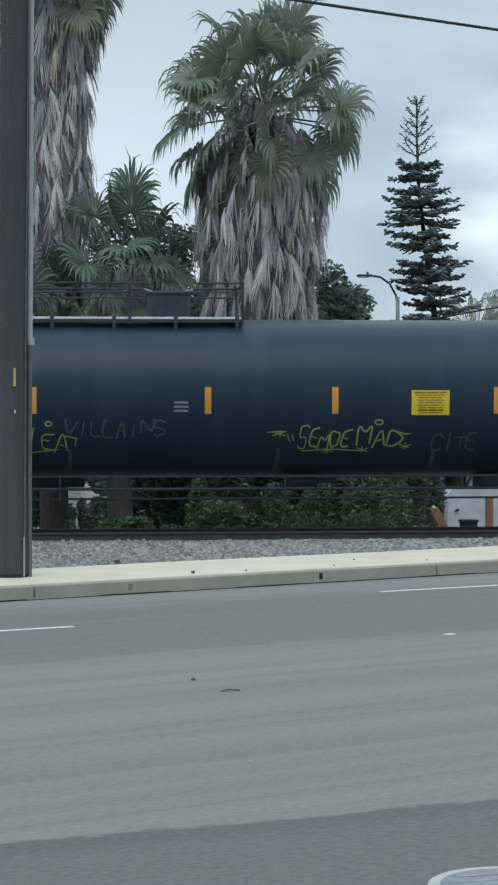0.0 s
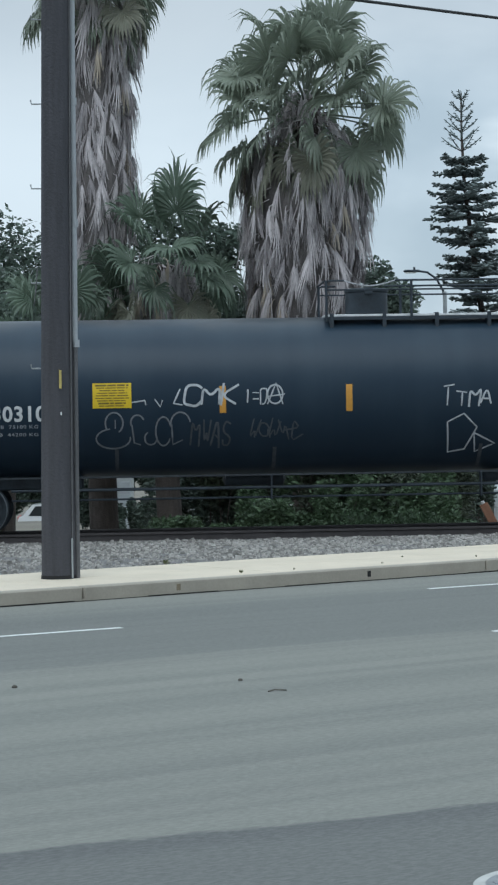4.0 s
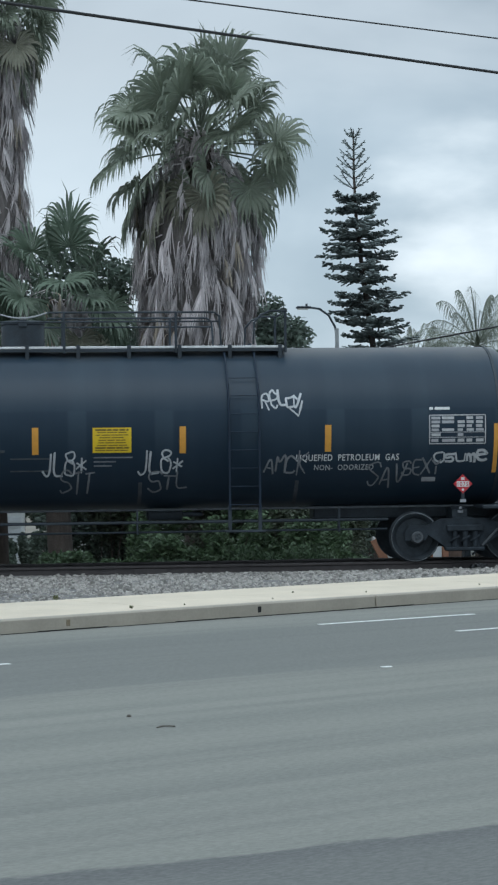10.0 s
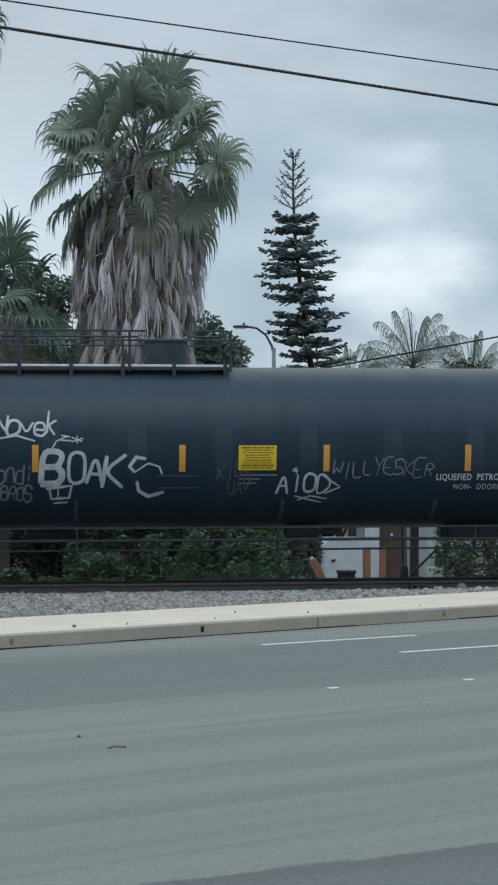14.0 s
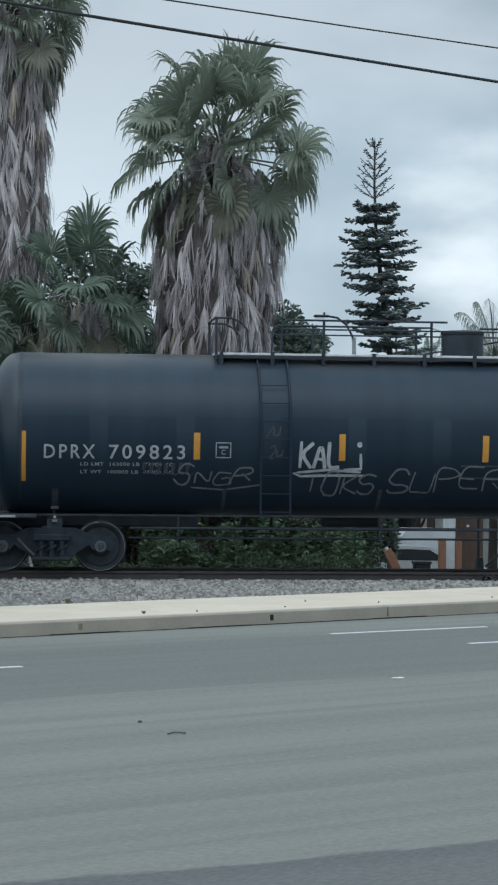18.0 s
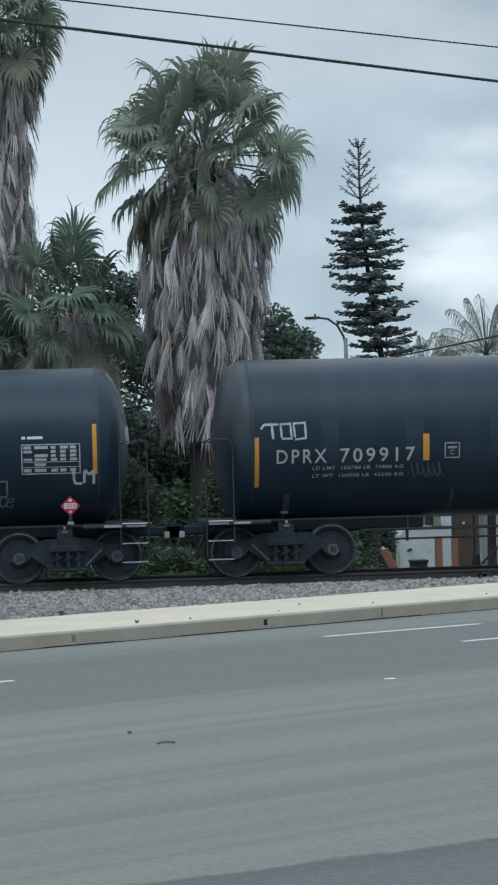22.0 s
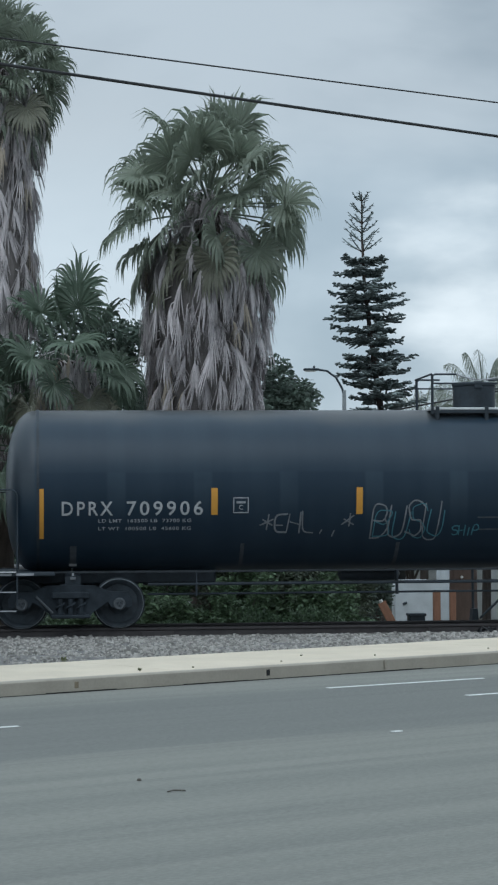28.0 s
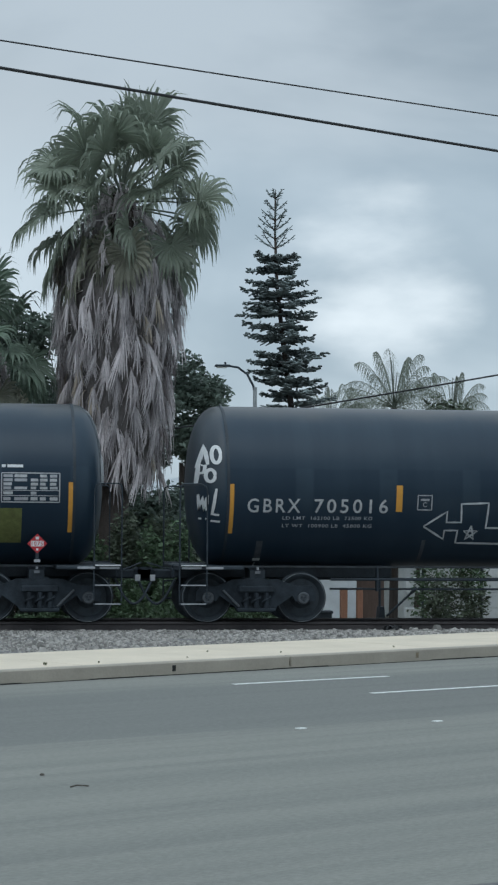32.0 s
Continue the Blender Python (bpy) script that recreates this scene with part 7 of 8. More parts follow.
def conifer(x, y, top, low, seed):
    """A columnar pine: flat uneven layers of short branchlets on a leaning trunk, and a leader with rising twigs."""
    r = random.Random(seed)
    base = land(y)
    tree = thing("conifer", pose(x, y, base), "tall narrow conifer with flat layered boughs", "conifer")
    H, span_z = top - base, top - low

    def stem(zz):
        return Vector((0.42 * min(1.35, max(0.0, (H - 1.9 - zz) / 3.7)) ** 1.2, 0, zz))

    part("trunk", Geo().tube([stem(H * i / 10) for i in range(10)] + [stem(H - 0.05)], 0.17, 10, 0.02), M_BARK, tree, "dark leaning trunk")
    z, k = low - base, 0
    while z < H - 0.12:
        f = (H - z) / span_z                                 # 1 at the lowest whorl, 0 at the tip
        leader = f < 0.20
        reach = 0.20 + 1.9 * f if leader else 0.58 + 2.7 * (f - 0.20) if f < 0.39 else 1.09 + 0.10 * math.sin(9 * f)
        n = 5 if leader else r.choice((6, 7, 8))
        ropes = Geo()
        for i in range(n):
            az = 2 * math.pi * (i + 0.5 * (k % 2) + r.uniform(-0.2, 0.2)) / n
            L = reach * (r.uniform(0.9, 1.08) if leader else r.choice((r.uniform(0.5, 0.8), r.uniform(0.8, 1.05), r.uniform(0.95, 1.2))))
            up = 0.75 - 1.4 * f if leader else r.uniform(-0.14, 0.12)
            out = Vector((math.cos(az), math.sin(az), 0))
            side = Vector((-out.y, out.x, 0))
            drop = 0.0 if leader else r.uniform(-0.08, 0.08)

            def spot(q):
                return stem(z + drop) + out * (L * q) + Vector((0, 0, L * (up * q + (0.24 if leader else 0.10) * q * q)))

            part("bough", Geo().tube([spot(0), spot(0.5), spot(0.97)], 0.017, 4, 0.008), M_BARK, tree)
            ropes.tube([spot(0.30), spot(0.7), spot(1.04)], 0.024 if leader else 0.034, 4, 0.012)
            m = 3 if leader else 12
            for j in range(m):
                q = (0.45 if leader else 0.20) + (0.45 if leader else 0.78) * j / (m - 1)
                ln = (0.10 if leader else 0.11 + 0.30 * (1.08 - q) * min(1.0, L)) * r.uniform(0.7, 1.25)
                for sgn in (-1, 1):
                    p = spot(q) + Vector((0, 0, r.uniform(-0.07, 0.05)))
                    d = out * r.uniform(0.25, 0.75) + side * sgn * r.uniform(0.6, 1.0) + Vector((0, 0, r.uniform(0.1, 0.3) if leader else r.uniform(-0.30, 0.18)))
                    ropes.tube([p, p + d * ln * 0.6, p + d * ln + Vector((0, 0, ln * r.uniform(-0.12, 0.16)))], r.uniform(0.014, 0.020) if leader else r.uniform(0.026, 0.046), 4, 0.006 if leader else 0.022, False)
        tagged(part("needle_whorl", ropes, M_PINE, tree, smooth=0), kind="stuff")
        z += (0.25 if leader else 0.29) * r.uniform(0.65, 1.4)
        k += 1
    part("leader_tip", Geo().tube([(0, 0, H - 0.3), (0, 0, H)], 0.03, 5, 0.012), M_PINE, tree)
    return tree


conifer(9.24, 58.0, 11.25, 2.6, 3)


def feather_palm(x, y, crown, seed, n=15, reach=2.3):
    r = random.Random(seed)
    base = land(y)
    palm = thing("feather_palm", pose(x, y, base), "feathery palm with arching pale green leaves", "palm tree", "feather palms far behind")
    h = crown - base
    part("trunk", Geo().tube([(0, 0, -0.1), (0.05, 0, h * 0.5), (0, 0, h)], 0.17, 10, 0.12), M_BARK, palm, "grey ringed trunk")
    for i in range(n):
        az, el = 360 * i / n + r.uniform(-10, 10), radians((80, 64, 48, 30, 10, -12)[i % 6] + r.uniform(-8, 8))
        L = reach * r.uniform(0.85, 1.1)
        g = Geo()
        pts = []
        for j in range(9):
            q = j / 8
            pts.append(Vector((L * q * math.cos(el) * (1 - 0.12 * q), 0, L * q * math.sin(el) - 0.44 * L * q ** 2.6)))
        g.tube(pts, 0.022, 4, 0.006)
        for j in range(50):
            q = 0.1 + 0.9 * j / 49
            p = pts[min(7, int(q * 8))].lerp(pts[min(8, int(q * 8) + 1)], q * 8 - int(q * 8) if q < 1 else 1)
            for s in (-1, 1):
                ln = 0.70 * math.sin(math.pi * (0.12 + 0.8 * q)) * r.uniform(0.8, 1.1)
                d = Vector((0.30, s * r.uniform(0.20, 0.60), r.uniform(-0.85, -0.15)))
                e1, e2 = p + d * ln * 0.55, p + d * ln + Vector((0, 0, -0.35 * ln))
                o = len(g.v)
                g.v += [tuple(p + Vector((-0.007, 0, 0))), tuple(p + Vector((0.007, 0, 0))), tuple(e1 + Vector((0.006, 0, 0))), tuple(e1 + Vector((-0.006, 0, 0))), tuple(e2)]
                g.f += [(o, o + 1, o + 2, o + 3), (o + 3, o + 2, o + 4)]
        part("frond", g, M_QUEEN, palm, m=pose(0, 0, h, 0, 0, az), smooth=0)
    return palm


feather_palm(16.2, 74.0, 6.0, 51, 27, 3.6)
feather_palm(14.3, 76.0, 5.2, 52, 23, 3.1)
feather_palm(18.6, 75.0, 5.5, 53, 25, 3.3)
feather_palm(12.9, 78.0, 3.9, 54, 18, 2.7)

# ---- far hills ----
# the haze of distance is put into the hills' pale blue-grey colour
M_HILL = mat("hazy_far_hillside", (0.36, 0.385, 0.40), 0.95, var=0.10, scale=0.01, fine=0.05, bump=0.0)
g = Geo()
ridge = [(x, 22.0 + 7 * math.sin(x * 0.011) + 4 * math.sin(x * 0.031 + 1) + 2 * math.sin(x * 0.09)) for x in range(-900, 901, 20)]
for x, h in ridge:
    g.v += [(x, 1250.0, -4.0), (x, 1330.0, h * 0.6), (x, 1400.0, h), (x, 1560.0, -4.0)]
g.f += [(4 * i + j, 4 * i + 4 + j, 4 * i + 5 + j, 4 * i + 1 + j) for i in range(len(ridge) - 1) for j in range(3)]
tagged(part("backdrop", g, M_HILL, smooth=180), "low blue-grey hills far away", "hills", kind="structure")

# ---- things beside and behind the railway ----
M_POLE = mat("creosote_dark_pole_wood", (0.058, 0.058, 0.066), 0.9, var=0.3, scale=2.2, fine=30, bump=0.7, streak=(5, 5, 0.35), distance=0.02)
M_CONDUIT = mat("grey_plastic_conduit", (0.34, 0.36, 0.38), 0.55, var=0.15, scale=3.0)
M_CONDUIT_D = mat("dull_steel_conduit", (0.12, 0.12, 0.125), 0.6, metal=0.3, var=0.3, scale=5.0)
M_CABLE = mat("black_cable", (0.02, 0.021, 0.023), 0.6, var=0.2)
M_GALV = mat("galvanised_steel", (0.33, 0.35, 0.36), 0.5, metal=0.4, var=0.2, scale=4.0)
M_TAG = mat("yellow_tag", (0.45, 0.36, 0.12), 0.5, var=0.2)
M_RUSTY = mat("weathered_orange_timber", (0.30, 0.155, 0.10), 0.9, var=0.3, scale=3.0, fine=30, streak=(3, 3, 0.4))
M_BROWN = mat("brown_pole_wood", (0.085, 0.058, 0.046), 0.9, var=0.35, scale=2.5, fine=30, bump=0.5, streak=(4, 4, 0.4))
M_WALL = mat("weathered_white_wall", (0.58, 0.60, 0.60), 0.8, var=0.2, scale=0.9, fine=12)
M_SHEET = mat("pale_corrugated_sheet", (0.52, 0.55, 0.57), 0.5, metal=0.2, var=0.2, scale=1.5)
M_ROOF = mat("red_clay_roof", (0.30, 0.13, 0.085), 0.85, var=0.3, scale=2.0, fine=10)
M_ROOFG = mat("grey_shingle_roof", (0.16, 0.16, 0.165), 0.9, var=0.3, scale=2.0, fine=12)
M_GLASS = mat("dark_window_glass", (0.02, 0.024, 0.028), 0.08, var=0.1, bump=0.0)
M_CARW = mat("white_car_paint", (0.68, 0.69, 0.70), 0.25, var=0.04, coat=0.6, bump=0.0)
M_CARS = mat("silver_car_paint", (0.50, 0.51, 0.53), 0.28, metal=0.25, var=0.05, coat=0.6, bump=0.0)
M_TYRE = mat("tyre_rubber", (0.018, 0.018, 0.019), 0.85, var=0.2)
M_LAMPW = mat("white_lamp_lens", (0.7, 0.7, 0.68), 0.3, var=0.05, bump=0.0)

# utility pole on the pavement
pole = thing("utility_pole", pose(-0.945, 25.35, KERB_H - 0.01), "dark brown wooden utility pole on the pavement", "utility pole")
part("shaft", Geo().tube([(0, 0, 0), (0.004, 0, 1.2), (0.034, 0, 4), (0.08, 0, 7.3), (0.13, 0, 11.0)], 0.212, 26, 0.165), M_POLE, pole, "dark cracked timber shaft")
# near-black ring round the foot of the shaft
part("foot_ring", Geo().spin([(0, 0.222), (0.05, 0.216), (0.06, 0.205)], Matrix.Rotation(radians(-90), 4, "Y"), 26), M_HOLE, pole)
part("conduit", Geo().tube([(0.235, -0.02, 2.86), (0.245, -0.02, 4), (0.265, -0.02, 7.3), (0.30, -0.02, 10.4)], 0.036, 12), M_CONDUIT, pole, "pale grey conduit")
part("conduit", Geo().tube([(0.222, -0.02, 0), (0.236, -0.02, 2.9)], 0.032, 12), M_CONDUIT_D, pole, "dark steel conduit")
part("ground_wire", Geo().tube([(0.168, -0.135, 0), (0.19, -0.12, 3), (0.24, -0.10, 7.3)], 0.009, 6), M_CONDUIT_D, pole)
part("wire_guard", Geo().box(0.155, -0.160, 0.02, 0.178, -0.137, 0.50, 0.004), M_GALV, pole, "bare metal wire guard")
for z in (2.80, 4.25, 5.72):
    part("conduit_collar", Geo().tube([(0.238 + 0.004 * z, -0.02, z), (0.238 + 0.004 * z, -0.02, z + 0.09)], 0.043, 12), M_CONDUIT, pole)
part("tag", Geo().box(0.045, -0.222, 2.30, 0.075, -0.206, 2.52, 0.003), M_TAG, pole, "small yellow tag")
part("tag", Geo().box(0.055, -0.222, 1.98, 0.072, -0.208, 2.02, 0.003), M_WHITE, pole)
for z in (2.55, 3.58, 4.72, 5.74, 6.76):
    x0 = 0.03 + 0.011 * (z - 2) - 0.205 + 0.004 * z
    part("step_peg", Geo().tube([(x0 + 0.04, 0, z), (x0 - 0.13, 0, z), (x0 - 0.14, 0, z + 0.05)], 0.009, 6), M_GALV, pole)
part("pigtail", Geo().tube([(-0.17, -0.05, 3.45), (-0.25, -0.06, 3.3), (-0.22, -0.06, 3.5), (-0.2, -0.05, 3.75)], 0.008, 6), M_CONDUIT_D, pole)


def span(name, pts, r, label):
    tagged(part(name, Geo().tube(pts, r, 8), M_CABLE), label, "cable")


P0 = Vector((-0.94, 25.35, 0))
WU = Vector((math.cos(radians(31.2)), math.sin(radians(31.2)), 0))
span("power_cable", [P0 + u * WU + Vector((0, -0.05, 7.615 + 0.0002 * (u - 3) ** 2)) for u in range(-42, 43, 3)], 0.022, "thick black power cable along the street")
span("power_cable", [P0 + u * WU + Vector((0, 0.12, 7.965 + 0.019 * u + 0.0003 * u * u)) for u in range(-42, 43, 3)], 0.011, "thin black overhead wire along the street")
span("service_cable", [Vector((x, 50.0 - 0.04 * (x - 4.4), 3.93 + 0.172 * (x - 4.4) + 0.001 * (x - 4.4) * (x - 9))) for x in (-6, -3, 0, 2, 4.4, 6, 8, 10, 12, 14, 17, 20, 24)], 0.022, "black service cable slanting behind the railway")

# street lamp in the street behind
lamp = thing("street_lamp", pose(10.80, 72.0, LOW), "grey steel street lamp with a curved arm", "street lamp")
part("post", Geo().tube([(0, 0, 0), (0, 0, 8.3)], 0.10, 10, 0.07), M_GALV, lamp)
part("arm", Geo().tube([(0, 0, 8.0), (-0.06, 0, 8.35), (-0.28, 0, 8.75), (-0.6, 0, 8.98), (-0.95, 0, 9.03)], 0.04, 8), M_STEEL, lamp)
hd = part("lamp_head", Geo().box(-1.42, -0.14, 8.99, -0.88, 0.14, 9.07, 0.03), M_STEEL, lamp, "flat cobra lamp head")
part("lens", Geo().box(-1.36, -0.11, 8.955, -1.0, 0.11, 8.985, 0.008), M_LAMPW, hd)
part("photocell", Geo().tube([(-1.05, 0, 9.08), (-1.05, 0, 9.16)], 0.04, 8), M_STEEL, hd)

# brown pole and switch stand behind the track
bp = thing("timber_pole", pose(9.54, 46.0, land(46)), "thick weathered brown timber pole", "timber pole")
part("shaft", Geo().tube([(0, 0, 0), (0, 0, 2.6)], 0.33, 18, 0.30), M_BROWN, bp)
part("strap", Geo().tube([(0, 0, 2.0), (0, 0, 2.06)], 0.325, 18), M_GALV, bp)
part("bolt", Geo().tube([(-0.1, -0.36, 1.78), (-0.1, -0.31, 1.78)], 0.03, 8), M_WHITE, bp)
ss = thing("switch_stand", pose(9.14, 43.0, land(43) + 0.05), "black iron switch stand with a slanting lever", "switch stand")
part("base", Geo().prism([(-0.22, 0), (0.22, 0), (0.17, 0.14), (0.07, 0.22), (0.05, 0.50), (-0.05, 0.50), (-0.08, 0.22), (-0.17, 0.14)], -0.14, 0.14), M_STEEL, ss)
part("shaft", Geo().tube([(-0.02, 0, 0.45), (-0.03, 0, 1.5)], 0.028, 8), M_STEEL, ss)
part("lever", Geo().tube([(0.10, -0.10, 0.30), (0.68, -0.10, 0.84)], 0.026, 8), M_STEEL, ss)
part("grip", Geo().tube([(0.62, -0.10, 0.785), (0.74, -0.10, 0.895)], 0.036, 8), M_STEEL, ss)
for x, w, top in ((8.64, 0.075, 0.47), (8.99, 0.065, 0.47)):
    b = thing("timber_post", pose(x, 44.5, land(44.5)), "short weathered orange timber post", "post", "posts behind the track")
    part("shaft", Geo().box(-w, -w, -0.1, w, w, top - land(44.5), 0.012), M_RUSTY, b)
    part("cap", Geo().box(-w - 0.006, -w - 0.006, top - land(44.5), w + 0.006, w + 0.006, top - land(44.5) + 0.02, 0.005), M_STEEL, b)
b = thing("leaning_board", pose(7.80, 44.0, land(44), 0, -27, 0), "orange board leaning in the weeds", "board")
part("plank", Geo().box(-0.09, -0.03, -0.1, 0.09, 0.03, 0.98, 0.008), M_RUSTY, b)
part("knob", Geo().tube([(0, 0, 0.98), (0, 0, 1.04)], 0.04, 8), M_WHITE, b)
b = thing("plastic_crate", pose(8.21, 44.6, land(44.6)), "dark plastic crate on the ground", "crate")
part("tub", Geo().box(-0.17, -0.17, 0, 0.17, 0.17, 0.72, 0.02), M_STEEL, b)
part("rim", Geo().box(-0.19, -0.19, 0.68, 0.19, 0.19, 0.74, 0.01), M_STEEL, b)
# pale tank-shaped tarpaulin and a corrugated screen
tp = thing("covered_trailer", pose(12.05, 66.2, LOW), "pale grey covered trailer with rounded corners", "trailer")
out = [(-0.66, 0.42), (-0.55, 0.16), (-0.38, 0.06), (0.80, 0.06), (0.80, 1.66), (0.6, 1.84), (-0.45, 1.84), (-0.66, 1.6)]
part("cover", Geo().prism(out, -0.8, 0.8), M_SHEET, tp)
part("skid", Geo().box(-0.4, -0.6, 0.0, 0.75, 0.6, 0.08, 0.02), M_STEEL, tp)
part("latch", Geo().tube([(-0.42, -0.82, 1.10), (-0.30, -0.82, 1.16)], 0.04, 8), M_STEEL, tp)
cs = thing("corrugated_screen", pose(12.95, 66.6, LOW), "pale corrugated metal screen", "screen")
for i in range(6):
    part("sheet", Geo().box(i * 0.13, -0.012 - 0.03 * (i % 2), 0, i * 0.13 + 0.13, 0.01 - 0.03 * (i % 2), 2.5, 0.004), M_SHEET, cs)
# white boundary wall
wall = thing("boundary_wall", pose(12.3, 51.2, LOW), "weathered white block wall with a coping", "wall")
for j in range(10):
    for i in range(2, 10):
        part("block", Geo().box(-2.0 + 0.8 * i - 0.4 * (j % 2) + 0.006, -0.1, 0.38 * j + 0.004, -2.0 + 0.8 * i + 0.8 - 0.4 * (j % 2) - 0.006, 0.1, 0.38 * j + 0.376, 0.008), M_WALL, wall)
part("coping", Geo().box(-0.85, -0.14, 3.80, 6.1, 0.14, 3.88, 0.01), M_WALL, wall)
for i in range(1, 4):
    part("fence_post", Geo().box(-1.9 + 1.5 * i, -0.16, 0, -1.84 + 1.5 * i, -0.10, 3.9, 0.006), M_STEEL, wall)


def house(x, y, w, d, h, roof_h, label, roof_mat, turn=0):
    b = thing("house", pose(x, y, LOW, 0, 0, turn), label, "house", "houses behind the railway")
    part("wall", Geo().box(-w, -d, 0, w, d, h, 0.02), M_WALL, b)
    g = Geo()
    vs = [(-w - 0.3, -d - 0.35, h), (w + 0.3, -d - 0.35, h), (w + 0.3, d + 0.35, h), (-w - 0.3, d + 0.35, h), (-w - 0.3, 0, h + roof_h), (w + 0.3, 0, h + roof_h)]
    g.add(vs + [(a, c, z - 0.1) for a, c, z in vs[:4]], [(0, 1, 5, 4), (2, 3, 4, 5), (1, 2, 5), (3, 0, 4), (6, 9, 8, 7), (0, 6, 7, 1), (1, 7, 8, 2), (2, 8, 9, 3), (3, 9, 6, 0)])
    part("roof", g, roof_mat, b, smooth=0)
    for i in range(2):
        xx = -w * 0.55 + i * w * 1.1
        wd = part("window", Geo().box(xx - 0.5, -d - 0.03, 1.0, xx + 0.5, -d + 0.02, 2.1, 0.01), M_WALL, b)
        part("pane", Geo().box(xx - 0.44, -d - 0.045, 1.06, xx + 0.44, -d - 0.028, 2.04), M_GLASS, wd)
    part("fascia", Geo().box(-w - 0.3, -d - 0.38, h - 0.16, w + 0.3, -d - 0.35, h + 0.02, 0.005), M_WALL, b)
    return b


house(15.6, 82.0, 3.4, 3.0, 2.5, 1.0, "white house with a red tiled roof", M_ROOF)
house(20.4, 78.0, 3.2, 3.0, 3.3, 1.2, "white gabled house with a grey roof", M_ROOFG, 12)
house(3.8, 77.0, 3.0, 3.0, 2.4, 0.7, "pale house with dark windows behind the palms", M_ROOFG)
gar = thing("shed", pose(-0.62, 70.0, LOW), "low white shed behind the palm trunks", "shed", "houses behind the railway")
part("wall", Geo().box(-0.55, -1.5, 0, 0.55, 1.5, 2.25, 0.02), M_WALL, gar)
dr = part("door", Geo().box(-0.45, -1.54, 0.05, 0.45, -1.498, 2.0, 0.01), M_SHEET, gar, "pale panelled door")
for i in range(5):
    part("panel", Geo().box(-0.42, -1.556, 0.10 + 0.38 * i, 0.42, -1.538, 0.45 + 0.38 * i, 0.008), M_SHEET, dr)
part("roof", Geo().box(-0.65, -1.65, 2.25, 0.65, 1.65, 2.36, 0.02), M_ROOFG, gar)
house(-12.0, 80.0, 4.0, 3.0, 3.0, 1.2, "white house with a grey shingle roof", M_ROOFG)


def parked_car(x, y, turn, paint, label, suv):
    c = thing("parked_car", pose(x, y, land(y), 0, 0, turn), label, "car", "cars in the street behind")
    roof = 1.62 if suv else 1.42
    out = [(-2.2, 0.35), (2.2, 0.35), (2.28, 0.6), (2.15, 0.86), (1.25, 0.98), (0.6, roof - 0.04), (-0.2, roof), (-1.55 if suv else -1.15, roof - 0.05), (-2.05, 1.02), (-2.25, 0.95), (-2.3, 0.6)]
    g = Geo().prism(out, -0.86, 0.86)
    part("body", g, paint, c)
    for s in (-1, 1):
        w0 = [(1.02, 0.98), (0.52, roof - 0.12), (-0.18, roof - 0.09), (-1.4 if suv else -1.05, roof - 0.13), (-1.75, 1.0)]
        y0, y1 = (-0.868, -0.85) if s < 0 else (0.85, 0.868)
        part("side_window", Geo().prism(w0, y0, y1), M_GLASS, c)
        for xx in (-1.35, 1.38):
            t = part("wheel", Geo().spin([(-0.1, 0.18), (-0.1, 0.31), (-0.07, 0.33), (0.07, 0.33), (0.1, 0.31), (0.1, 0.18)], pose(0, 0, 0, 0, 0, 90), 20), M_TYRE, c, m=pose(xx, s * 0.78, 0.33))
            part("rim", Geo().spin([(-0.105, 0.02), (-0.09, 0.2), (0.09, 0.2), (0.105, 0.02)], pose(0, 0, 0, 0, 0, 90), 14), M_GALV, t)
        part("tail_light", Geo().box(-2.30, min(s * 0.6, s * 0.85), 0.80, -2.2, max(s * 0.6, s * 0.85), 0.98, 0.02), M_RED, c)
        part("headlight", Geo().box(2.10, min(s * 0.55, s * 0.82), 0.66, 2.25, max(s * 0.55, s * 0.82), 0.80, 0.02), M_LAMPW, c)
        part("mirror", Geo().box(0.75, min(s * 0.86, s * 1.02), 0.98, 0.9, max(s * 0.86, s * 1.02), 1.1, 0.02), paint, c)
    return c


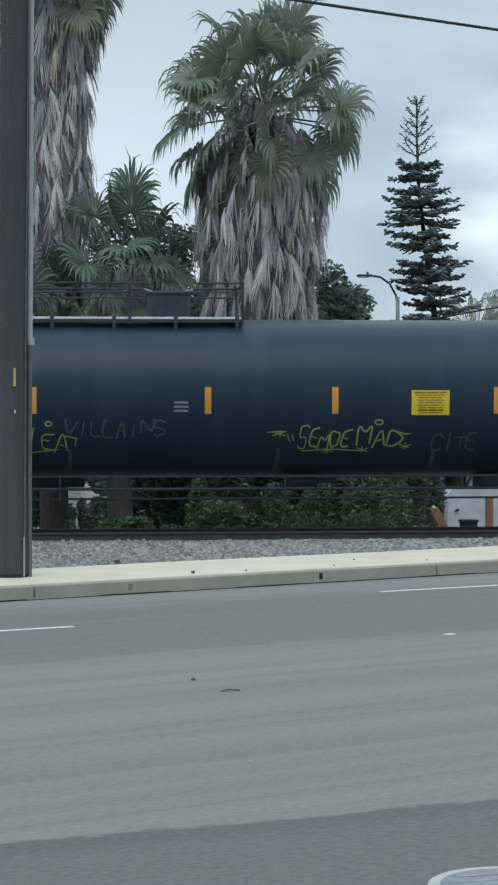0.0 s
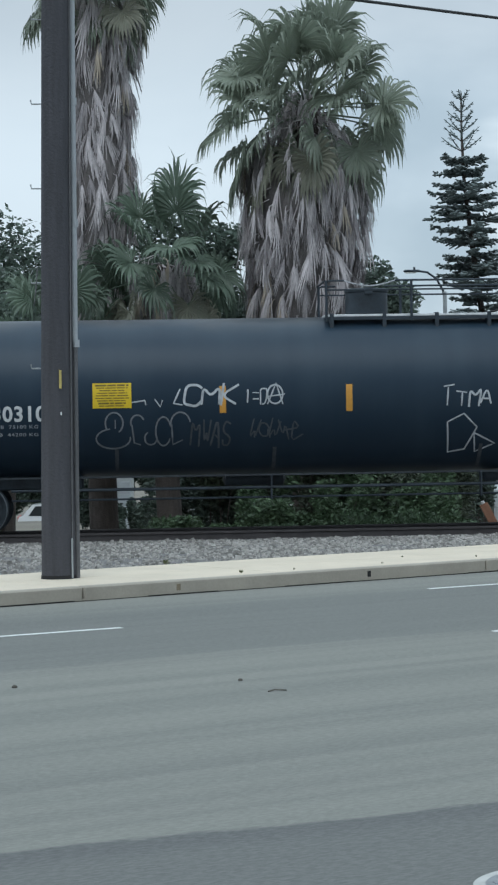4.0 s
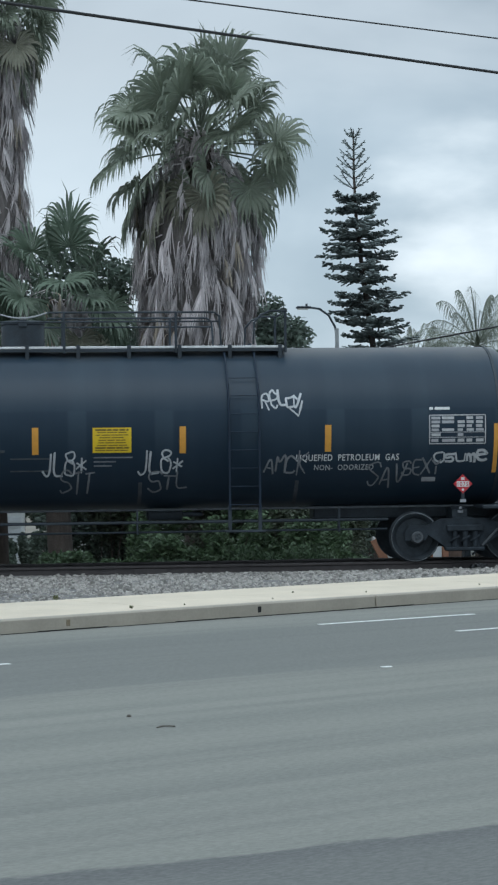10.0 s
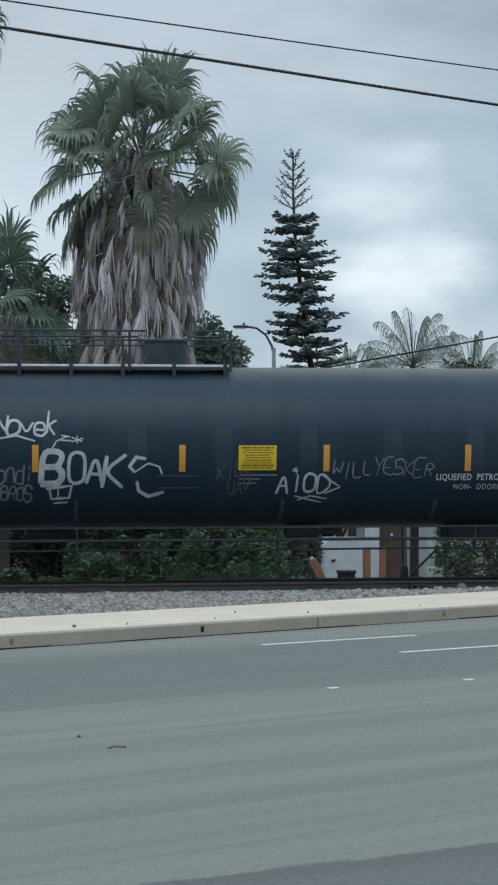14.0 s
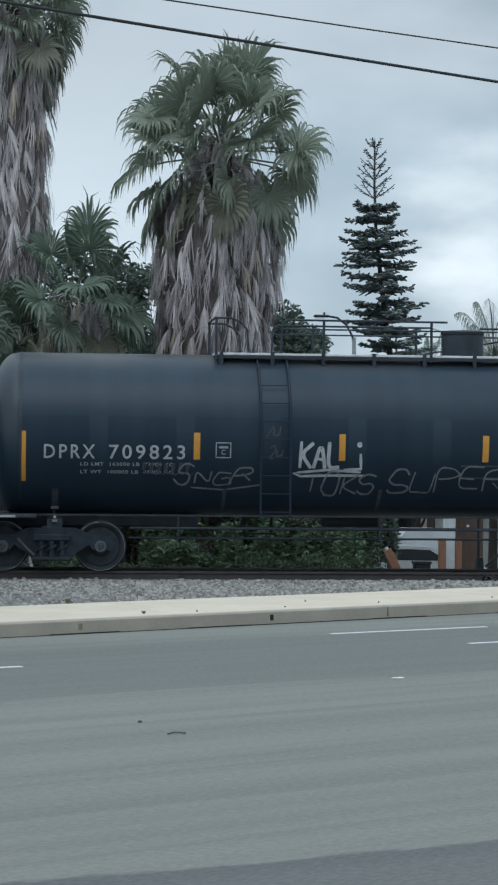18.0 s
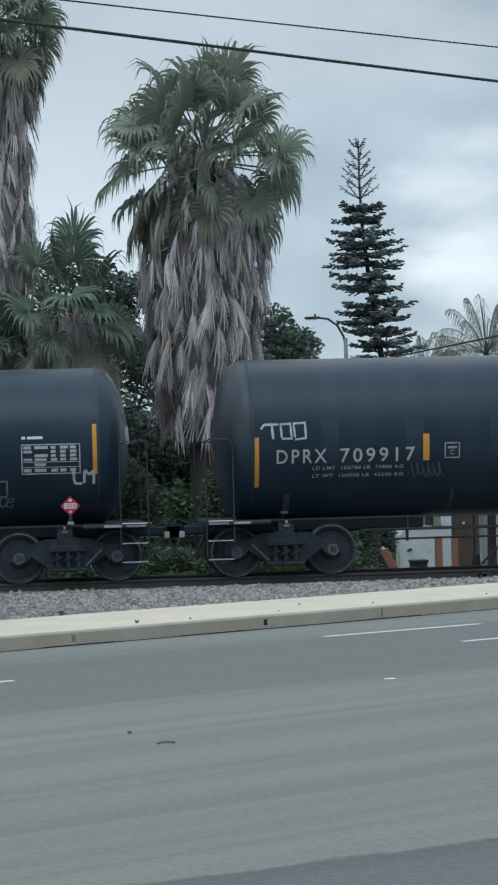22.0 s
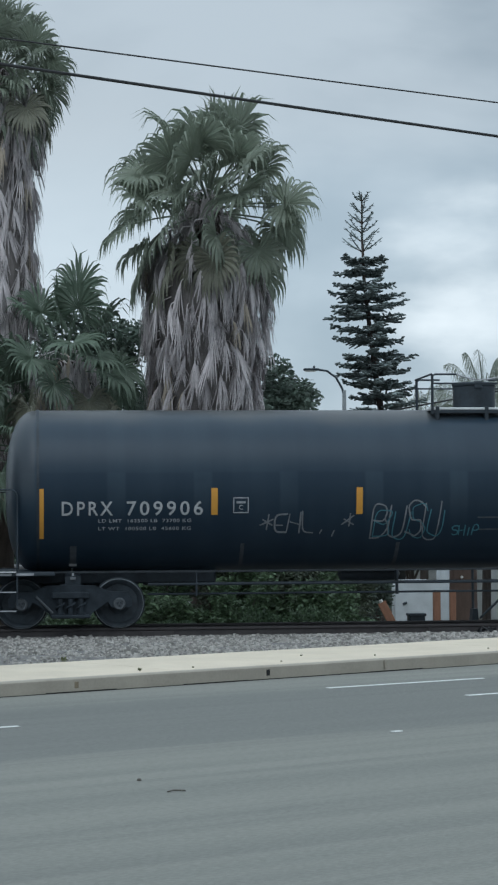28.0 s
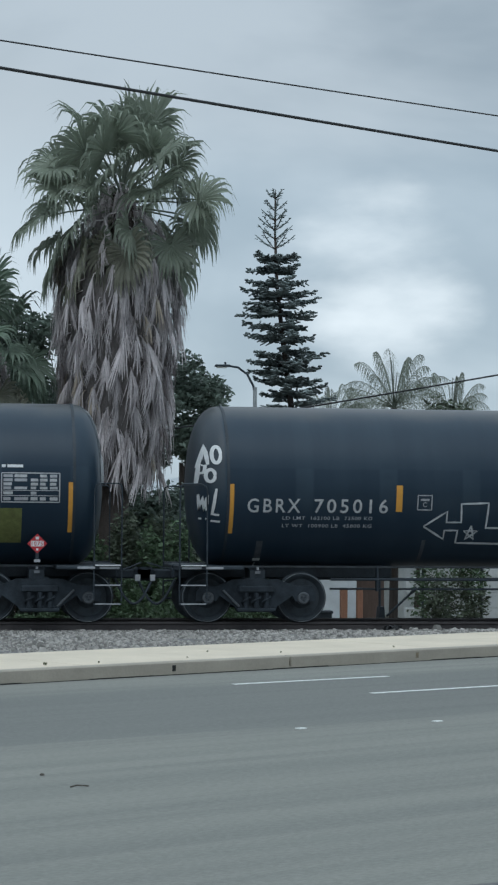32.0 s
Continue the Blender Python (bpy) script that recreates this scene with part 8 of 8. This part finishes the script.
parked_car(-3.75, 108.0, 0, M_CARW, "white sport utility car parked behind the railway", True)
parked_car(7.9, 67.5, 180, M_CARW, "white car behind the shrubs", True)
PASSING_CAR = tagged(parked_car(11.6, 63.0, 0, M_CARS, "", False), "silver saloon car driving along the street behind", "car")
PASSING_CAR.name = "saloon_car"

# small things on the street
M_LITTER = mat("dry_litter", (0.11, 0.10, 0.085), 0.9, var=0.4, scale=9.0)
b = tagged(part("twig", Geo().tube([(-0.07, 0, 0.006), (-0.02, 0.03, 0.012), (0.03, -0.01, 0.014), (0.07, 0.03, 0.006)], 0.006, 5), M_LITTER, None, m=pose(1.02, 15.4, 0, 0, 0, 8)), "dry dark twig lying on the asphalt", "twig")
for x, y, s in ((0.78, 16.12, 0.018), (-0.95, 15.98, 0.022)):
    tagged(part("pebble", Geo().spin([(-s, 0.004), (-s * 0.5, s * 0.7), (s * 0.5, s * 0.7), (s, 0.004)], pose(x, y, s * 0.4), 7), M_LITTER), "small dark stone on the street", "stone", "stones on the street")
tagged(part("litter", leaf_cloud(160, [(0, 0, 0.05, 0.16, 0.10, 0.07), (0.14, 0, 0.03, 0.10, 0.08, 0.04)], 0.05, 67, 1.0), M_CABLE, None, "", 0, pose(8.0, 36.6, -0.03)), "dark crumpled litter on the gravel", "litter", kind="stuff")
for x, y in ((4.83, 20.07), (3.37, 19.48)):
    tagged(part("road_marker", Geo().box(-0.05, -0.035, 0, 0.05, 0.035, 0.009, 0.004), M_PAINT, None, m=pose(x, y, 0.0, 0, 0, ROAD)), "worn white raised road marker", "road marker", "markers on the street")
for u, nn_, s in ((-1.35, 0.43, 0.055), (-0.55, 0.40, 0.03), (0.92, 0.45, 0.03), (1.91, 1.22, 0.03), (2.63, 0.54, 0.028), (4.8, 0.55, 0.03), (-1.09, 2.49, 0.09), (-4.6, 2.48, 0.07)):
    p = KERB0 + u * RU + nn_ * RN
    s *= 0.42
    g = leaf_cloud(28, [(0, 0, s * 0.8, s, s, s)], s * 0.7, int(100 * u) % 97 + 3, 1.5)
    tagged(part("weed_tuft", g, M_TUFT, None, "", 0, pose(p.x, p.y, KERB_H)), "dry little weed in a pavement joint", "weed", "weeds on the pavement", "stuff")

motions()
